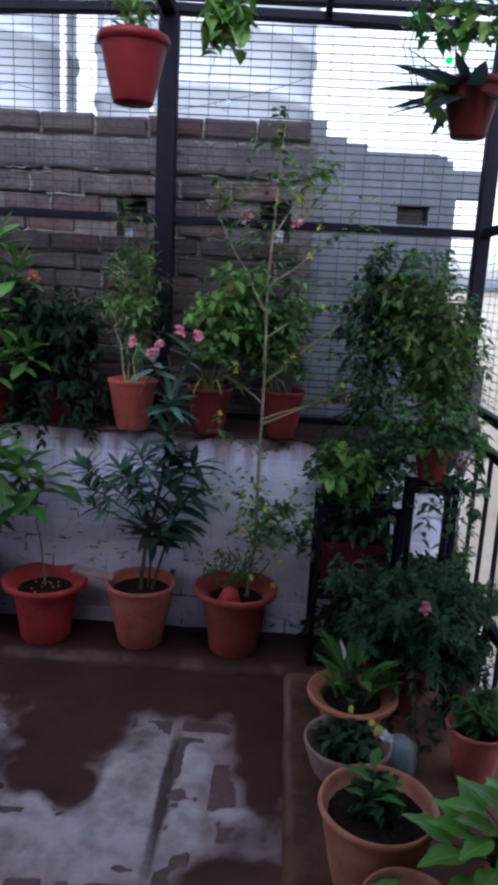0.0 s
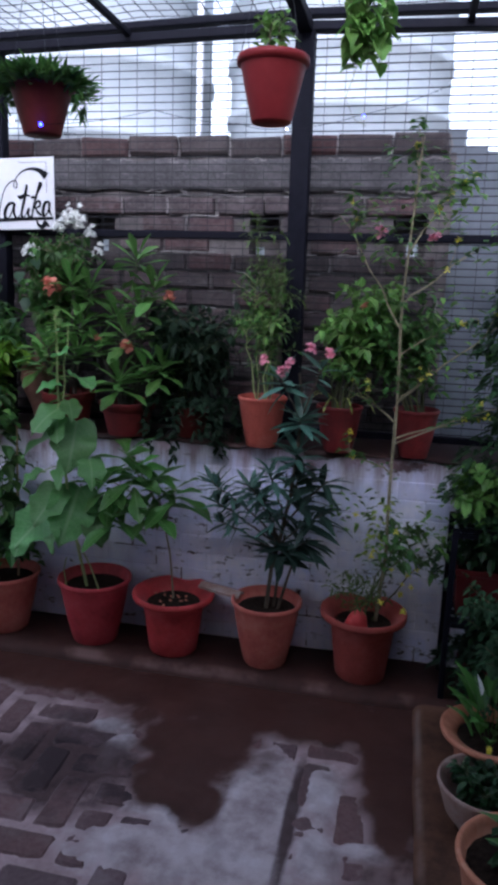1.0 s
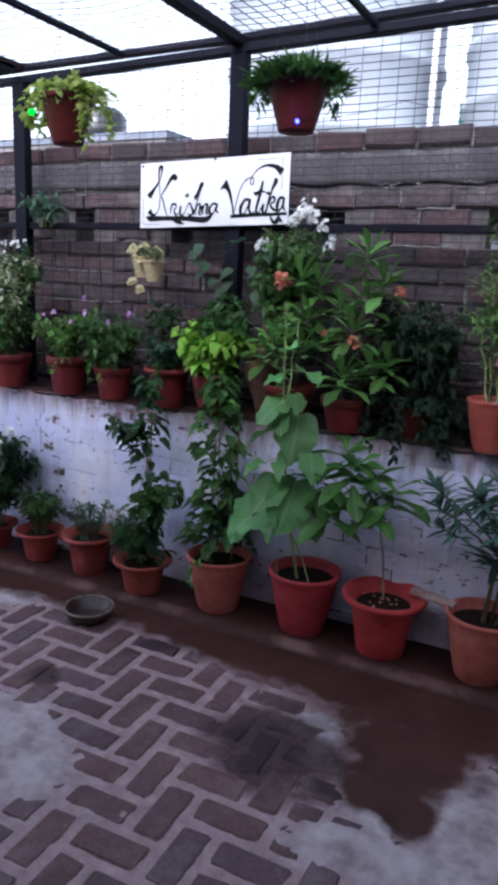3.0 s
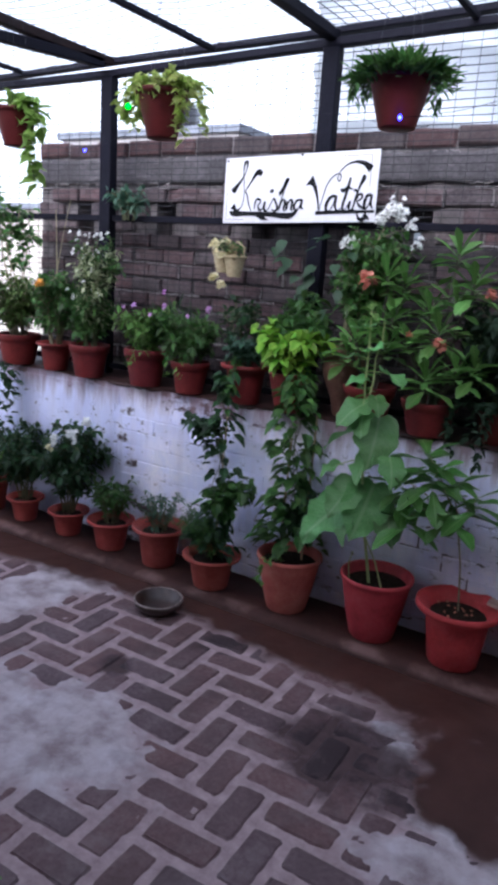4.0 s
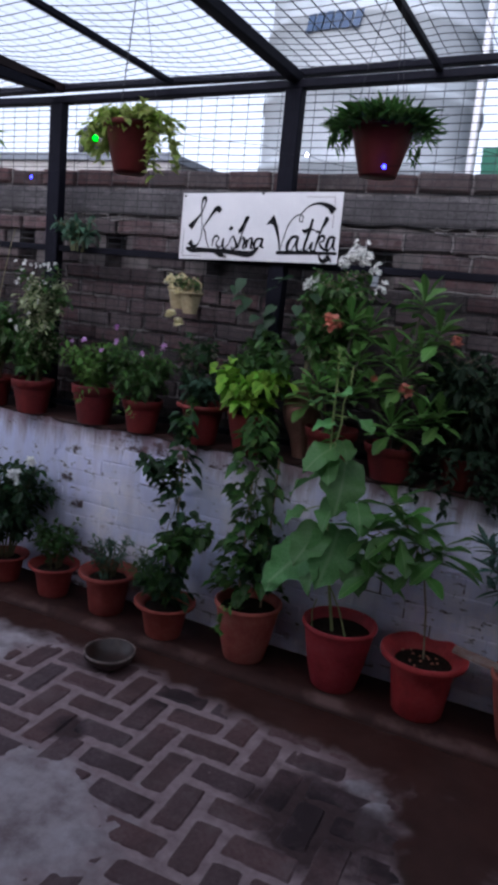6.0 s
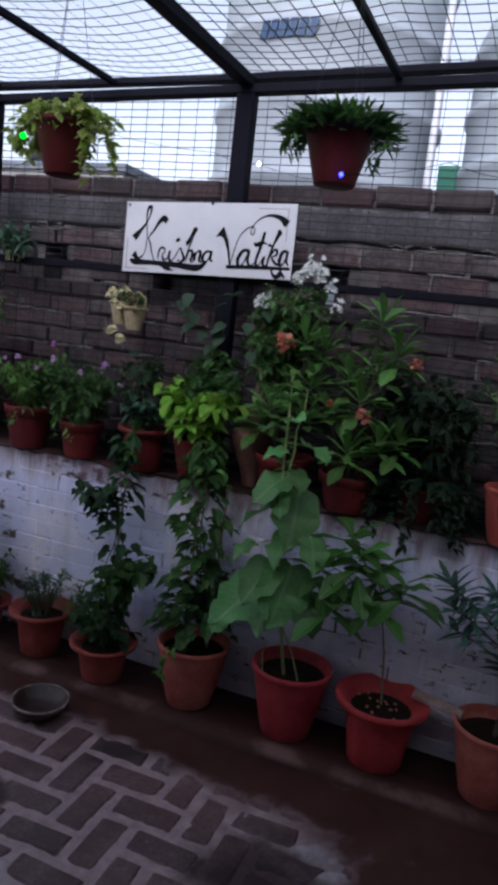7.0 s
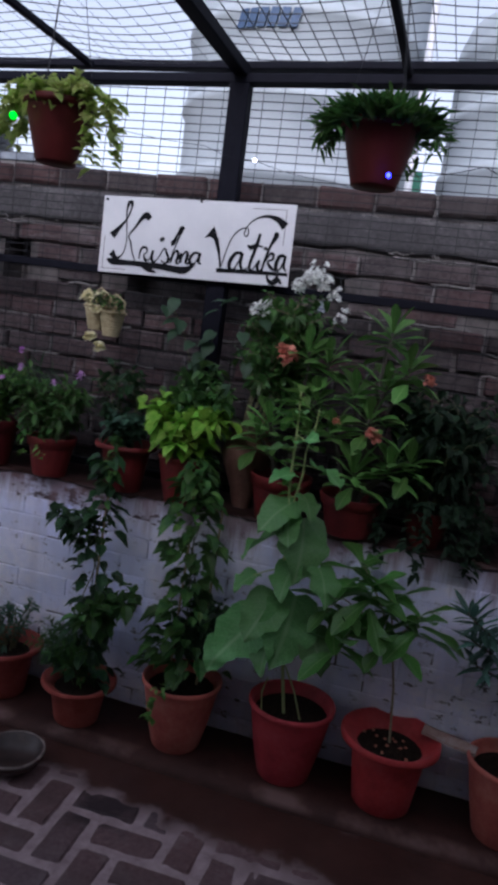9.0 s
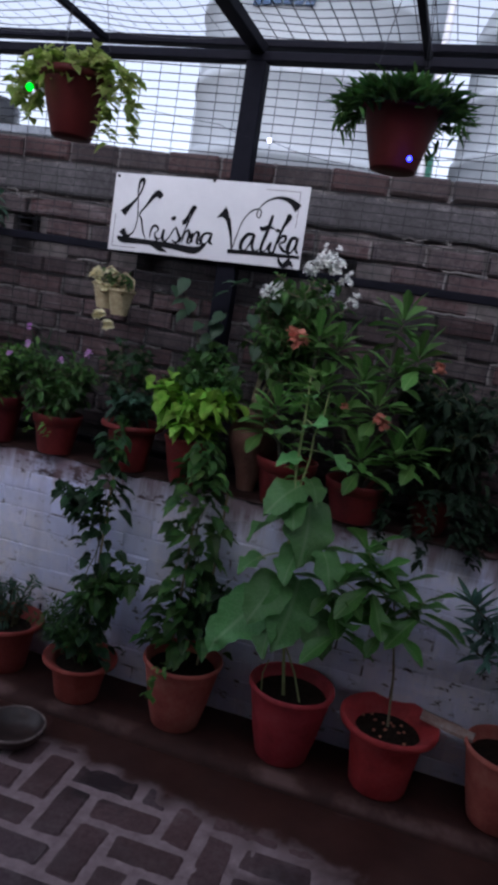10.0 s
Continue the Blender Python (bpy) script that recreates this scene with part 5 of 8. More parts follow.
def oleander():
    t, rng, zs = floor_pot(-0.555, ROW_Y, "plain", 0.158, 0.295, ORANGE_CLAY, "pink oleander with slender blue-green leaves in an orange clay pot", "orange clay pot with rounded rim", 12)
    wood, spots = Skin(), [[], []]
    trunk = [Vector(p) for p in ((0.0, -0.02, zs), (0.02, -0.03, 0.45), (0.06, -0.04, 0.62), (0.09, -0.03, 0.80), (0.11, -0.02, 1.0), (0.12, -0.02, 1.2), (0.10, -0.02, 1.30))]
    tube(wood, trunk, 0.010, 0.004, 7)
    tube(wood, bend((0.03, 0.0, zs), (0.07, -0.02, 0.60), 0.05, 5), 0.007, 0.005, 6)
    tube(wood, bend((0.05, -0.02, zs), (0.14, -0.04, 0.58), 0.05, 5), 0.007, 0.005, 6)
    # tips of the shoots: place, where it leaves the trunk, number and length of leaves
    shoots = [((-0.25, -0.06, 0.82), 0.30, 34, 0.088), ((-0.22, -0.09, 0.74), 0.27, 24, 0.085), ((-0.21, -0.08, 0.66), 0.24, 16, 0.080), ((-0.08, -0.09, 0.83), 0.30, 34, 0.090), ((-0.02, -0.07, 0.78), 0.28, 24, 0.090),
              ((0.0, -0.06, 0.89), 0.38, 20, 0.10), ((0.03, -0.08, 0.70), 0.24, 16, 0.09), ((0.11, -0.05, 0.98), 0.5, 20, 0.12),
              ((0.12, -0.05, 1.12), 0.65, 20, 0.12), ((0.02, -0.03, 1.28), 0.75, 12, 0.12), ((0.20, -0.03, 1.34), 0.75, 9, 0.12)]
    for e, f, n, L in shoots:
        a, _ = along(trunk, f)
        pts = bend(a, e, 0.06, 9, rng, 0.005)
        tube(wood, pts, 0.005, 0.003, 6)
        for k in range(n):
            u = (k + 0.5) / n
            q, d = along(pts, 0.62 + 0.38 * u)
            d = (d + UP * 1.2).normalized()
            o = Matrix.Rotation(k * 2.4 + rng.uniform(-0.3, 0.3), 3, d) @ d.orthogonal().normalized()
            spots[k % 2].append((q, o * (1.2 - 0.55 * u) + d * (1.5 * u - 0.6) + UP * rng.uniform(-0.15, 0.1), L * rng.uniform(0.85, 1.25), rng.uniform(-0.4, 0.4)))
    # broader leaves on the far side, hanging outward, their shade coloured in dark
    far_side = []
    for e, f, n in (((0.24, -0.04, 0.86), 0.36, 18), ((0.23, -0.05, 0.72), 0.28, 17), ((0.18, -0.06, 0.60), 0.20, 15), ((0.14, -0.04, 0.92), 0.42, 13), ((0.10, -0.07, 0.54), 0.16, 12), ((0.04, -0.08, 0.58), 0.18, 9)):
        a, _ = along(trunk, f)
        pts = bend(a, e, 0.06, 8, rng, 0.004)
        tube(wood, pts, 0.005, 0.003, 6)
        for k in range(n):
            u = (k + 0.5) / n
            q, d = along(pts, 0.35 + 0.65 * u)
            far_side.append((q, flat_dir(rng, 2.4 * k) * (1.0 - 0.4 * u) + d * 0.5 + UP * rng.uniform(-0.45, 0.35), rng.uniform(0.12, 0.18), rng.uniform(-0.5, 0.5)))
    leaf_objects(t, far_side, M_OLE_SHADED, "oleander leaf coloured dark green for the shaded side")
    part("stem", wood, OLEANDER_BARK, t, "grey-brown oleander stems")
    for sp, me in zip(spots, M_OLE):
        leaf_objects(t, sp, me)
    for p in ((-0.035, -0.03, 1.345), (0.07, -0.05, 1.335), (0.135, -0.02, 1.40), (0.21, -0.03, 1.385), (0.035, -0.04, 1.30)):
        part("flower", cluster(p, 4, 0.016, 0.024, rng), PETAL_PINK, t, "pale pink oleander bloom")


oleander()


def spoon_plant():
    t, rng, zs = floor_pot(-0.986, ROW_Y, "lip", 0.187, 0.28, RED_CLAY, "young sapling with whorled spoon-shaped leaves, red lipped clay pot", "red painted clay pot with a flaring lip", 13)
    wood, spots = Skin(), [[], []]
    stem = [Vector(p) for p in ((0.0, 0.0, zs), (-0.02, 0, 0.45), (-0.05, -0.01, 0.62), (-0.08, -0.04, 0.80))]
    tube(wood, stem, 0.005, 0.003, 6)
    heads = [(stem[-1], 12)]
    for e, n in (((-0.28, -0.10, 0.80), 12), ((-0.15, -0.11, 0.86), 13), ((0.03, -0.08, 0.78), 10), ((-0.23, -0.12, 0.66), 9), ((-0.08, -0.10, 0.70), 8), ((-0.20, -0.06, 0.92), 9)):
        pts = bend(stem[2], e, 0.12, 6)
        tube(wood, pts, 0.004, 0.002, 5)
        heads.append((pts[-1], n))
    part("stem", wood, TWIG, t)
    for base, n in heads:
        for k in range(n):
            a = 2.4 * k + rng.uniform(-0.3, 0.3)
            spots[k % 2].append((base - UP * 0.008 * k, flat_dir(rng, a) + UP * (0.75 - 0.14 * k), rng.uniform(0.12, 0.185), rng.uniform(-0.3, 0.3)))
    for sp, me in zip(spots, M_OBOV):
        leaf_objects(t, sp, me)
    # white grit and bits on the soil
    for k in range(14):
        s = Skin()
        a, q = rng.uniform(0, 6.28), rng.uniform(0.02, 0.11)
        lathe(s, [(0.005, 0), (0.007, 0.004), (0.003, 0.008)], 6, 0.1, rng)
        part("pebble", s, PALE_CLAY, t, "", False, pose(q * math.cos(a), q * math.sin(a), zs + 0.012))
    # broken roof tile laid from rim to rim
    c = thing("broken_tile", -0.775, 2.90, 0.335, "broken pinkish clay tile bridging two pot rims", "tile")
    s = Skin()
    n = 8
    verts = []
    for i in range(n + 1):
        u = i / n
        for v, z in ((-0.035, 0.0), (0.0, 0.012), (0.035, 0.0), (0.035, -0.012), (0.0, 0.0), (-0.035, -0.012)):
            verts.append((-0.10 + 0.2 * u, v * (1 - 0.25 * abs(u - 0.5)) + 0.006 * noise.noise(Vector((u * 6, v * 40, 0))), z - 0.012 * u))
    s.add(verts, [(i * 6 + j, i * 6 + (j + 1) % 6, (i + 1) * 6 + (j + 1) % 6, (i + 1) * 6 + j) for i in range(n) for j in range(6)] + [tuple(range(6))[::-1], tuple(n * 6 + j for j in range(6))])
    part("shard", s, GREY_CLAY, c, m=pose(0, 0, 0.012, 0, 0, -12))


spoon_plant()


def broad_vine():
    t, rng, zs = floor_pot(-1.372, ROW_Y, "plain", 0.170, 0.305, RED_CLAY, "broad-leaved climbing vine in a red painted clay pot", "red painted clay pot with thin rim", 14)
    wood = Skin()
    stem = [Vector(p) for p in ((-0.02, -0.04, zs), (-0.05, -0.08, 0.5), (-0.08, -0.10, 0.75), (-0.10, -0.11, 1.0), (-0.11, -0.11, 1.2), (-0.11, -0.11, 1.38), (-0.115, -0.11, 1.50))]
    tube(wood, stem, 0.0075, 0.004, 6)
    tube(wood, bend((-0.09, -0.11, 0.95), (-0.04, -0.16, 1.46), 0.05, 7, rng, 0.01), 0.0045, 0.0025, 5)
    tube(wood, [(0.05, -0.06, zs), (0.01, -0.07, 0.38), (-0.05, -0.08, 0.5)], 0.004, 0.003, 5)
    tube(wood, [(-0.10, -0.08, zs - 0.01), (-0.105, -0.10, 0.36), (-0.09, -0.1, 0.42)], 0.003, 0.002, 5)
    # centre x, height, length, sideways lean, droop
    blades = [(-0.215, 0.575, 0.19, -0.55, -0.75), (-0.03, 0.66, 0.21, 0.05, -0.85), (-0.13, 0.69, 0.16, -0.3, -0.7), (-0.02, 0.97, 0.19, 0.25, -0.75), (-0.17, 0.96, 0.15, -0.75, -0.45), (-0.125, 1.08, 0.135, -0.55, -0.5), (0.03, 1.235, 0.12, 0.95, -0.15),
              (-0.15, 1.31, 0.085, -0.85, 0.25), (-0.05, 1.35, 0.08, 0.6, 0.45), (-0.285, 0.50, 0.12, -0.35, -0.9), (-0.06, 0.84, 0.13, -0.2, -0.8), (0.08, 0.86, 0.12, 0.5, -0.6), (-0.16, 1.42, 0.05, -0.4, 0.5), (-0.09, 1.44, 0.05, 0.4, 0.5),
              (-0.10, 0.55, 0.12, -0.1, -0.9), (0.08, 0.60, 0.13, 0.5, -0.8), (-0.21, 0.80, 0.09, -0.6, -0.5), (-0.08, 1.03, 0.10, 0.1, -0.8), (-0.13, 1.20, 0.085, -0.7, -0.1), (-0.02, 1.12, 0.09, 0.6, -0.5)]
    spots = []
    for i, (x, z, L, dx, dz) in enumerate(blades):
        d = Vector((dx, -0.75, dz * 0.75)).normalized()
        p = Vector((x, -0.15 - 0.02 * (i % 3), z)) - d * (L * 0.42)
        a, _ = min((along(stem, k / 20) for k in range(21)), key=lambda q: (q[0] - p).length)
        tube(wood, bend(a, p, 0.12, 5), 0.0025, 0.002, 5)
        spots.append((p, d, L * 1.06, rng.uniform(-0.6, 0.6)))
    part("stem", wood, VINE_STEM, t)
    for i, me in enumerate(M_BROAD):
        leaf_objects(t, spots[i::2], me, "broad heart-shaped green leaf")
    s = Skin()
    for k in range(34):
        q, d = along(stem, rng.uniform(0.6, 1.0))
        leaf(s, q, flat_dir(rng) + UP * rng.uniform(-0.2, 0.6), rng.uniform(0.045, 0.075), rng.uniform(0.028, 0.046), "oval")
    part("foliage", s, LEAF_LIGHT, t)


broad_vine()


def green_column():
    t, rng, zs = floor_pot(-1.826, ROW_Y - 0.01, "plain", 0.163, 0.285, ORANGE_CLAY, "dense dark climber on canes in an orange clay pot", "orange clay pot with rounded rim", 15)
    cane(t, -0.06, 0.0, zs, 0.62)
    cane(t, 0.05, 0.03, zs, 0.75)
    dress(t, climber(rng, 0.82, 0.14, 230, 0.076, 0.054, zs + 0.09, "oval", (-0.045, 0.02), 0.05), LEAF_MID)
    part("foliage", shrub(rng, 0.3, 0.13, 5, 4, 0.045, 0.03, 70, "oval", 0.3, zs + 0.06, (0.06, 0.03))[1], LEAF_DARK, t)
    part("foliage", climber(rng, 0.5, 0.12, 24, 0.055, 0.036, zs + 0.35, "oval", (-0.02, -0.02))[1], LEAF_LIGHT, t, "lighter young leaves")
    part("foliage", trailing(rng, 0.15, 0.255, 2, 0.1, 0.035, 0.02, 12, "oval", (-1.9, -1.5))[1], LEAF_LIGHT, t, "pale shoot over the rim")


def green_post():
    t, rng, zs = floor_pot(-2.262, 2.815, "lip", 0.156, 0.178, TALL_CLAY, "dark climber on a tall cane in a small lipped clay pot", "small clay pot with flaring lip", 16)
    cane(t, 0.0, 0.02, zs, 0.92, 0.006, 0.04)
    dress(t, climber(rng, 0.95, 0.10, 150, 0.070, 0.050, zs + 0.05, "oval", (0.02, 0.02), 0.25), LEAF_DARK)
    part("foliage", climber(rng, 0.35, 0.045, 40, 0.045, 0.03, zs + 0.62, "oval", (0.05, 0))[1], LEAF_MID, t)
    part("branch", shrub(rng, 0.27, 0.13, 4, 3, 0.055, 0.038, 45, "oval", 0.3, zs + 0.20, (0.15, -0.02))[1], LEAF_MID, t)
    part("branch", shrub(rng, 0.16, 0.15, 3, 3, 0.05, 0.034, 45, "oval", 0.3, zs + 0.57, (-0.12, -0.03))[1], LEAF_DARK, t)
    part("seedling", shrub(rng, 0.26, 0.16, 13, 6, 0.030, 0.006, 170, "lance", 0.2, zs, (-0.06, -0.03))[1], LEAF_MID, t, "feathery seedlings")


green_column()
green_post()


def small_pots():
    t, rng, zs = floor_pot(-2.648, ROW_Y, "lip", 0.156, 0.225, TALL_CLAY, "sparse grey-green sprigs in a lipped clay pot", "clay pot with flaring lip", 17)
    dress(t, shrub(rng, 0.22, 0.15, 8, 2, 0.034, 0.011, 70, "lance", 0.2, zs), LEAF_BLUE)
    t, rng, zs = floor_pot(-3.007, ROW_Y, "lip", 0.139, 0.175, BRICK_CLAY, "low bushy seedlings in a red clay pot", "red clay pot with flaring lip", 18)
    dress(t, shrub(rng, 0.27, 0.15, 7, 4, 0.038, 0.018, 80, "oval", 0.2, zs), LEAF_MID)
    t, rng, zs = floor_pot(-3.35, ROW_Y, "lip", 0.125, 0.15, BRICK_CLAY, "dark leafy rose bush with white blooms in a red clay pot", "red clay pot with flaring lip", 19)
    dress(t, shrub(rng, 0.56, 0.24, 8, 6, 0.046, 0.027, 70, "oval", 0.3, zs, unturned(t, (0.06, -0.03, 0))[:2]), LEAF_DARK)
    for p, r, m in (((0.24, -0.10, 0.73), 0.030, PETAL_WHITE), ((0.17, -0.14, 0.66), 0.032, PETAL_WHITE), ((0.06, -0.17, 0.62), 0.026, PETAL_WHITE), ((0.03, -0.18, 0.56), 0.020, PETAL_CREAM), ((0.19, -0.15, 0.61), 0.018, PETAL_WHITE)):
        part("flower", cluster(unturned(t, p), 4, 0.018, r * 0.9, rng), m, t, "white rose bloom" if m == PETAL_WHITE else "cream rosebud")
    t, rng, zs = floor_pot(-3.727, ROW_Y, "lip", 0.117, 0.15, BRICK_CLAY, "dark upright bush in a small red clay pot", "small red clay pot", 20)
    dress(t, shrub(rng, 0.48, 0.19, 7, 5, 0.045, 0.026, 80, "oval", 0.3, zs), LEAF_DARK)
    t, rng, zs = floor_pot(-4.04, ROW_Y, "lip", 0.132, 0.21, TALL_CLAY, "lime-green bush in a clay pot beside a climber", "clay pot with flaring lip", 21)
    dress(t, shrub(rng, 0.26, 0.17, 7, 4, 0.045, 0.024, 80, "oval", 0.2, zs), LEAF_LIGHT)
    part("climbing_shoot", climber(rng, 0.80, 0.085, 190, 0.058, 0.04, zs, "oval", (0.10, 0.06), 0.0, False)[1], LEAF_DARK, t, "dark climbing shoot")
    t, rng, zs = floor_pot(-4.42, ROW_Y, "lip", 0.13, 0.20, BRICK_CLAY, "dark green bush in a red clay pot", "red clay pot", 22)
    dress(t, shrub(rng, 0.5, 0.2, 7, 5, 0.05, 0.03, 70, "oval", 0.3, zs), LEAF_DARK)
    t, rng, zs = floor_pot(-4.80, ROW_Y, "lip", 0.13, 0.20, BRICK_CLAY, "mid-green bush in a red clay pot", "red clay pot", 23)
    dress(t, shrub(rng, 0.45, 0.2, 7, 5, 0.05, 0.03, 70, "oval", 0.3, zs), LEAF_MID)


small_pots()


def dish():
    d = thing("clay_dish", -2.335, 2.47, 0.006, "shallow clay water dish with a pale chipped rim on the paving", "dish")
    rng = random.Random(5)
    s = Skin()
    lathe(s, [(0.07, 0), (0.075, 0.004), (0.108, 0.03), (0.122, 0.058), (0.120, 0.066), (0.110, 0.064), (0.098, 0.034), (0.06, 0.014)], 40, 0.012, rng)
    part("bowl", s, plain("dark_wet_clay", (0.018, 0.009, 0.007), (0.055, 0.030, 0.023), 18, 0.4), d, "", True)
    s = Skin()
    lathe(s, [(0.113, 0.0665), (0.1165, 0.070), (0.121, 0.068), (0.1225, 0.063)], 40, 0.012, random.Random(5), close=False)
    part("rim", s, plain("chipped_rim", (0.05, 0.03, 0.024), (0.38, 0.31, 0.28), 26, 0.6), d, "pale chipped rim", True)


dish()

# ---------------------------------------------------------------- ledge row, east to west
LZ = LEDGE_Z


def ledge_pot(x, y, kind, r, h, material, label, pot_label, seed):
    y += -0.055 if y < 3.12 else -0.01
    k = (y + 0.05) / 3.18
    return floor_pot(-0.25 + (x + 0.25) * k, y, kind, r * 0.98, h - 0.012, material, label, pot_label, seed, LZ, LEDGE_ROW)


def spurge(t, rng, zs, rosettes, flowers, size=0.13):
    """Crown-of-thorns: thick stems ending in rosettes of spoon leaves, coral flower heads."""
    wood, spots = Skin(), [[], []]
    for e in rosettes:
        pts = bend((rng.uniform(-0.03, 0.03), rng.uniform(-0.03, 0.03), zs), e, 0.1, 7, rng, 0.006)
        tube(wood, pts, 0.009, 0.007, 6)
        n = rng.randint(13, 17)
        for k in range(n):
            spots[k % 2].append((pts[-1] - UP * 0.004 * k, flat_dir(rng, 2.4 * k) * (0.5 + 0.07 * k) + UP * (1.0 - 0.085 * k), size * rng.uniform(0.65, 0.95), rng.uniform(-0.3, 0.3)))
        for k in range(2):
            q, d = along(pts, rng.uniform(0.5, 0.9))
            spots[0].append((q, flat_dir(rng) + UP * rng.uniform(-0.3, 0.4), size * rng.uniform(0.5, 0.85), rng.uniform(-0.3, 0.3)))
    part("stem", wood, plain("thorny_stem", (0.05, 0.045, 0.04), (0.10, 0.09, 0.07), 40, 0.8), t, "thick thorny stems")
    for sp, me in zip(spots, M_SPURGE):
        leaf_objects(t, sp, me)
    for p, r in flowers:
        part("flower", cluster(p, 9, r * 0.7, r * 0.75, rng, 4), PETAL_CORAL, t, "coral flower head")


def ledge_row():
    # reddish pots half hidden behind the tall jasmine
    t, rng, zs = ledge_pot(0.035, 3.09, "plain", 0.10, 0.22, SHADED_RED, "small rose bush in a dark red pot on the ledge", "dark red pot", 41)
    dress(t, shrub(rng, 0.5, 0.2, 6, 5, 0.042, 0.026, 65, "oval", 0.3, zs, (-0.12, 0)), LEAF_MID)
    for p in ((-0.19, -0.1, 0.92), (-0.24, -0.06, 0.62), (0.02, -0.08, 0.9)):
        part("flower", cluster(p, 4, 0.014, 0.022, rng), PETAL_CORAL if p[2] < 0.9 else PETAL_PINK, t, "small rose bloom")
    t, rng, zs = ledge_pot(-0.30, 3.09, "plain", 0.105, 0.215, SHADED_RED, "arching striped grass and lime foliage in a dark red pot", "dark red pot", 42)
    dress(t, shrub(rng, 0.62, 0.19, 7, 6, 0.042, 0.026, 80, "oval", 0.3, zs, (0.1, 0)), LEAF_LIGHT)
    s = Skin()
    for a, L in ((-2.6, 0.22), (-0.5, 0.24), (-1.9, 0.2), (0.3, 0.2), (-1.2, 0.22), (2.8, 0.2)):
        pts = bend((0, 0, zs), (0.17 * math.cos(a), 0.13 * math.sin(a), zs + 0.02), 0.9, 8)
        for i in range(7):
            leaf(s, pts[i], pts[i + 1] - pts[i], (pts[i + 1] - pts[i]).length * 1.3, 0.012, "lance", 0.0, 0.3)
    part("blade", s, LEAF_VARIEG, t, "arching striped blades")
    t, rng, zs = ledge_pot(-0.652, 3.075, "plain", 0.112, 0.235, TALL_CLAY, "airy pale-stemmed plant in a tall orange clay pot", "tall orange clay pot", 43)
    dress(t, shrub(rng, 0.56, 0.15, 3, 6, 0.042, 0.011, 70, "lance", 0.3, zs, (-0.02, 0.0), 0.3, thick=0.004), LEAF_MID, VINE_STEM)
    dress(t, shrub(rng, 0.98, 0.15, 3, 8, 0.034, 0.010, 60, "lance", 0.3, zs, (0.03, 0.03), 0.4, thick=0.003), LEAF_OLIVE, STEM)
    part("foliage", shrub(rng, 0.42, 0.12, 3, 4, 0.036, 0.018, 50, "oval", 0.3, zs + 0.12, (0, 0.02))[1], LEAF_LIGHT, t)
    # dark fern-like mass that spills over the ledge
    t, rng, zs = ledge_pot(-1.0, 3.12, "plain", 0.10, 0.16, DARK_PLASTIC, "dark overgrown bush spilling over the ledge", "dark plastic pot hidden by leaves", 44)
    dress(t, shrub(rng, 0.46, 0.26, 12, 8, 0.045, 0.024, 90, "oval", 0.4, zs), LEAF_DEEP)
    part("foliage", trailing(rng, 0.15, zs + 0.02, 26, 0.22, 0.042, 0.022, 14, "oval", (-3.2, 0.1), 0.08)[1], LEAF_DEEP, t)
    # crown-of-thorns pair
    t, rng, zs = ledge_pot(-1.31, 3.11, "band", 0.136, 0.17, SHADED_RED, "crown-of-thorns with coral flowers in a red clay pot", "red clay pot with collar", 45)
    spurge(t, rng, zs, ((0.055, -0.03, 0.80), (0.14, -0.04, 0.68), (0.02, -0.08, 0.47), (-0.11, -0.08, 0.41), (0.12, -0.10, 0.31), (0.0, -0.12, 0.27), (0.19, -0.08, 0.34), (0.06, -0.02, 0.60), (-0.05, 0.0, 0.55)),
           (((0.055, -0.14, 0.416), 0.030), ((-0.09, -0.12, 0.45), 0.016), ((0.21, -0.05, 0.645), 0.026)), 0.165)
    t, rng, zs = ledge_pot(-1.615, 3.10, "band", 0.131, 0.20, SHADED_RED, "crown-of-thorns with a coral flower head in a red clay pot", "red clay pot with collar", 46)
    spurge(t, rng, zs, ((0.06, -0.06, 0.69), (0.13, -0.03, 0.66), (0.11, -0.08, 0.51), (-0.05, -0.10, 0.40), (0.10, -0.12, 0.38), (0.02, 0.0, 0.5), (-0.10, -0.06, 0.34)), (((-0.02, -0.09, 0.665), 0.040),), 0.16)
    # round clay pot with a white-flowered shrub, half behind
    t, rng, zs = ledge_pot(-1.755, 3.15, "belly", 0.108, 0.35, BROWN_CLAY, "white-flowering shrub in a round-bellied brown clay pot", "round-bellied brown clay pot", 47)
    wood, green, tips = shrub(rng, 0.66, 0.19, 8, 8, 0.038, 0.022, 85, "oval", 0.3, zs, (0.14, -0.03), 0.3)
    dress(t, (wood, green, tips), LEAF_MID, TWIG)
    for p, n in (((0.19, -0.08, 0.965), 14), ((0.24, -0.07, 0.95), 12), ((0.15, -0.07, 0.93), 10), ((0.28, -0.06, 0.91), 8), ((0.03, -0.08, 0.835), 9), ((-0.01, -0.08, 0.82), 6), ((0.32, -0.05, 0.835), 5), ((0.21, -0.05, 1.0), 8)):
        part("flower", cluster(p, int(n * 2.0), 0.031, 0.0145, rng), PETAL_WHITE, t, "cluster of small white flowers")
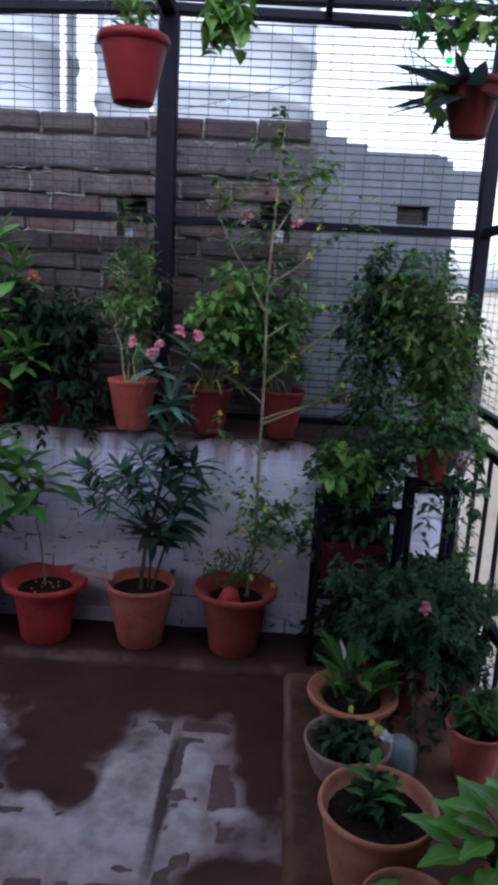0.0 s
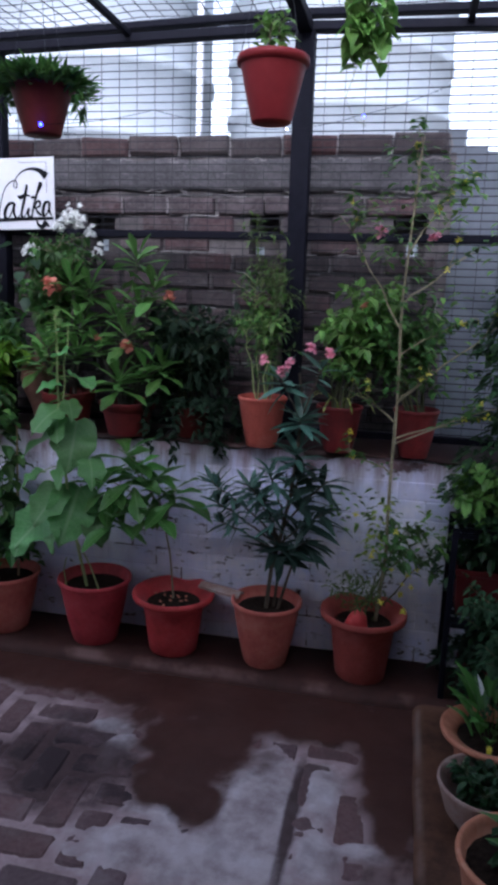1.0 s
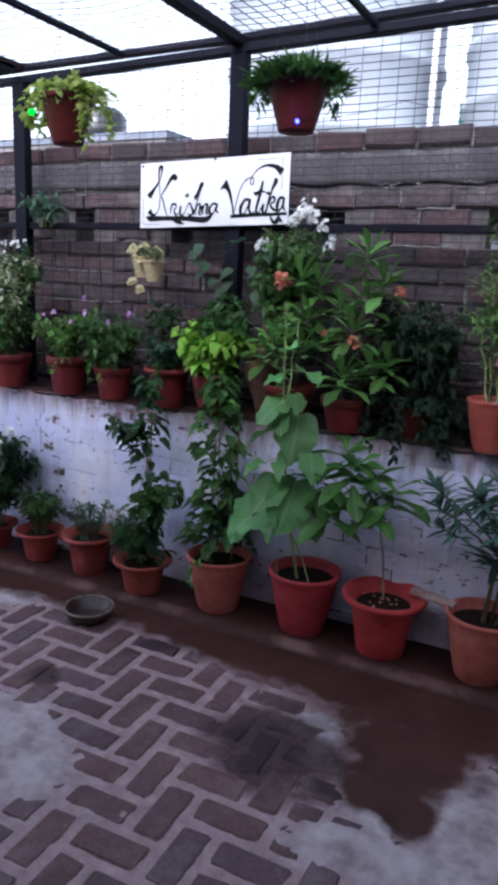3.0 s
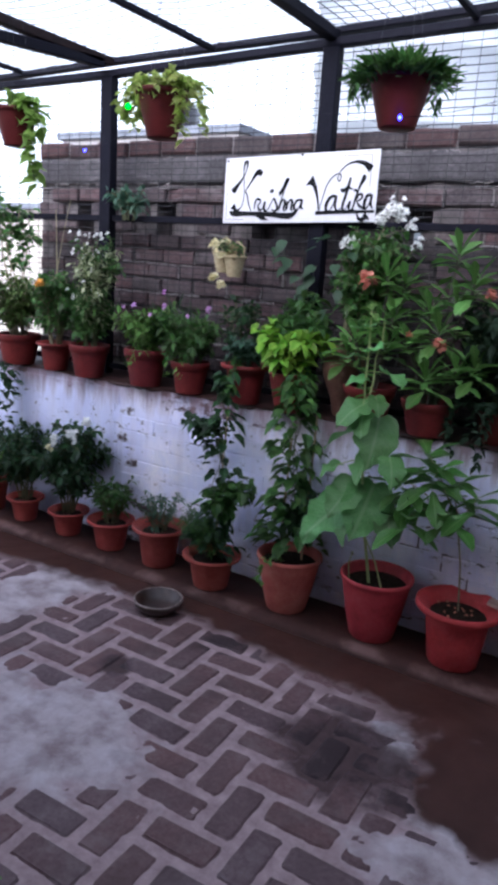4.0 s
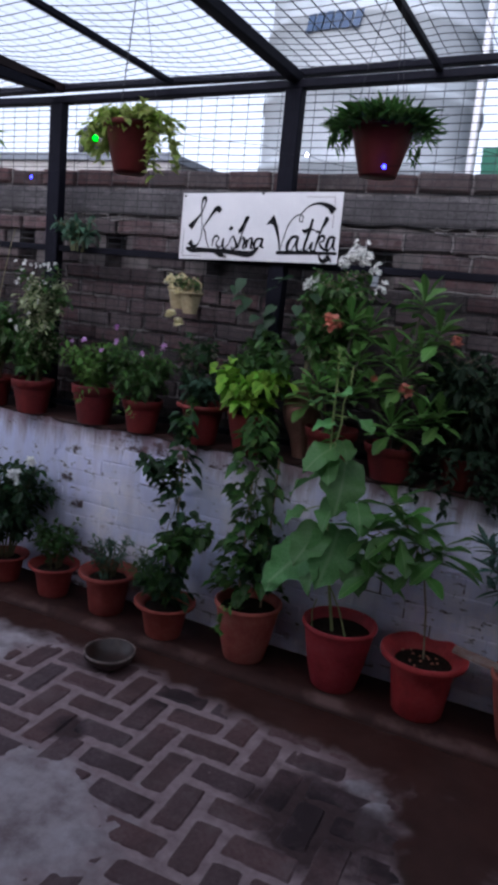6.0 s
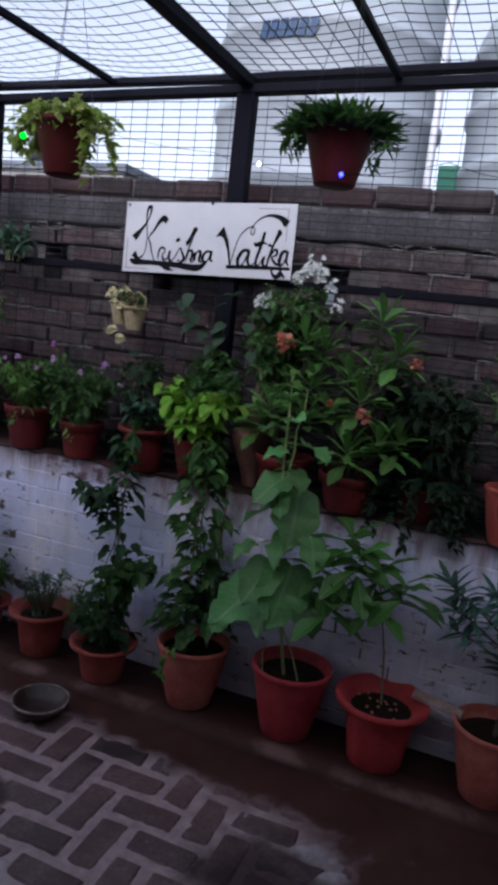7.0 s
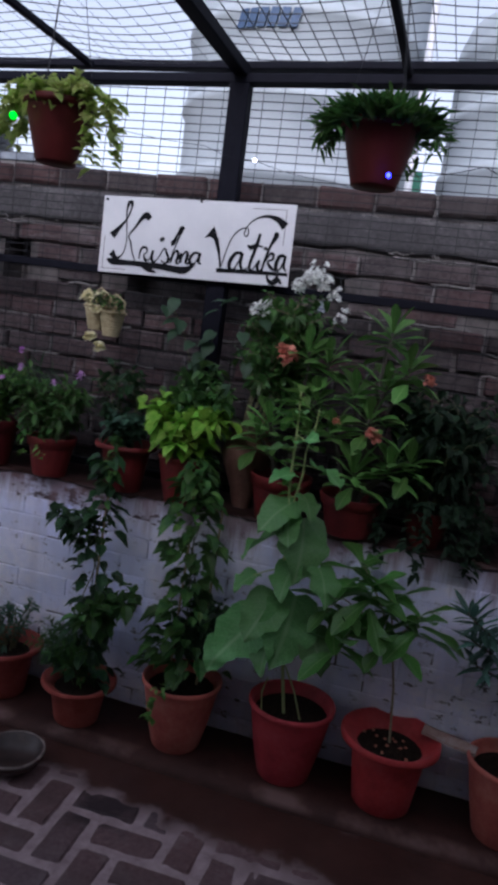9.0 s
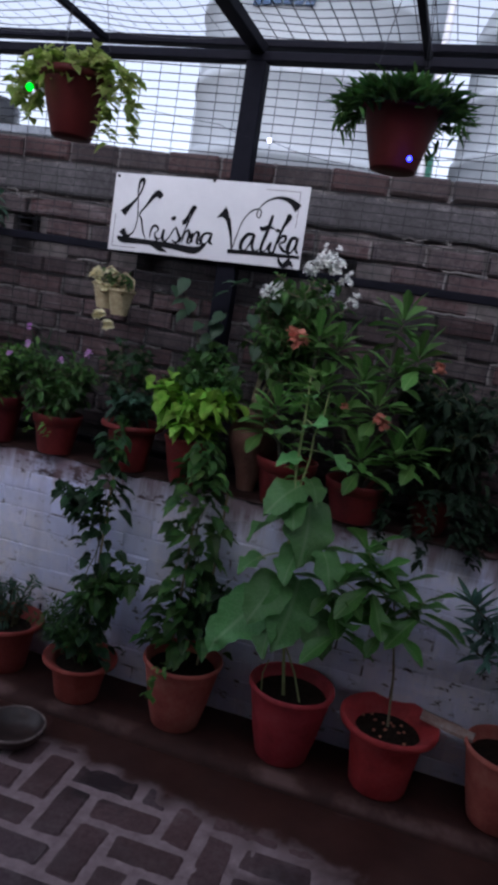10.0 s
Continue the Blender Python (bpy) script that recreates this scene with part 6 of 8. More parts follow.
    spots = [(p, d, rng.uniform(0.06, 0.085), rng.uniform(-0.4, 0.4)) for p, d in (((-0.12, -0.06, 0.85), (-0.6, -0.5, -0.2)), ((-0.06, -0.08, 0.72), (0.3, -0.7, -0.5)), ((-0.02, -0.1, 0.60), (0.1, -0.6, -0.8)), ((-0.15, -0.06, 0.84), (-0.8, -0.4, 0.1)),
             ((0.02, -0.08, 0.78), (0.5, -0.6, -0.4)), ((-0.2, -0.04, 0.80), (-0.7, -0.4, -0.3)), ((-0.08, -0.06, 0.66), (0.5, -0.6, -0.2)), ((-0.1, -0.08, 0.5), (-0.2, -0.6, -0.8)))]
    leaf_objects(t, spots, M_HEART, "heart-shaped climber leaf")
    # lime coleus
    t, rng, zs = ledge_pot(-2.055, 3.075, "plain", 0.110, 0.21, SHADED_RED, "bright lime-green bushy plant in a red pot on the ledge", "red plastic pot", 48)
    dress(t, shrub(rng, 0.28, 0.20, 9, 6, 0.060, 0.042, 70, "oval", 0.25, zs - 0.02, (0.0, -0.03)), LEAF_LIME)
    part("foliage", shrub(rng, 0.46, 0.15, 6, 5, 0.045, 0.024, 70, "oval", 0.25, zs, (0.02, 0.06))[1], LEAF_MID, t, "darker shoots behind")
    part("foliage", trailing(rng, 0.10, zs + 0.02, 6, 0.30, 0.055, 0.036, 8, "oval", tuple(a - t.matrix_basis.to_euler().z for a in (-0.75, 0.15)), 0.04)[1], LEAF_MID, t)
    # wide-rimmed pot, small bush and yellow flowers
    t, rng, zs = ledge_pot(-2.322, 3.10, "lip", 0.135, 0.215, SHADED_RED, "small chrysanthemum with yellow flowers in a red lipped pot", "red clay pot with flaring lip", 49)
    dress(t, shrub(rng, 0.44, 0.12, 4, 3, 0.042, 0.026, 50, "oval", 0.3, zs, (-0.09, 0.02)), LEAF_DARK)
    part("foliage", shrub(rng, 0.17, 0.10, 6, 3, 0.045, 0.028, 70, "oval", 0.3, zs, (0, -0.03))[1], LEAF_BLUE, t)
    for p in ((-0.175, -0.09, 0.625), (-0.13, -0.09, 0.59)):
        part("flower", cluster(p, 4, 0.012, 0.026, rng, 9), PETAL_CREAM, t, "pale yellow daisy")
    part("foliage", trailing(rng, 0.12, zs + 0.03, 2, 0.16, 0.03, 0.024, 14, "oval", (-1.75, -1.4), 0.02)[1], LEAF_MID, t)
    # periwinkles
    for i, (x, r, h) in enumerate(((-2.69, 0.112, 0.185), (-3.01, 0.13, 0.22))):
        t, rng, zs = ledge_pot(x, 3.10, "band", r, h, SHADED_RED, "periwinkle with mauve flowers in a red clay pot", "red clay pot with collar", 50 + i)
        dress(t, shrub(rng, 0.32, 0.20, 9, 6, 0.042, 0.018, 85, "oval", 0.25, zs), LEAF_MID if i == 0 else LEAF_LIGHT)
        for p in (((-0.13, -0.08, 0.535), (0.06, -0.12, 0.42), (0.14, -0.06, 0.46)), ((-0.10, -0.09, 0.435), (0.02, -0.14, 0.445), (0.12, -0.12, 0.40), (0.17, -0.06, 0.46)))[i]:
            part("flower", cluster(unturned(t, p), 2, 0.008, 0.018, rng), PETAL_MAUVE, t, "mauve periwinkle flower")
        part("foliage", trailing(rng, r, zs + 0.02, 2, 0.06, 0.03, 0.013, 10, "oval", (-2.2, -1.4), 0.03)[1], LEAF_LIGHT, t)
    part("blade", shrub(rng, 0.36, 0.15, 14, 0, 0.09, 0.006, 60, "lance", 0.2, zs, (0.15, 0.05))[1], LEAF_DARK, t, "fine dark grassy blades")
    # white-flowered tall shrub by the post
    t, rng, zs = ledge_pot(-3.46, 3.07, "band", 0.124, 0.20, SHADED_RED, "tall shrub with small white flowers in a red clay pot", "red clay pot with collar", 53)
    dress(t, shrub(rng, 0.74, 0.13, 7, 8, 0.034, 0.018, 70, "oval", 0.3, zs, unturned(t, (0.08, 0, 0))[:2]), LEAF_MID)
    part("foliage", shrub(rng, 0.34, 0.2, 8, 5, 0.04, 0.022, 70, "oval", 0.3, zs)[1], LEAF_MID, t)
    part("foliage", shrub(rng, 0.72, 0.125, 8, 8, 0.030, 0.016, 60, "oval", 0.3, zs, unturned(t, (0.09, -0.04, 0))[:2])[1], LEAF_CREAM, t, "cream-edged leaves")
    for k in range(36):
        a, q = rng.uniform(0, 6.28), rng.uniform(0.03, 0.14)
        part("flower", cluster((q * math.cos(a), q * math.sin(a) - 0.03, rng.uniform(0.38, 0.84)), 2, 0.012, 0.013, rng), PETAL_WHITE, t, "small white flower")
    t, rng, zs = ledge_pot(-3.75, 3.09, "lip", 0.122, 0.18, SHADED_RED, "hibiscus with one orange flower in a red lipped pot", "red clay pot with flaring lip", 54)
    dress(t, shrub(rng, 0.44, 0.20, 8, 6, 0.040, 0.023, 75, "oval", 0.3, zs), LEAF_MID, TWIG)
    part("flower", cluster(unturned(t, (0.01, -0.14, 0.515)), 3, 0.012, 0.034, rng), PETAL_ORANGE, t, "orange hibiscus flower")
    part("trunk", (lambda q: (tube(q, bend((0.02, 0, zs), (-0.02, 0.02, 0.95), 0.05, 7), 0.006, 0.003), tube(q, bend((0.0, 0, 0.55), (0.12, 0.0, 1.0), 0.1, 6), 0.004, 0.002), q)[2])(Skin()), TWIG, t, "bare pale twigs")
    t, rng, zs = ledge_pot(-4.09, 3.09, "band", 0.145, 0.20, SHADED_RED, "thin-branched lemon plant in a wide red clay pot", "wide red clay pot", 55)
    dress(t, shrub(rng, 0.44, 0.25, 11, 7, 0.040, 0.021, 85, "oval", 0.3, zs), LEAF_OLIVE, TWIG)
    wood, green, tips = shrub(rng, 1.14, 0.17, 3, 4, 0.055, 0.038, 32, "oval", 0.35, zs, (-0.10, 0), 0.5)
    dress(t, (wood, green, tips), LEAF_MID, TWIG)
    t, rng, zs = ledge_pot(-4.50, 3.09, "band", 0.12, 0.17, SHADED_RED, "small-leaved bush in a red clay pot", "red clay pot", 56)
    dress(t, shrub(rng, 0.46, 0.24, 11, 8, 0.03, 0.016, 110, "oval", 0.3, zs), LEAF_MID)
    t, rng, zs = ledge_pot(-4.82, 3.05, "band", 0.12, 0.17, SHADED_RED, "dark small-leaved bush in a red clay pot", "red clay pot", 57)
    dress(t, shrub(rng, 0.46, 0.22, 11, 8, 0.03, 0.016, 110, "oval", 0.3, zs), LEAF_DARK)


ledge_row()


def dusty_creeper():
    """A sprig tied to the steel post."""
    t = thing("creeper", -3.22, 3.19, 1.90, "grey-green creeper sprig tied to the wire mesh", "plant")
    rng = random.Random(71)
    dress(t, shrub(rng, 0.19, 0.13, 6, 3, 0.05, 0.02, 60, "lance", 0.3, 0.0), LEAF_BLUE)


dusty_creeper()


def heart_climber():
    """A thin climber up the steel post, heart-shaped leaves below the board."""
    t = thing("creeper", -2.08, 3.165, LEDGE_Z + 0.002, "heart-leaved climber twining up the steel post", "plant")
    rng = random.Random(73)
    lines = [[(0.10, 0.0, 0.0), (0.06, -0.01, 0.3), (0.02, 0, 0.55), (-0.04, -0.01, 0.72), (-0.12, -0.01, 0.83)], [(0.10, 0.0, 0.0), (0.11, -0.01, 0.35), (0.07, 0, 0.60), (0.12, -0.02, 0.72)]]
    wood, spots = Skin(), []
    for line in lines:
        pts = [Vector(p) for p in line]
        tube(wood, pts, 0.0028, 0.0015, 5)
        for k in range(9):
            q, d = along(pts, 0.35 + 0.65 * (k + rng.random()) / 9)
            d = Vector((rng.uniform(-0.8, 0.8), -0.7, rng.uniform(-0.9, -0.1))).normalized()
            spots.append((q + Vector((rng.uniform(-0.035, 0.035), -0.02, rng.uniform(-0.02, 0.02))), d, rng.uniform(0.055, 0.08), rng.uniform(-0.4, 0.4)))
    part("stem", wood, STEM, t)
    leaf_objects(t, spots, M_HEART, "heart-shaped climber leaf")


heart_climber()


def wicker_basket():
    rng = random.Random(72)
    for i, (x, z) in enumerate(((-2.455, 1.625), (-2.535, 1.645))):
        t = thing("wicker_basket", x, 3.165 + 0.012 * i, z, "small cream wicker wall basket with dry flowers hung on the mesh", "basket", "wall baskets")
        s = Skin()
        prof = []
        for k in range(9):
            r = 0.034 + 0.0024 * k
            prof += [(r - 0.004, 0.011 * k), (r + 0.002, 0.011 * k + 0.003), (r + 0.002, 0.011 * k + 0.008)]
        lathe(s, prof, 48, 0.015, rng)
        body = part("body", s, WICKER, t)
        s = Skin()
        tube(s, [(0.058 * math.cos(a), 0.058 * math.sin(a), 0.104) for a in [2 * math.pi * j / 24 for j in range(25)]], 0.007, 0.007, 6)
        part("rim", s, WICKER, body, "braided rim")
        s = Skin()
        tube(s, [(-0.055, 0, 0.104), (-0.048, 0.015, 0.155), (0, 0.02, 0.185), (0.048, 0.015, 0.155), (0.055, 0, 0.104)], 0.004, 0.004, 6)
        part("handle", s, WICKER, t, "thin hoop handle")
        part("dry_flower", cluster((0, -0.02, 0.118), 40 if i else 16, 0.05, 0.017, rng, 6), LEAF_DRY if i == 0 else PETAL_CREAM, t, "dry straw flowers")
        part("foliage", shrub(rng, 0.10, 0.06, 5, 2, 0.022, 0.009, 70, "oval", 0.2, 0.08)[1], LEAF_MID, t)


wicker_basket()


# ---------------------------------------------------------------- hanging pots
def hung(x, y, rim, r, h, material, label, pot_label, seed):
    rng = random.Random(seed)
    z = rim - h
    t = thing("hanging_pot", x, y, z, label, "hanging pot", HUNG, rng.uniform(0, 90))
    zs = pot(t, "bucket", r, h, material, rng, pot_label)
    for k in range(3):
        a = 2 * math.pi * k / 3 + 0.4
        s = Skin()
        tube(s, [(r * 0.93 * math.cos(a), r * 0.93 * math.sin(a), h - 0.006), (0.008 * math.cos(a), 0.008 * math.sin(a), ROOF_Z + 0.04 - z)], 0.0012, 0.0012, 4)
        part("wire", s, WIRE, t)
    return t, rng, zs


def hanging_pots():
    t, rng, zs = hung(-3.12, 2.30, 2.31, 0.101, 0.16, DARK_PLASTIC, "hanging maroon pot with a trailing lime creeper", "maroon plastic pot", 81)
    spots = [[], []]
    wood = Skin()
    for k in range(15):
        spots[k % 2].append(((0, 0, zs + 0.02 + 0.004 * k), flat_dir(rng, 2.4 * k) + UP * rng.uniform(0.4, 1.6), rng.uniform(0.075, 0.11), 0))
    m = Matrix.Rotation(-t.matrix_basis.to_euler().z, 3, "Z")
    for line in ([(0.03, -0.02, zs), (0.10, -0.03, 0.20), (0.15, -0.04, 0.10), (0.17, -0.05, -0.02), (0.18, -0.05, -0.14)], [(0.03, 0, zs), (0.09, 0.0, 0.2), (0.16, -0.02, 0.15), (0.2, -0.03, 0.05)],
                 [(0.03, -0.02, zs), (0.11, -0.04, 0.19), (0.16, -0.05, 0.08), (0.165, -0.06, -0.08), (0.19, -0.06, -0.19)]):
        pts = [m @ Vector(p) for p in line]
        tube(wood, pts, 0.003, 0.002, 5)
        for k in range(19):
            q, d = along(pts, (k + 0.5) / 19)
            spots[k % 2].append((q, flat_dir(rng) * 0.8 + UP * rng.uniform(-0.7, 0.5), rng.uniform(0.05, 0.085), rng.uniform(-0.5, 0.5)))
    part("stem", wood, STEM, t)
    for sp, me in zip(spots, M_POTHOS):
        leaf_objects(t, sp, me)
    t, rng, zs = hung(-2.19, 2.20, 2.305, 0.104, 0.17, DARK_PLASTIC, "hanging maroon pot overflowing with variegated ivy", "maroon plastic pot", 82)
    dress(t, shrub(rng, 0.12, 0.14, 11, 5, 0.034, 0.028, 120, "oval", 0.3, zs - 0.02), LEAF_VARIEG)
    m = -math.degrees(t.matrix_basis.to_euler().z)
    part("foliage", trailing(rng, 0.105, 0.165, 9, 0.19, 0.036, 0.03, 14, "oval", (radians(m) - 0.6, radians(m) + 0.5), 0.06)[1], LEAF_VARIEG, t)
    part("foliage", trailing(rng, 0.105, 0.165, 9, 0.13, 0.036, 0.03, 14, "oval", (radians(m) + 2.5, radians(m) + 3.8), 0.05)[1], LEAF_VARIEG, t)
    part("foliage", trailing(rng, 0.10, 0.165, 7, 0.02, 0.034, 0.028, 9, "oval", None, 0.03)[1], LEAF_VARIEG, t)
    t, rng, zs = hung(-1.275, 2.28, 2.315, 0.110, 0.165, DARK_PLASTIC, "hanging maroon pot with a spiky grassy succulent", "maroon plastic pot", 83)
    s = Skin()
    for k in range(300):
        a, q = rng.uniform(0, 6.28), math.sqrt(rng.random())
        o = flat_dir(rng, a)
        p = o * (0.095 * q) + UP * (zs + 0.02)
        d = o * (0.2 + 1.2 * q) + UP * rng.uniform(0.3, 0.95) + flat_dir(rng) * 0.3
        for j in range(3):
            leaf(s, p + d.normalized() * 0.026 * j, d + flat_dir(rng) * 0.5, rng.uniform(0.042, 0.062), 0.017, "lance", 0.1, 0.3)
    for k in range(20):
        o = flat_dir(rng)
        pts = [o * 0.09 + UP * zs, o * 0.12 + UP * (zs + 0.03), o * 0.145 + UP * (zs + 0.02), o * rng.uniform(0.15, 0.185) + UP * (zs - rng.uniform(-0.03, 0.04))]
        for j in range(12):
            q, d = along(pts, (j + 0.5) / 12)
            leaf(s, q, d + flat_dir(rng) * 0.7 + UP * 0.3, 0.048, 0.013, "lance", 0.1, 0.3)
    for k in range(34):
        o = flat_dir(rng)
        top = zs + 0.03
        for j in range(7):
            q = o * (0.09 + 0.013 * j) + UP * (top + 0.004 * j * rng.uniform(-1.5, 1.5))
            leaf(s, q, o + flat_dir(rng) * 0.5 + UP * rng.uniform(-0.25, 0.8), 0.045, 0.012, "lance", 0.05, 0.3)
    part("foliage", s, LEAF_MID, t)
    t, rng, zs = hung(-0.503, 2.30, 2.372, 0.113, 0.19, RED_PLASTIC, "hanging brick-red pot with a small fresh shoot", "brick-red plastic pot", 84)
    dress(t, shrub(rng, 0.17, 0.06, 3, 2, 0.034, 0.014, 80, "oval", 0.3, zs), LEAF_LIGHT)
    t, rng, zs = hung(0.54, 2.30, 2.29, 0.095, 0.165, DARK_PLASTIC, "hanging maroon pot with dark sword-like leaves", "maroon plastic pot", 85)
    spots = [[], []]
    for k in range(20):
        a = 2.4 * k + 0.6
        spots[k % 2].append(((0, 0, zs), flat_dir(rng, a) + UP * rng.uniform(-0.25, 0.7), rng.uniform(0.20, 0.29), rng.uniform(-0.4, 0.4)))
    turn = -t.matrix_basis.to_euler().z
    for a, up, L in ((3.1, 0.05, 0.30), (3.5, 0.2, 0.28), (2.8, -0.1, 0.26), (3.9, 0.1, 0.27)):
        spots[0].append(((0, 0, zs + 0.01), flat_dir(rng, a + turn) + UP * up, L, 0.2))
    for sp, me in zip(spots, M_SWORD):
        leaf_objects(t, sp, me)
    # a few light creeper leaves: some above, some on a shoot hanging beside the pot
    shoot = [Matrix.Rotation(turn, 3, "Z") @ Vector(p) for p in ((-0.05, -0.02, zs), (-0.11, -0.04, zs + 0.02), (-0.125, -0.04, 0.12), (-0.10, -0.04, 0.0), (-0.11, -0.03, -0.10), (-0.06, -0.03, -0.14))]
    s = Skin()
    tube(s, shoot, 0.0022, 0.0015, 5)
    part("stem", s, STEM, t)
    spots = [[], []]
    for k in range(14):
        if k < 5:
            q, d = along(shoot, 0.28 + 0.05 * k)
        else:
            q = Vector((rng.uniform(-0.2, 0.08), rng.uniform(-0.06, 0.06), zs + rng.uniform(0.16, 0.30)))
        spots[k % 2].append((q, flat_dir(rng) * 0.8 + UP * rng.uniform(-0.9, 0.2), rng.uniform(0.05, 0.08), rng.uniform(-0.5, 0.5)))
    for sp, me in zip(spots, M_POTHOS):
        leaf_objects(t, sp, me)
    # bushy growth of the same creeper along the top rail
    s = Skin()
    turn_z = Matrix.Rotation(turn, 3, "Z")
    for k in range(150):
        q = turn_z @ Vector((rng.uniform(-0.22, 0.16), rng.uniform(-0.06, 0.07), zs + rng.uniform(0.15, 0.32)))
        leaf(s, q, flat_dir(rng) + UP * rng.uniform(-0.9, 0.3), rng.uniform(0.035, 0.06), rng.uniform(0.024, 0.04), "oval")
    for k in range(6):
        a = rng.uniform(-0.2, 0.1)
        tube(s, [turn_z @ Vector(p) for p in ((a, 0.0, zs + 0.02), (a * 1.2, 0.02, zs + 0.14), (a, -0.02, zs + 0.30))], 0.002, 0.0015, 4)
    part("foliage", s, LEAF_MID, t, "bushy green creeper leaves")
    # creeper hanging from the roof mesh
    t = thing("hanging_creeper", -0.225, 2.30, 2.22, "light green creeper hanging down from the roof mesh", "plant")
    rng = random.Random(86)
    green = Skin()
    for k in range(9):
        wood = Skin()
        a = flat_dir(rng) * rng.uniform(0.015, 0.06)
        zz = rng.uniform(0.04, 0.24)
        pts = [Vector((a.x * 0.5, a.y * 0.5, 0.60)), Vector((a.x, a.y, 0.42)), Vector((a.x * 1.1, a.y * 1.1, 0.25)), Vector((a.x * 0.9, a.y, zz))]
        tube(wood, pts, 0.003, 0.0015, 4)
        part("stem", wood, STEM, t)
        for j in range(20):
            q, d = along(pts, 0.1 + 0.9 * j / 20)
            leaf(green, q, flat_dir(rng) * 0.8 + UP * rng.uniform(-0.9, 0.1), rng.uniform(0.038, 0.062), rng.uniform(0.034, 0.054), "heart", 0.3, 0.2, rng.uniform(-0.4, 0.4), 0.12, rng.uniform(0, 6))
    wood = Skin()
    tube(wood, [(-0.02, 0, 0.12), (-0.05, 0, 0.03), (-0.02, 0, -0.03), (0.02, 0, -0.05)], 0.0015, 0.001, 4)
    part("stem", wood, STEM, t)
    part("foliage", green, LEAF_LIGHT, t)


hanging_pots()


# ---------------------------------------------------------------- east corner and railing row
def plant_stand(x0, x1, y0, y1, tiers, label):
    t = thing("plant_stand", (x0 + x1) / 2, (y0 + y1) / 2, KERB_H, label, "plant stand", "iron plant stands")
    w, d = (x1 - x0) / 2, (y1 - y0) / 2
    top = max(tiers)
    for x in (-w, w):
        for y in (-d, d):
            part("leg", bar(x - 0.012, x + 0.012, y - 0.012, y + 0.012, 0, top + 0.012, 0.003), STEEL, t)
    for z in tiers:
        n = max(3, int(2 * d / 0.05))
        for k in range(n):
            y = -d + 0.014 + (2 * d - 0.028) * k / (n - 1)
            part("slat", bar(-w + 0.013, w - 0.013, y - 0.014, y + 0.014, z, z + 0.012, 0.002), STEEL, t)
        for y in (-d, d):
            part("shelf_edge", bar(-w + 0.013, w - 0.013, y - 0.010, y + 0.010, z - 0.024, z - 0.002, 0.003), STEEL, t)


plant_stand(0.21, 0.53, 2.755, 2.99, (0.34, 0.72), "black iron two-tier plant stand in the corner")
plant_stand(0.55, 0.72, 2.62, 2.735, (0.40, 0.87), "tall narrow black iron plant stool by the railing")


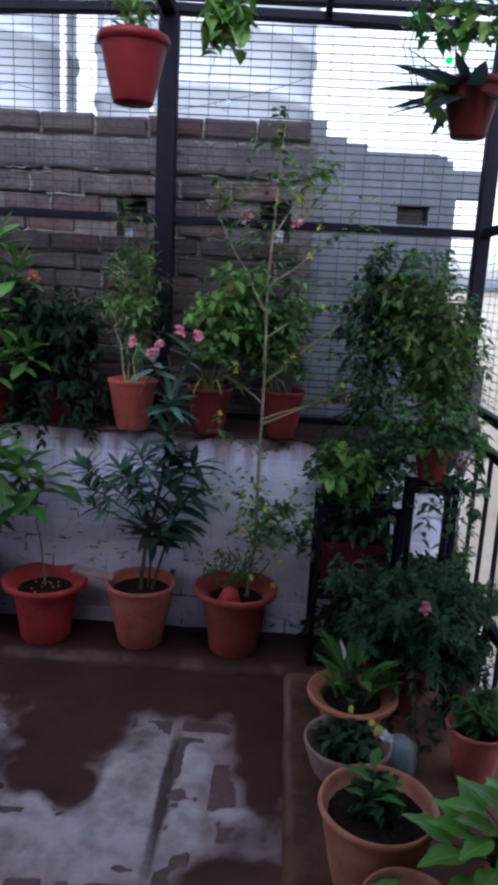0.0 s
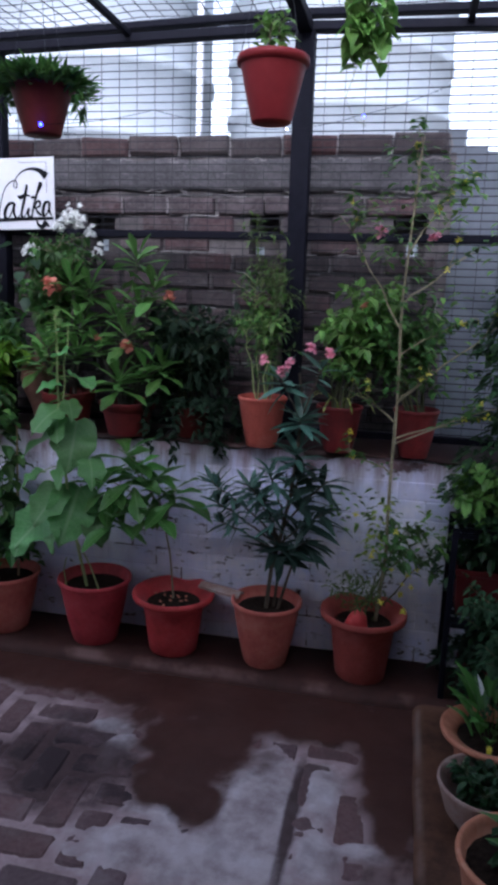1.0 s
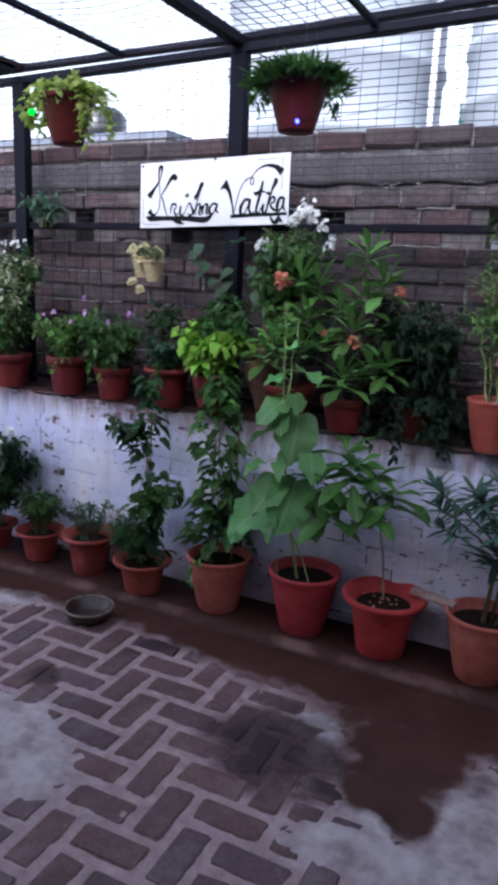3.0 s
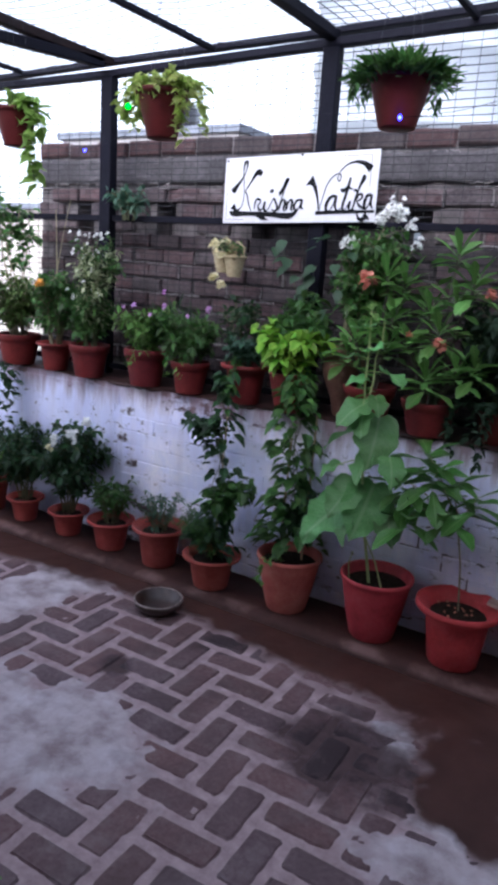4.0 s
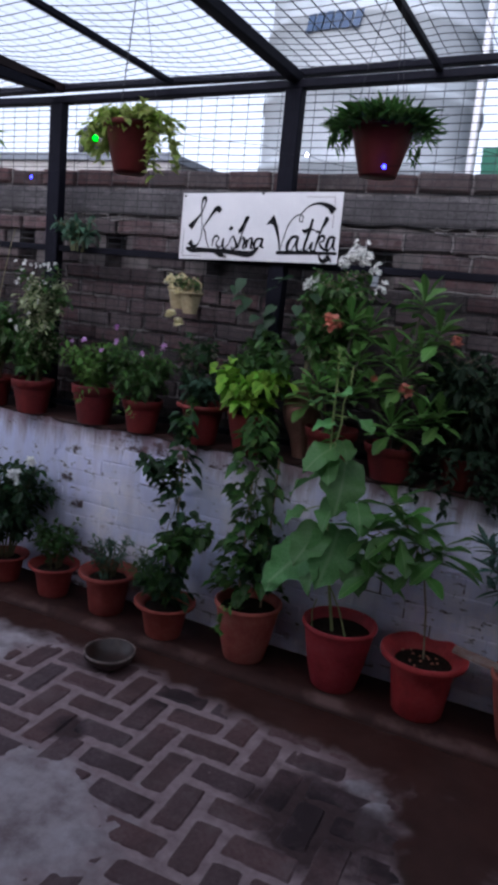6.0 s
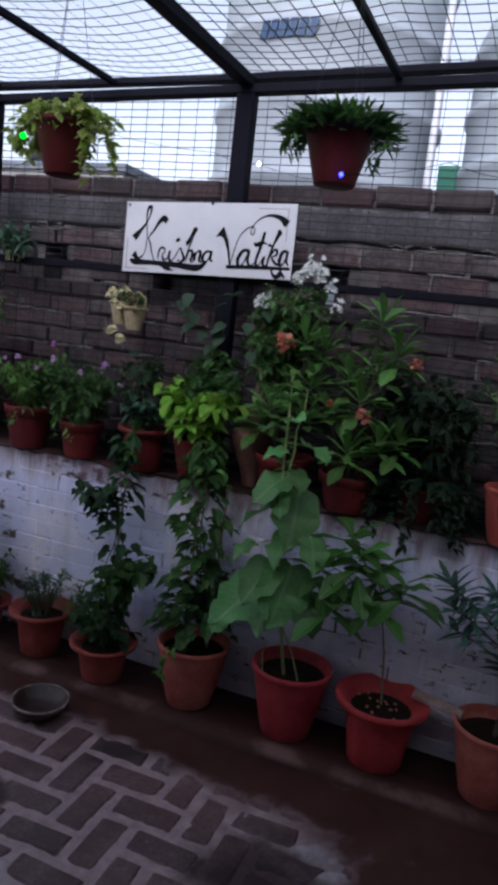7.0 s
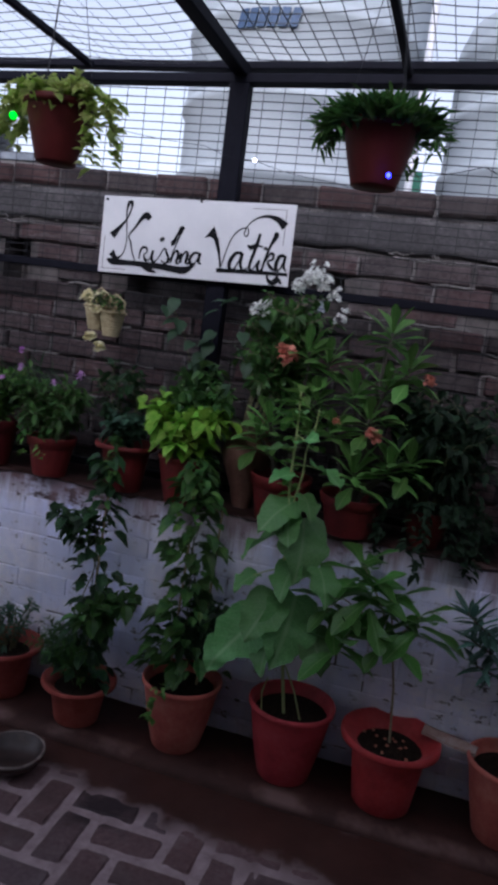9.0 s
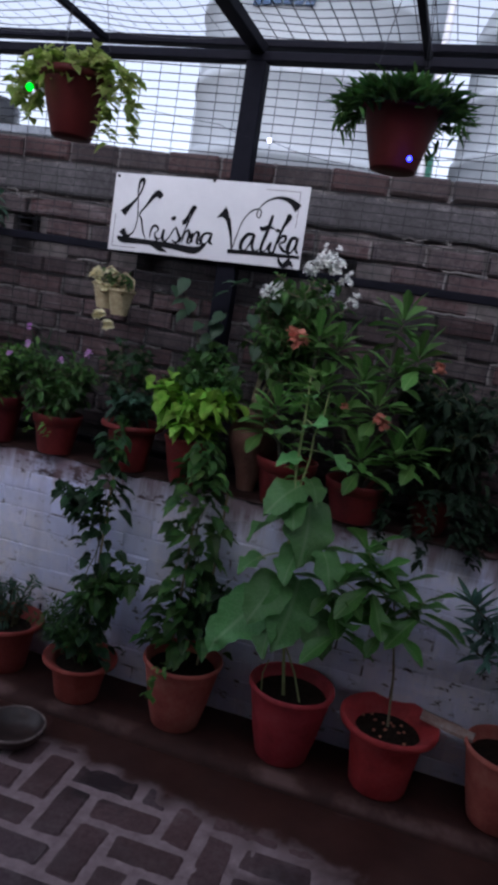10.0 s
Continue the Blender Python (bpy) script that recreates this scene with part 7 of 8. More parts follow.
def east_plants():
    def ep(x, y, kind, r, h, m, label, plabel, seed, z=KERB_H):
        return floor_pot(x, y, kind, r, h, m, label, plabel, seed, z, EAST_ROW)
    z_top = KERB_H + 0.733
    t, rng, zs = ep(0.635, 2.70, "plain", 0.085, 0.15, SHADED_RED, "tall dark leafy shrub in a red pot on an iron stool", "dark red clay pot", 101, KERB_H + 0.883)
    dress(t, climber(rng, 0.76, 0.20, 1150, 0.036, 0.022, zs, "oval", (-0.10, 0.05), 0.1, False), LEAF_MID)
    part("foliage", trailing(rng, 0.09, zs + 0.03, 14, 0.45, 0.05, 0.03, 12, "oval", None, 0.08)[1], LEAF_DARK, t)
    part("foliage", shrub(rng, 0.78, 0.20, 9, 8, 0.034, 0.018, 110, "oval", 0.35, zs, (-0.09, 0.05), 0.05)[1], LEAF_OLIVE, t, "olive green small leaves")
    t, rng, zs = ep(0.36, 2.88, "plain", 0.10, 0.15, DARK_PLASTIC, "dark climbing shrub in a black pot on the iron stand", "dark plastic pot", 102, z_top)
    dress(t, climber(rng, 0.85, 0.20, 1100, 0.040, 0.025, zs - 0.04, "oval", (0.08, 0), 0.1, False), LEAF_DARK)
    part("foliage", shrub(rng, 0.65, 0.22, 6, 6, 0.034, 0.019, 80, "oval", 0.35, zs + 0.3, (0.1, 0), 0.05)[1], LEAF_DARK, t)
    part("foliage", trailing(rng, 0.1, zs + 0.05, 9, 0.3, 0.05, 0.03, 12, "oval", (-3.0, 0.0), 0.05)[1], LEAF_DARK, t)
    part("foliage", shrub(rng, 0.30, 0.12, 8, 5, 0.046, 0.030, 100, "oval", 0.3, zs - 0.18, (-0.05, -0.13))[1], LEAF_LIGHT, t, "light green young leaves")
    rng = random.Random(103)
    t = thing("planter_box", 0.37, 2.872, KERB_H + 0.353, "long dark red-brown planter trough with trailing plants on the stand", "planter", "")
    w, d, h = 0.143, 0.08, 0.20
    s = Skin()
    ring = lambda kx, ky, z: [(-w * kx, -d * ky, z), (w * kx, -d * ky, z), (w * kx, d * ky, z), (-w * kx, d * ky, z)]
    rings = [ring(0.9, 0.85, 0), ring(0.97, 0.97, h * 0.86), ring(1.0, 1.04, h * 0.88), ring(1.0, 1.04, h), ring(0.93, 0.88, h), ring(0.9, 0.84, h * 0.75)]
    s.add([v for r in rings for v in r], [(a * 4 + k, a * 4 + (k + 1) % 4, a * 4 + 4 + (k + 1) % 4, a * 4 + 4 + k) for a in range(5) for k in range(4)] + [(3, 2, 1, 0), (20, 21, 22, 23)])
    part("trough", s, DARK_PLASTIC, t)
    zs = h * 0.76
    s = Skin()
    s.box(-w * 0.9, w * 0.9, -d * 0.83, d * 0.83, zs - 0.01, zs)
    part("soil", s, SOIL, t, "dark damp soil")
    dress(t, shrub(rng, 0.18, 0.16, 9, 6, 0.045, 0.027, 80, "oval", 0.3, zs, (0, 0.02)), LEAF_DARK)
    part("foliage", trailing(rng, 0.1, zs + 0.05, 4, 0.22, 0.045, 0.027, 12, "oval", (-0.5, 0.6), 0.07)[1], LEAF_DARK, t)
    # big dark bush on the plinth
    t, rng, zs = ep(0.54, 2.50, "plain", 0.15, 0.22, DARK_PLASTIC, "wide dark green bush in a dark pot in the corner", "dark plastic pot hidden by leaves", 104)
    dress(t, shrub(rng, 0.45, 0.40, 26, 11, 0.034, 0.017, 180, "oval", 0.35, zs - 0.03, unturned(t, (0.03, 0, 0))[:2]), LEAF_TEAL)
    part("foliage", trailing(rng, 0.16, zs + 0.06, 30, 0.24, 0.036, 0.018, 18, "oval", None, 0.12)[1], LEAF_TEAL, t)
    part("flower", cluster((0.03, -0.22, 0.52), 3, 0.01, 0.022, rng), PETAL_PINK, t, "small pink flower")
    t, rng, zs = ep(0.37, 2.87, "plain", 0.10, 0.14, DARK_PLASTIC, "dark bush in a plastic pot under the iron stand", "dark plastic pot", 116)
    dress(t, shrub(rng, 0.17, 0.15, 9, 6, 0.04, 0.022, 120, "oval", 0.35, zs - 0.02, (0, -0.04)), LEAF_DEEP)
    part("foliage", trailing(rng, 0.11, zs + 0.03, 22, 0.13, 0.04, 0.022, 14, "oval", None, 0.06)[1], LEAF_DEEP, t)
    part("foliage", climber(rng, 0.42, 0.09, 120, 0.042, 0.026, zs + 0.10, "oval", unturned(t, (-0.20, -0.06, 0))[:2], 0.1, False)[1], LEAF_DARK, t, "dark shoots leaning out beside the stand")
    t, rng, zs = ep(0.76, 2.75, "plain", 0.10, 0.24, DARK_PLASTIC, "thin climber against the railing", "dark plastic pot", 105)
    dress(t, climber(rng, 1.25, 0.09, 240, 0.034, 0.019, zs, "oval", (0.04, 0.05), 0.1, False), LEAF_OLIVE)
    # peace lily
    t, rng, zs = ep(0.342, 2.274, "lip", 0.166, 0.18, PALE_CLAY, "peace lily with one white spathe in a wide bare clay pot", "wide bare clay pot with flaring lip", 106)
    spots, wood = [[], []], Skin()
    for k in range(24):
        a = 2.4 * k
        L = rng.uniform(0.10, 0.15)
        hgt = rng.uniform(0.0, 0.12)
        q = Vector((0.06 * math.cos(a), 0.06 * math.sin(a), zs + hgt))
        tube(wood, bend((0.03 * math.cos(a), 0.03 * math.sin(a), zs - 0.01), q, 0.1, 5), 0.0022, 0.0018, 4)
        spots[k % 2].append((q, flat_dir(rng, a) * rng.uniform(0.25, 0.75) + UP * rng.uniform(0.5, 1.4), L, rng.uniform(-0.2, 0.2)))
    tube(wood, bend((0, 0, zs), (-0.05, -0.06, zs + 0.2), 0.05, 5), 0.0025, 0.002, 4)
    part("stem", wood, LEAF_MID, t)
    for sp, me in zip(spots, M_LILY):
        leaf_objects(t, sp, me)
    s = Skin()
    leaf(s, (-0.05, -0.06, zs + 0.19), (-0.25, -0.1, 1), 0.085, 0.03, "broad", 0, 0.3)
    part("spathe", s, PETAL_WHITE, t, "white spathe")
    # pansies with a scrap of polythene
    t, rng, zs = ep(0.305, 2.016, "bowl", 0.145, 0.16, GREY_CLAY, "yellow and white pansies in a limed grey clay bowl", "limed grey clay bowl", 107)
    dress(t, shrub(rng, 0.13, 0.13, 11, 5, 0.034, 0.022, 90, "oval", 0.3, zs + 0.01), LEAF_DARK)
    for p, m in (((0.07, -0.02, 0.235), PETAL_YELLOW), ((0.09, -0.04, 0.225), PETAL_YELLOW), ((0.0, 0.05, 0.235), PETAL_YELLOW), ((0.1, -0.06, 0.225), PETAL_WHITE), ((0.12, -0.05, 0.21), PETAL_WHITE)):
        part("flower", cluster(p, 2, 0.008, 0.014, rng), m, t, "pansy flower")
    t = thing("plastic_bag", 0.485, 2.10, KERB_H, "crumpled grey-blue polythene bag beside the pots", "bag")
    rng = random.Random(108)
    s = Skin()
    lathe(s, [(0.06, 0), (0.075, 0.015), (0.066, 0.05), (0.07, 0.075), (0.045, 0.10), (0.03, 0.12), (0.004, 0.125)], 26, 0.12, rng)
    part("body", s, POLYTHENE, t, "", True)
    # big clay pot and its neighbours
    t, rng, zs = ep(0.337, 1.569, "plain", 0.160, 0.285, PALE_CLAY, "small dark green plant deep in a large bare clay pot", "large bare orange clay pot", 109)
    spots = [[], []]
    for k in range(12):
        spots[k % 2].append(((rng.uniform(-0.03, 0.03), rng.uniform(-0.03, 0.04), zs + 0.03 + 0.008 * k), flat_dir(rng, 2.4 * k) + UP * rng.uniform(0.2, 1.0), rng.uniform(0.06, 0.095), 0))
    for sp, me in zip(spots, M_LILY):
        leaf_objects(t, sp, me)
    dress(t, shrub(rng, 0.10, 0.075, 6, 4, 0.034, 0.020, 80, "oval", 0.3, zs), LEAF_TEAL)
    t, rng, zs = ep(0.375, 1.28, "plain", 0.12, 0.245, PALE_CLAY, "bright green leafy plant in an orange clay pot", "orange clay pot", 110)
    spots = [[], []]
    for k in range(14):
        p = unturned(t, (rng.uniform(-0.16, 0.0), rng.uniform(-0.08, 0.04), zs + rng.uniform(0.0, 0.06)))
        spots[k % 2].append((p, flat_dir(rng, 2.4 * k) + UP * rng.uniform(0.1, 0.8), rng.uniform(0.08, 0.12), 0))
    for sp, me in zip(spots, M_BRIGHT):
        leaf_objects(t, sp, me)
    t, rng, zs = ep(0.70, 1.40, "plain", 0.13, 0.28, ORANGE_CLAY, "bushy bright green broad-leaved plant in a clay pot", "orange clay pot", 111)
    spots, wood = [[], []], Skin()
    for k in range(34):
        a, q = 2.4 * k, 0.16 * math.sqrt((k + 0.5) / 34)
        p = Vector((q * math.cos(a) - 0.05, q * math.sin(a), zs + 0.17 - 0.13 * (q / 0.16) ** 2 + rng.uniform(-0.03, 0.03)))
        tube(wood, bend((0, 0, zs), p, 0.1, 5), 0.003, 0.002, 4)
        spots[k % 2].append((p, flat_dir(rng, a) + UP * rng.uniform(0.0, 0.7), rng.uniform(0.095, 0.14), rng.uniform(-0.2, 0.2)))
    part("stem", wood, STEM, t)
    for sp, me in zip(spots, M_BRIGHT):
        leaf_objects(t, sp, me)
    t, rng, zs = ep(0.755, 2.44, "plain", 0.075, 0.20, DARK_PLASTIC, "dark leafy bush in a dark pot by the railing", "dark plastic pot", 112)
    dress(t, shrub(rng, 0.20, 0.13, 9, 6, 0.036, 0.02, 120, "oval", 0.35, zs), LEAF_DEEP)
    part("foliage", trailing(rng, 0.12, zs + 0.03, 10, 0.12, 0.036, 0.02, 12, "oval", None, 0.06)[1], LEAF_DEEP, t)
    t, rng, zs = ep(0.745, 2.09, "plain", 0.105, 0.20, ORANGE_CLAY, "dark green bush in a bare clay pot by the railing", "bare clay pot", 113)
    dress(t, shrub(rng, 0.15, 0.10, 6, 5, 0.04, 0.024, 70, "oval", 0.3, zs), LEAF_MID)
    # a low pot out on the paving
    t, rng, zs = floor_pot(-1.50, 0.72, "plain", 0.10, 0.14, ORANGE_CLAY, "small lime-leaved plant in a low pot on the paving", "low clay pot", 114, 0.006, "", "potted plant")
    dress(t, shrub(rng, 0.12, 0.16, 8, 4, 0.06, 0.036, 60, "oval", 0.3, zs), LEAF_LIGHT)


east_plants()


# ---------------------------------------------------------------- name board
def name_board():
    W_, H_ = 0.862, 0.326
    t = thing("name_board", -2.125, 3.178, 2.074, "white painted name board with black script lettering wired to the cage", "sign")
    t.matrix_basis = pose(-2.125, 3.178, 2.074, 90 - 3, 0, -1.0) @ pose(0, 0, 0, 0, 0, 1.6)
    s = bar(-W_ / 2, W_ / 2, -H_ / 2, H_ / 2, -0.006, 0.0, 0.0015)
    board = part("board", s, SIGN_WHITE, t)

    def stroke(pts, widths, n=36):
        """A brush stroke: a smooth line whose width swells and thins."""
        s = Skin()
        P = [Vector((a, b, 0.0014)) for a, b in pts]
        P = [2 * P[0] - P[1]] + P + [2 * P[-1] - P[-2]]
        out = []
        m = len(pts) - 1
        for i in range(n + 1):
            f = m * i / n
            k = min(int(f), m - 1)
            u = f - k
            p0, p1, p2, p3 = P[k:k + 4]
            q = 0.5 * (2 * p1 + (p2 - p0) * u + (2 * p0 - 5 * p1 + 4 * p2 - p3) * u * u + (3 * p1 - p0 - 3 * p2 + p3) * u ** 3)
            g = (len(widths) - 1) * i / n
            j = min(int(g), len(widths) - 2)
            out.append((q, widths[j] + (widths[j + 1] - widths[j]) * (g - j)))
        verts = []
        for i, (q, w) in enumerate(out):
            d = (out[min(i + 1, n)][0] - out[max(i - 1, 0)][0]).normalized()
            side = Vector((-d.y, d.x, 0)) * max(w, 0.001) / 2
            verts += [q + side, q - side]
        s.add(verts, [(2 * i, 2 * i + 1, 2 * i + 3, 2 * i + 2) for i in range(n)])
        return part("brush_stroke", s, SIGN_INK, board, "black painted script stroke")

    # K: looped stem, arm and leg
    stroke([(-0.378, -0.006), (-0.345, 0.030), (-0.315, 0.066), (-0.297, 0.110), (-0.297, 0.137), (-0.311, 0.135), (-0.317, 0.092), (-0.310, 0.032), (-0.306, -0.028), (-0.318, -0.080), (-0.348, -0.099), (-0.374, -0.076)],
           [0.034, 0.016, 0.007, 0.007, 0.018, 0.014, 0.006, 0.005, 0.005, 0.005, 0.014, 0.032], 60)
    stroke([(-0.205, 0.073), (-0.223, 0.087), (-0.244, 0.073), (-0.268, 0.038), (-0.297, -0.003), (-0.286, -0.027), (-0.275, -0.069), (-0.258, -0.106)], [0.024, 0.030, 0.018, 0.010, 0.006, 0.008, 0.007, 0.005])
    stroke([(-0.392, -0.106), (-0.360, -0.116), (-0.270, -0.117), (-0.136, -0.122), (-0.028, -0.130), (0.020, -0.100)], [0.010, 0.030, 0.022, 0.026, 0.032, 0.010])
    stroke([(-0.234, -0.121), (-0.188, -0.138), (-0.150, -0.150)], [0.010, 0.024, 0.002], 12)
    # V: pennant on the first arm, great flourish on the second
    pen = Skin()
    pen.add([(0.052, 0.010, 0.0013), (0.076, 0.016, 0.0013), (0.113, -0.006, 0.0013), (0.104, 0.030, 0.0013), (0.089, 0.060, 0.0013)], [(0, 1, 4), (1, 2, 3, 4)])
    part("brush_stroke", pen, SIGN_INK, board)
    stroke([(0.103, 0.012), (0.123, -0.050), (0.135, -0.112)], [0.022, 0.011, 0.006], 16)
    stroke([(0.135, -0.112), (0.151, -0.048), (0.172, 0.017), (0.208, 0.055), (0.239, 0.056), (0.237, 0.027), (0.223, 0.037), (0.237, 0.072), (0.270, 0.100), (0.313, 0.111), (0.359, 0.101), (0.394, 0.074)],
           [0.005, 0.005, 0.005, 0.006, 0.005, 0.005, 0.005, 0.005, 0.007, 0.012, 0.022, 0.036], 70)
    # small letters, each a run of brush strokes
    stroke([(-0.239, -0.097), (-0.236, -0.065), (-0.225, -0.047), (-0.208, -0.049), (-0.204, -0.065), (-0.217, -0.077), (-0.207, -0.100), (-0.188, -0.096)], [0.005, 0.009, 0.011, 0.010, 0.006, 0.006, 0.013, 0.006], 42)
    stroke([(-0.188, -0.096), (-0.177, -0.058), (-0.180, -0.090), (-0.168, -0.107), (-0.152, -0.089)], [0.005, 0.010, 0.015, 0.010, 0.005], 30)
    stroke([(-0.148, -0.015), (-0.137, -0.007), (-0.130, -0.013)], [0.013, 0.018, 0.010], 22)
    stroke([(-0.152, -0.093), (-0.126, -0.046), (-0.112, -0.065), (-0.102, -0.088), (-0.113, -0.106), (-0.135, -0.098)], [0.005, 0.007, 0.011, 0.013, 0.010, 0.007], 34)
    stroke([(-0.100, -0.107), (-0.087, -0.068), (-0.072, -0.022), (-0.058, 0.020), (-0.049, 0.043), (-0.058, 0.041), (-0.072, 0.013), (-0.086, -0.018), (-0.097, -0.022)], [0.005, 0.006, 0.007, 0.010, 0.016, 0.015, 0.010, 0.020, 0.022], 46)
    stroke([(-0.091, -0.105), (-0.078, -0.062), (-0.064, -0.052), (-0.059, -0.072), (-0.065, -0.099), (-0.053, -0.106)], [0.006, 0.007, 0.011, 0.014, 0.011, 0.006], 34)
    stroke([(-0.053, -0.106), (-0.045, -0.062), (-0.047, -0.100)], [0.005, 0.013, 0.013], 22)
    stroke([(-0.046, -0.087), (-0.030, -0.056), (-0.017, -0.061), (-0.021, -0.096), (-0.007, -0.103)], [0.005, 0.009, 0.014, 0.013, 0.006], 30)
    stroke([(0.035, -0.055), (0.011, -0.057), (-0.005, -0.082), (0.004, -0.102), (0.022, -0.094), (0.034, -0.068), (0.039, -0.055), (0.035, -0.090), (0.049, -0.098)], [0.010, 0.011, 0.015, 0.013, 0.006, 0.007, 0.013, 0.013, 0.006], 46)
    stroke([(0.221, -0.042), (0.196, -0.045), (0.175, -0.076), (0.175, -0.105), (0.193, -0.109), (0.212, -0.077), (0.225, -0.042), (0.221, -0.088), (0.236, -0.109), (0.256, -0.096)], [0.013, 0.015, 0.018, 0.015, 0.007, 0.007, 0.013, 0.013, 0.009, 0.005], 50)
    stroke([(0.292, 0.041), (0.285, 0.005), (0.274, -0.038), (0.262, -0.081), (0.263, -0.105), (0.278, -0.103)], [0.011, 0.016, 0.015, 0.013, 0.011, 0.005], 34)
    stroke([(0.243, -0.008), (0.258, -0.017), (0.278, -0.007), (0.308, -0.011)], [0.006, 0.020, 0.013, 0.007], 26)
    stroke([(0.278, -0.103), (0.299, -0.068), (0.295, -0.095), (0.304, -0.109), (0.315, -0.098)], [0.005, 0.010, 0.013, 0.010, 0.005], 30)
    stroke([(0.313, -0.021), (0.322, -0.016), (0.329, -0.023)], [0.010, 0.014, 0.007], 22)
    stroke([(0.314, -0.109), (0.325, -0.057), (0.340, -0.009), (0.354, 0.032), (0.360, 0.044), (0.365, 0.036), (0.356, 0.014), (0.345, -0.003)], [0.009, 0.011, 0.011, 0.011, 0.016, 0.015, 0.007, 0.005], 42)
    stroke([(0.327, -0.069), (0.344, -0.037), (0.357, -0.039), (0.356, -0.058), (0.336, -0.069), (0.350, -0.090), (0.371, -0.104)], [0.005, 0.010, 0.013, 0.010, 0.007, 0.014, 0.007], 38)
    stroke([(0.404, -0.040), (0.384, -0.045), (0.373, -0.077), (0.376, -0.100), (0.390, -0.096), (0.402, -0.068), (0.408, -0.040), (0.405, -0.082), (0.417, -0.102)], [0.013, 0.015, 0.018, 0.014, 0.007, 0.007, 0.013, 0.013, 0.007], 46)
    stroke([(0.118, -0.119), (0.238, -0.116), (0.426, -0.115)], [0.018, 0.018, 0.014], 20)
    stroke([(0.338, -0.112), (0.345, -0.140), (0.366, -0.152), (0.392, -0.130)], [0.006, 0.012, 0.022, 0.030], 18)
    # fine corner rules
    for x0, x1, y0, y1 in ((-0.413, -0.411, -0.145, -0.01), (-0.413, -0.300, -0.147, -0.145), (0.250, 0.392, 0.139, 0.141), (0.392, 0.394, 0.0, 0.141)):
        s = Skin()
        s.box(x0, x1, y0, y1, 0.0006, 0.0013)
        part("corner_rule", s, SIGN_INK, board)
    for x, y in ((-0.415, 0.148), (0.022, 0.158), (0.40, -0.15)):
        s = Skin()
        lathe(s, [(0.006, -0.004), (0.006, 0.003), (0.003, 0.005)], 10)
        part("fixing", s, WIRE, t, "wire tie", m=pose(x, y, 0.001))


name_board()


# ---------------------------------------------------------------- fairy lights
def fairy_lights():
    t = thing("string_lights", 0, 0, 0, "thin dark string of fairy lights with glowing bulbs along the cage", "string lights")
    spans = [[(-4.8, 3.18, 2.45), (-4.0, 3.17, 2.36), (-3.545, 3.17, 2.285), (-2.95, 3.17, 2.45)], [(-2.95, 3.17, 2.45), (-2.70, 3.17, 2.53), (-2.117, 3.17, 2.449), (-1.895, 3.17, 2.405)],
             [(-1.895, 3.17, 2.405), (-1.55, 3.1, 2.33), (-1.28, 2.6, 2.22), (-1.235, 2.19, 2.166)], [(-1.235, 2.19, 2.166), (-1.0, 2.6, 2.30), (-0.80, 3.1, 2.36), (-0.605, 3.17, 2.352)],
             [(-0.605, 3.17, 2.352), (-0.30, 3.17, 2.40), (0.065, 3.17, 2.51), (0.7, 3.17, 2.56)], [(-2.95, 3.17, 2.45), (-2.7, 2.7, 2.42), (-2.26, 2.12, 2.24)]]
    s = Skin()
    for pts in spans:
        pts = [Vector(p) for p in pts]
        fine = []
        for i in range(len(pts) - 1):
            for k in range(6):
                fine.append(pts[i].lerp(pts[i + 1], k / 6) - UP * 0.012 * math.sin(math.pi * k / 6))
        tube(s, fine + [pts[-1]], 0.0014, 0.0014, 4)
    part("cord", s, STEEL, t)
    for p, m, r in (((-1.225, 2.175, 2.163), LED_BLUE, 0.006), ((-2.262, 2.085, 2.232), LED_GREEN, 0.010), ((-3.545, 3.165, 2.285), LED_BLUE, 0.006), ((-1.895, 3.165, 2.405), LED_WHITE, 0.008),
                    ((-0.282, 3.165, 2.394), LED_BLUE, 0.006), ((-0.605, 3.165, 2.349), LED_WHITE, 0.004), ((0.457, 2.28, 2.337), LED_GREEN, 0.010)):
        s = Skin()
        lathe(s, [(r * 0.3, -r), (r * 0.8, -r * 0.6), (r, 0), (r * 0.8, r * 0.6), (r * 0.3, r)], 10)
        part("bulb", s, m, t, "", True, pose(*p))


fairy_lights()


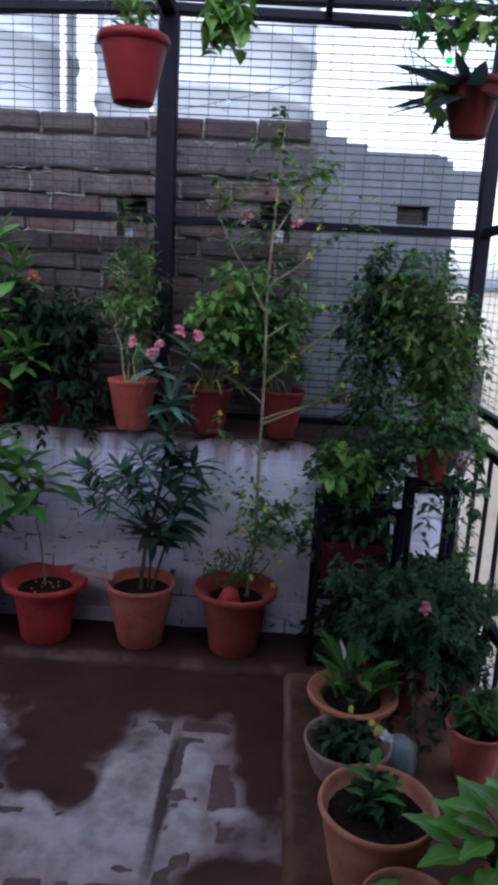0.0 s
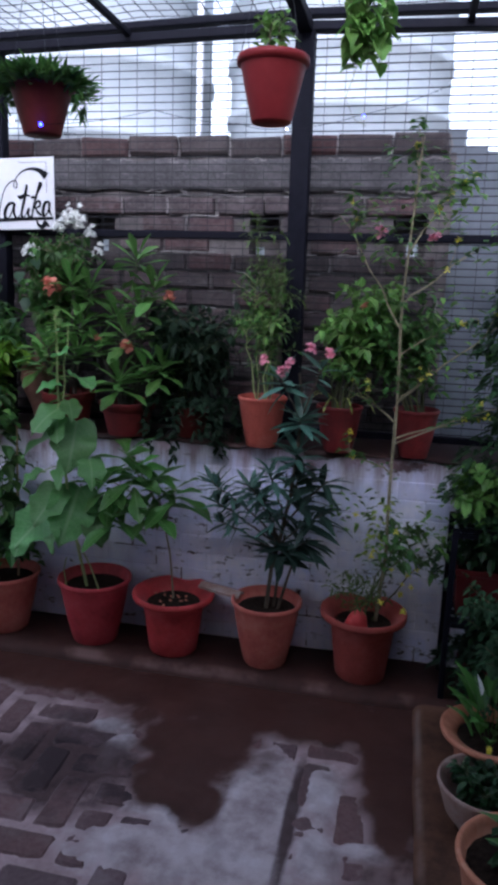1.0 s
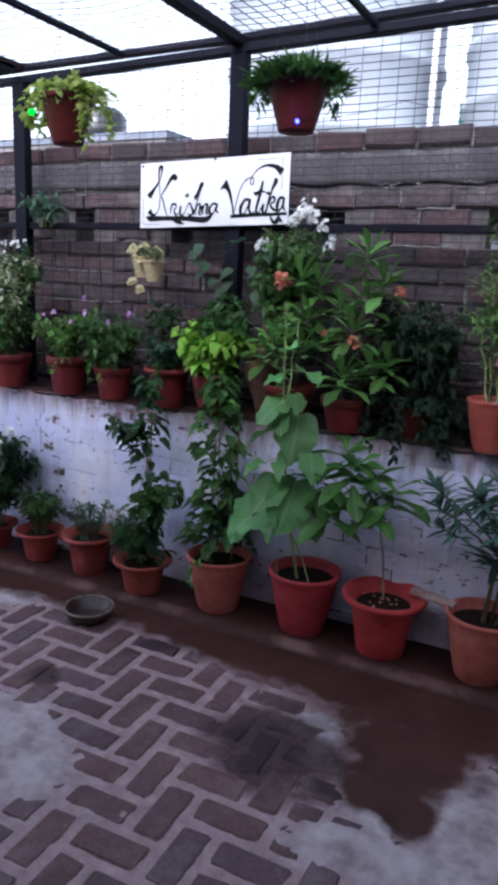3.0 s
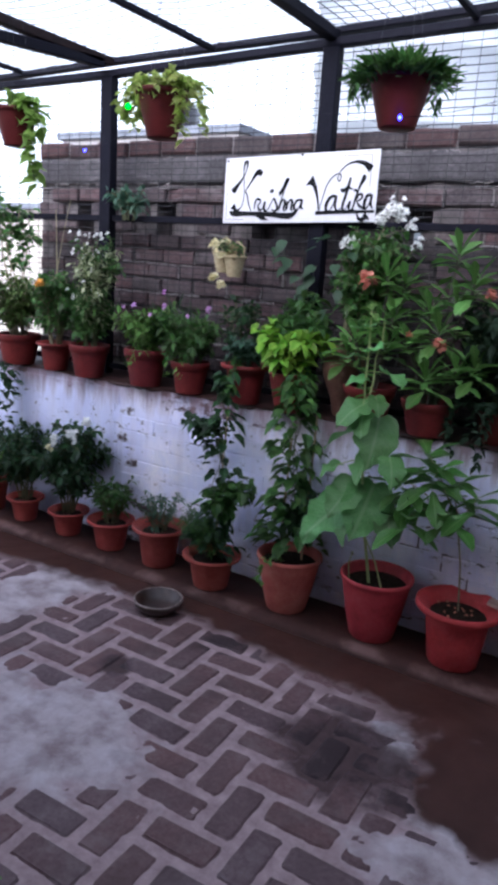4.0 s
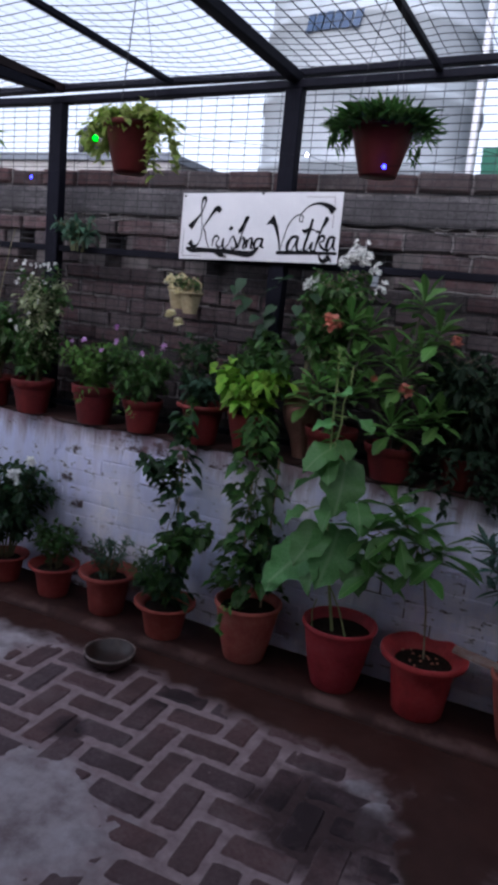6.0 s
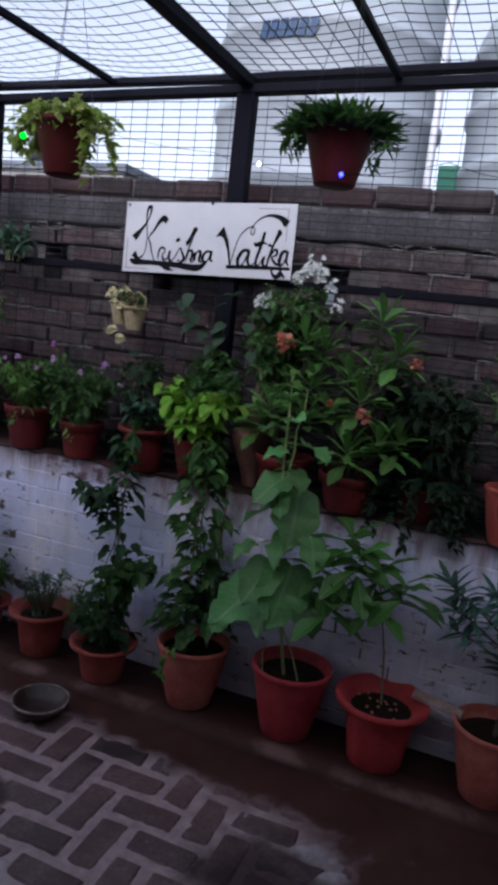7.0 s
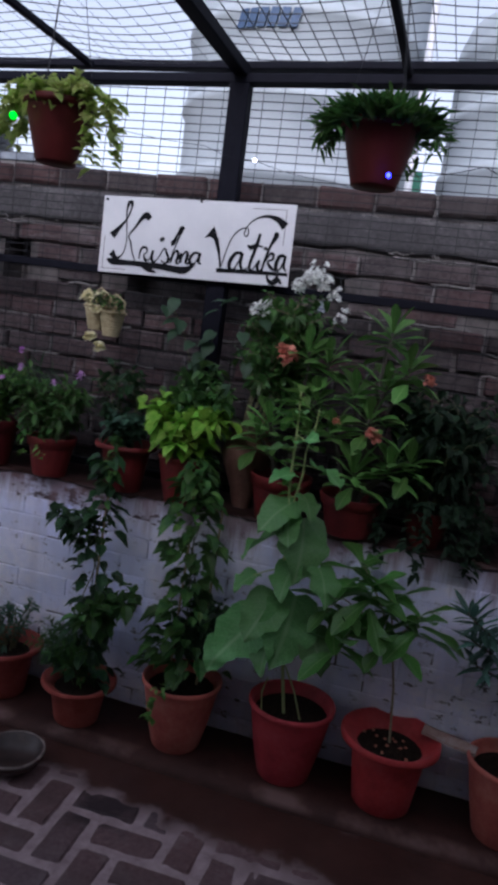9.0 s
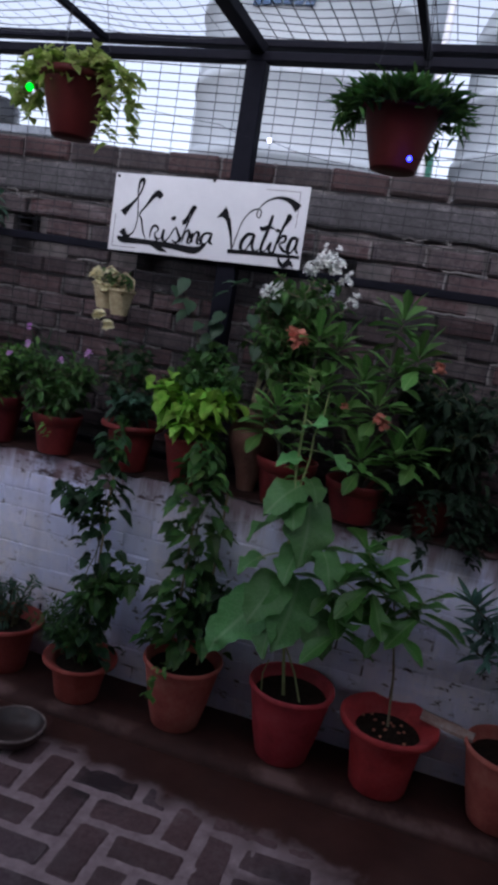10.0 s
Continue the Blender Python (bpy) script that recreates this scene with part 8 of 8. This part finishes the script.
# ---------------------------------------------------------------- bricks: paving, painted parapet, neighbour's wall
def paving():
    rng = random.Random(201)
    unit, turn = 0.134, radians(1.0)
    L, W, T = 2 * unit - 0.023, unit - 0.023, 0.05
    shapes = [chamfered("brick", L, W, T, 0.013, PAVER, rng, 0.009) for _ in range(4)]
    ou, ov = 2.05 * unit, 0.92 * unit
    spots = []
    for i in range(-60, 30):
        for j in range(-30, 45):
            k = (i + j) % 4
            if k == 0:
                u, v, a = ou + (i + 1) * unit, ov + (j + 0.5) * unit, 0
            elif k == 2:
                u, v, a = ou + (i + 0.5) * unit, ov + (j + 1) * unit, 90
            else:
                continue
            x, y = u * math.cos(turn) - v * math.sin(turn), u * math.sin(turn) + v * math.cos(turn)
            h = (L if a == 0 else W) / 2
            d = (W if a == 0 else L) / 2
            if X0 + h < x < EAST_KERB - h - 0.012 and BACK_Y + d < y < KERB_Y - d - 0.03:
                spots.append((x, y, a))
    spots.sort(key=lambda q: (q[0] + 1.5) ** 2 * 0.55 + (q[1] - 1.9) ** 2)
    rest = Skin()
    for n, (x, y, a) in enumerate(spots):
        z = rng.uniform(-0.0025, 0.002) - T / 2 + 0.001
        if n < 300:
            put("brick", shapes[rng.randrange(4)], FLOOR, pose(x, y, z, rng.uniform(-0.5, 0.5), rng.uniform(-0.5, 0.5), a + 1.0 + rng.uniform(-1.2, 1.2) + (180 if rng.random() < 0.5 else 0)))
        else:
            hx, hy = (L / 2, W / 2) if a == 0 else (W / 2, L / 2)
            rest.box(x - hx, x + hx, y - hy, y + hy, z - T / 2, z + T / 2)
    ob = put("paving_rest", rest.mesh("paving_rest", PAVER), FLOOR)
    ob["kind"] = "stuff"


def painted_bricks():
    rng = random.Random(202)
    L, H, D = 0.241, 0.082, 0.05
    pl, ph = 0.245, 0.0855
    shapes = [chamfered("brick", L, H, D, 0.004, LIMEWASH, rng, 0.004) for _ in range(4)]
    row = 0
    z = KERB_H + 0.03

    def coat(z):
        return -3.12 + 0.2 * noise.noise(Vector((0, z * 2.3, 4.1)))
    s = Skin()
    plate(s, [X0 + 2.7 * i / 90 for i in range(91)], [0.0 + 0.0428 * k for k in range(23)], WALL_Y + 0.001, WALL_Y + 0.0075,
          lambda x, zz: x < coat(zz) + 0.05 * noise.noise(Vector((x * 9, zz * 9, 0))))
    part("plaster_coat", s, LIMEWASH, NORTH, "smooth bluish plaster over the brick")
    while z + H / 2 < LEDGE_Z - 0.022:
        x = X0 + 0.13 + (pl / 2 if row % 2 else 0)
        while x + L / 2 < X1:
            if x - L / 2 < coat(z):
                x += pl
                continue
            put("brick", shapes[rng.randrange(4)], NORTH, pose(x + rng.uniform(-0.004, 0.004), WALL_Y + D / 2 + rng.uniform(0.0, 0.003), z + rng.uniform(-0.003, 0.003), 90, 0, 0) @ pose(0, 0, 0, rng.uniform(-0.4, 0.4), rng.uniform(-0.4, 0.4), rng.uniform(-0.7, 0.7)))
            x += pl
        z += ph
        row += 1


def old_bricks():
    rng = random.Random(203)
    L, H, D = 0.222, 0.074, 0.06
    pl, ph = 0.236, 0.0875
    shapes = [chamfered("brick", L, H, D, 0.007, OLD_BRICK, rng, 0.006) for _ in range(5)]
    smears = Skin()
    row, z = 0, 1.10
    while z < 2.13:
        x = -4.19 + L / 2 + (pl / 2 if row % 2 else 0)
        while x - L / 2 < 0.05:
            blocked = any(abs(x - hx) < 0.075 + L / 2 - 0.03 and abs(z - hz) < 0.10 + H / 2 - 0.02 for hx, hz in HOLES)
            if not blocked and x + L / 2 < 0.14:
                if rng.random() < 0.45:      # lime left in the upright joint
                    up = [(x + pl / 2 + rng.uniform(-0.004, 0.004), OLD_Y - 0.002 + rng.uniform(-0.004, 0.004), z + (q - 0.5) * H) for q in (0.0, 0.3, 0.65, 1.0)]
                    if not any(abs(x + pl / 2 - hx) < 0.1 and abs(z - hz) < 0.12 for hx, hz in HOLES):
                        tube(smears, up, 0.006, 0.004, 5)
                put("brick", shapes[rng.randrange(5)], OLD, pose(x + rng.uniform(-0.008, 0.008), OLD_Y + D / 2 - 0.01 + rng.uniform(-0.006, 0.010), z + rng.uniform(-0.004, 0.004), 90, 0, 0) @ pose(0, 0, 0, rng.uniform(-1.5, 1.5), rng.uniform(-1.5, 1.5), rng.uniform(-1.5, 1.5)))
            x += pl * rng.uniform(0.98, 1.03)
        # pale mortar squeezed out along parts of the joint
        x = -4.19
        while x < 0.1:
            ln = rng.uniform(0.03, 0.2)
            if rng.random() < 0.45:
                pts, a = [], x
                while a < min(0.1, x + ln):
                    pts.append((a, OLD_Y - 0.006 + rng.uniform(-0.004, 0.006), z + ph / 2 + rng.uniform(-0.005, 0.005)))
                    a += 0.03
                if len(pts) > 2 and not any(abs(x + ln / 2 - hx) < 0.1 + ln / 2 and abs(z + ph / 2 - hz) < 0.11 for hx, hz in HOLES):
                    tube(smears, pts, rng.uniform(0.004, 0.009), rng.uniform(0.003, 0.007), 5)
            x += ln
        z += ph
        row += 1
    # ragged lime line where the plaster stops
    for z in (2.128, 2.272):
        x = -4.18
        while x < 0.08:
            ln = rng.uniform(0.015, 0.09)
            if rng.random() < 0.42:
                tube(smears, [(x + ln * q / 4, OLD_Y + rng.uniform(-0.006, 0.003), z + rng.uniform(-0.007, 0.007)) for q in range(5)], rng.uniform(0.002, 0.007), rng.uniform(0.002, 0.006), 5)
            x += ln
    part("mortar_smear", smears, LIME_MORTAR, OLD, "pale mortar smears")["kind"] = "stuff"
    # plastered band and brick coping on top
    s = Skin()
    n = 110
    rows = []
    for i in range(n + 1):
        x = -4.2 + 4.3 * i / n
        rows.append([(x, OLD_Y - 0.004 + 0.008 * noise.noise(Vector((x * 4, 0, 3))) + 0.006 * noise.noise(Vector((x * 11, q, 1))), 2.135 + 0.138 * q / 5 + (0.012 * noise.noise(Vector((x * 7, q, 5))) if q in (0, 5) else 0)) for q in range(6)] + [(x, OLD_Y + 0.06, 2.275), (x, OLD_Y + 0.06, 2.135)])
    s.add([v for r in rows for v in r], [(i * 8 + j, (i + 1) * 8 + j, (i + 1) * 8 + (j + 1) % 8, i * 8 + (j + 1) % 8) for i in range(n) for j in range(8)])
    part("plaster_band", s, PLASTER_BAND, OLD, "rough grey plaster band", True)
    cop = [chamfered("coping_brick", 0.241, 0.088, 0.20, 0.012, COPING_BRICK, rng, 0.007) for _ in range(4)]
    x = -4.19 + 0.12
    while x < 0.1:
        put("coping_brick", cop[rng.randrange(4)], OLD, pose(x, OLD_Y + 0.095 + rng.uniform(-0.008, 0.008), 2.332 + rng.uniform(-0.007, 0.007), 90, 0, 0) @ pose(0, 0, 0, rng.uniform(-1.5, 1.5), rng.uniform(-1.5, 1.5), rng.uniform(-2, 2)))
        x += 0.252
    s = Skin()
    x = -4.2
    while x < 0.1:
        tube(s, [(x, OLD_Y + 0.02, 2.285), (x + 0.01, OLD_Y + 0.012, 2.33), (x, OLD_Y + 0.02, 2.377)], 0.007, 0.006, 5)
        x += 0.252
    part("mortar_joint", s, LIME_MORTAR, OLD, "pale lime joints between coping bricks")["kind"] = "stuff"


paving()
painted_bricks()
old_bricks()
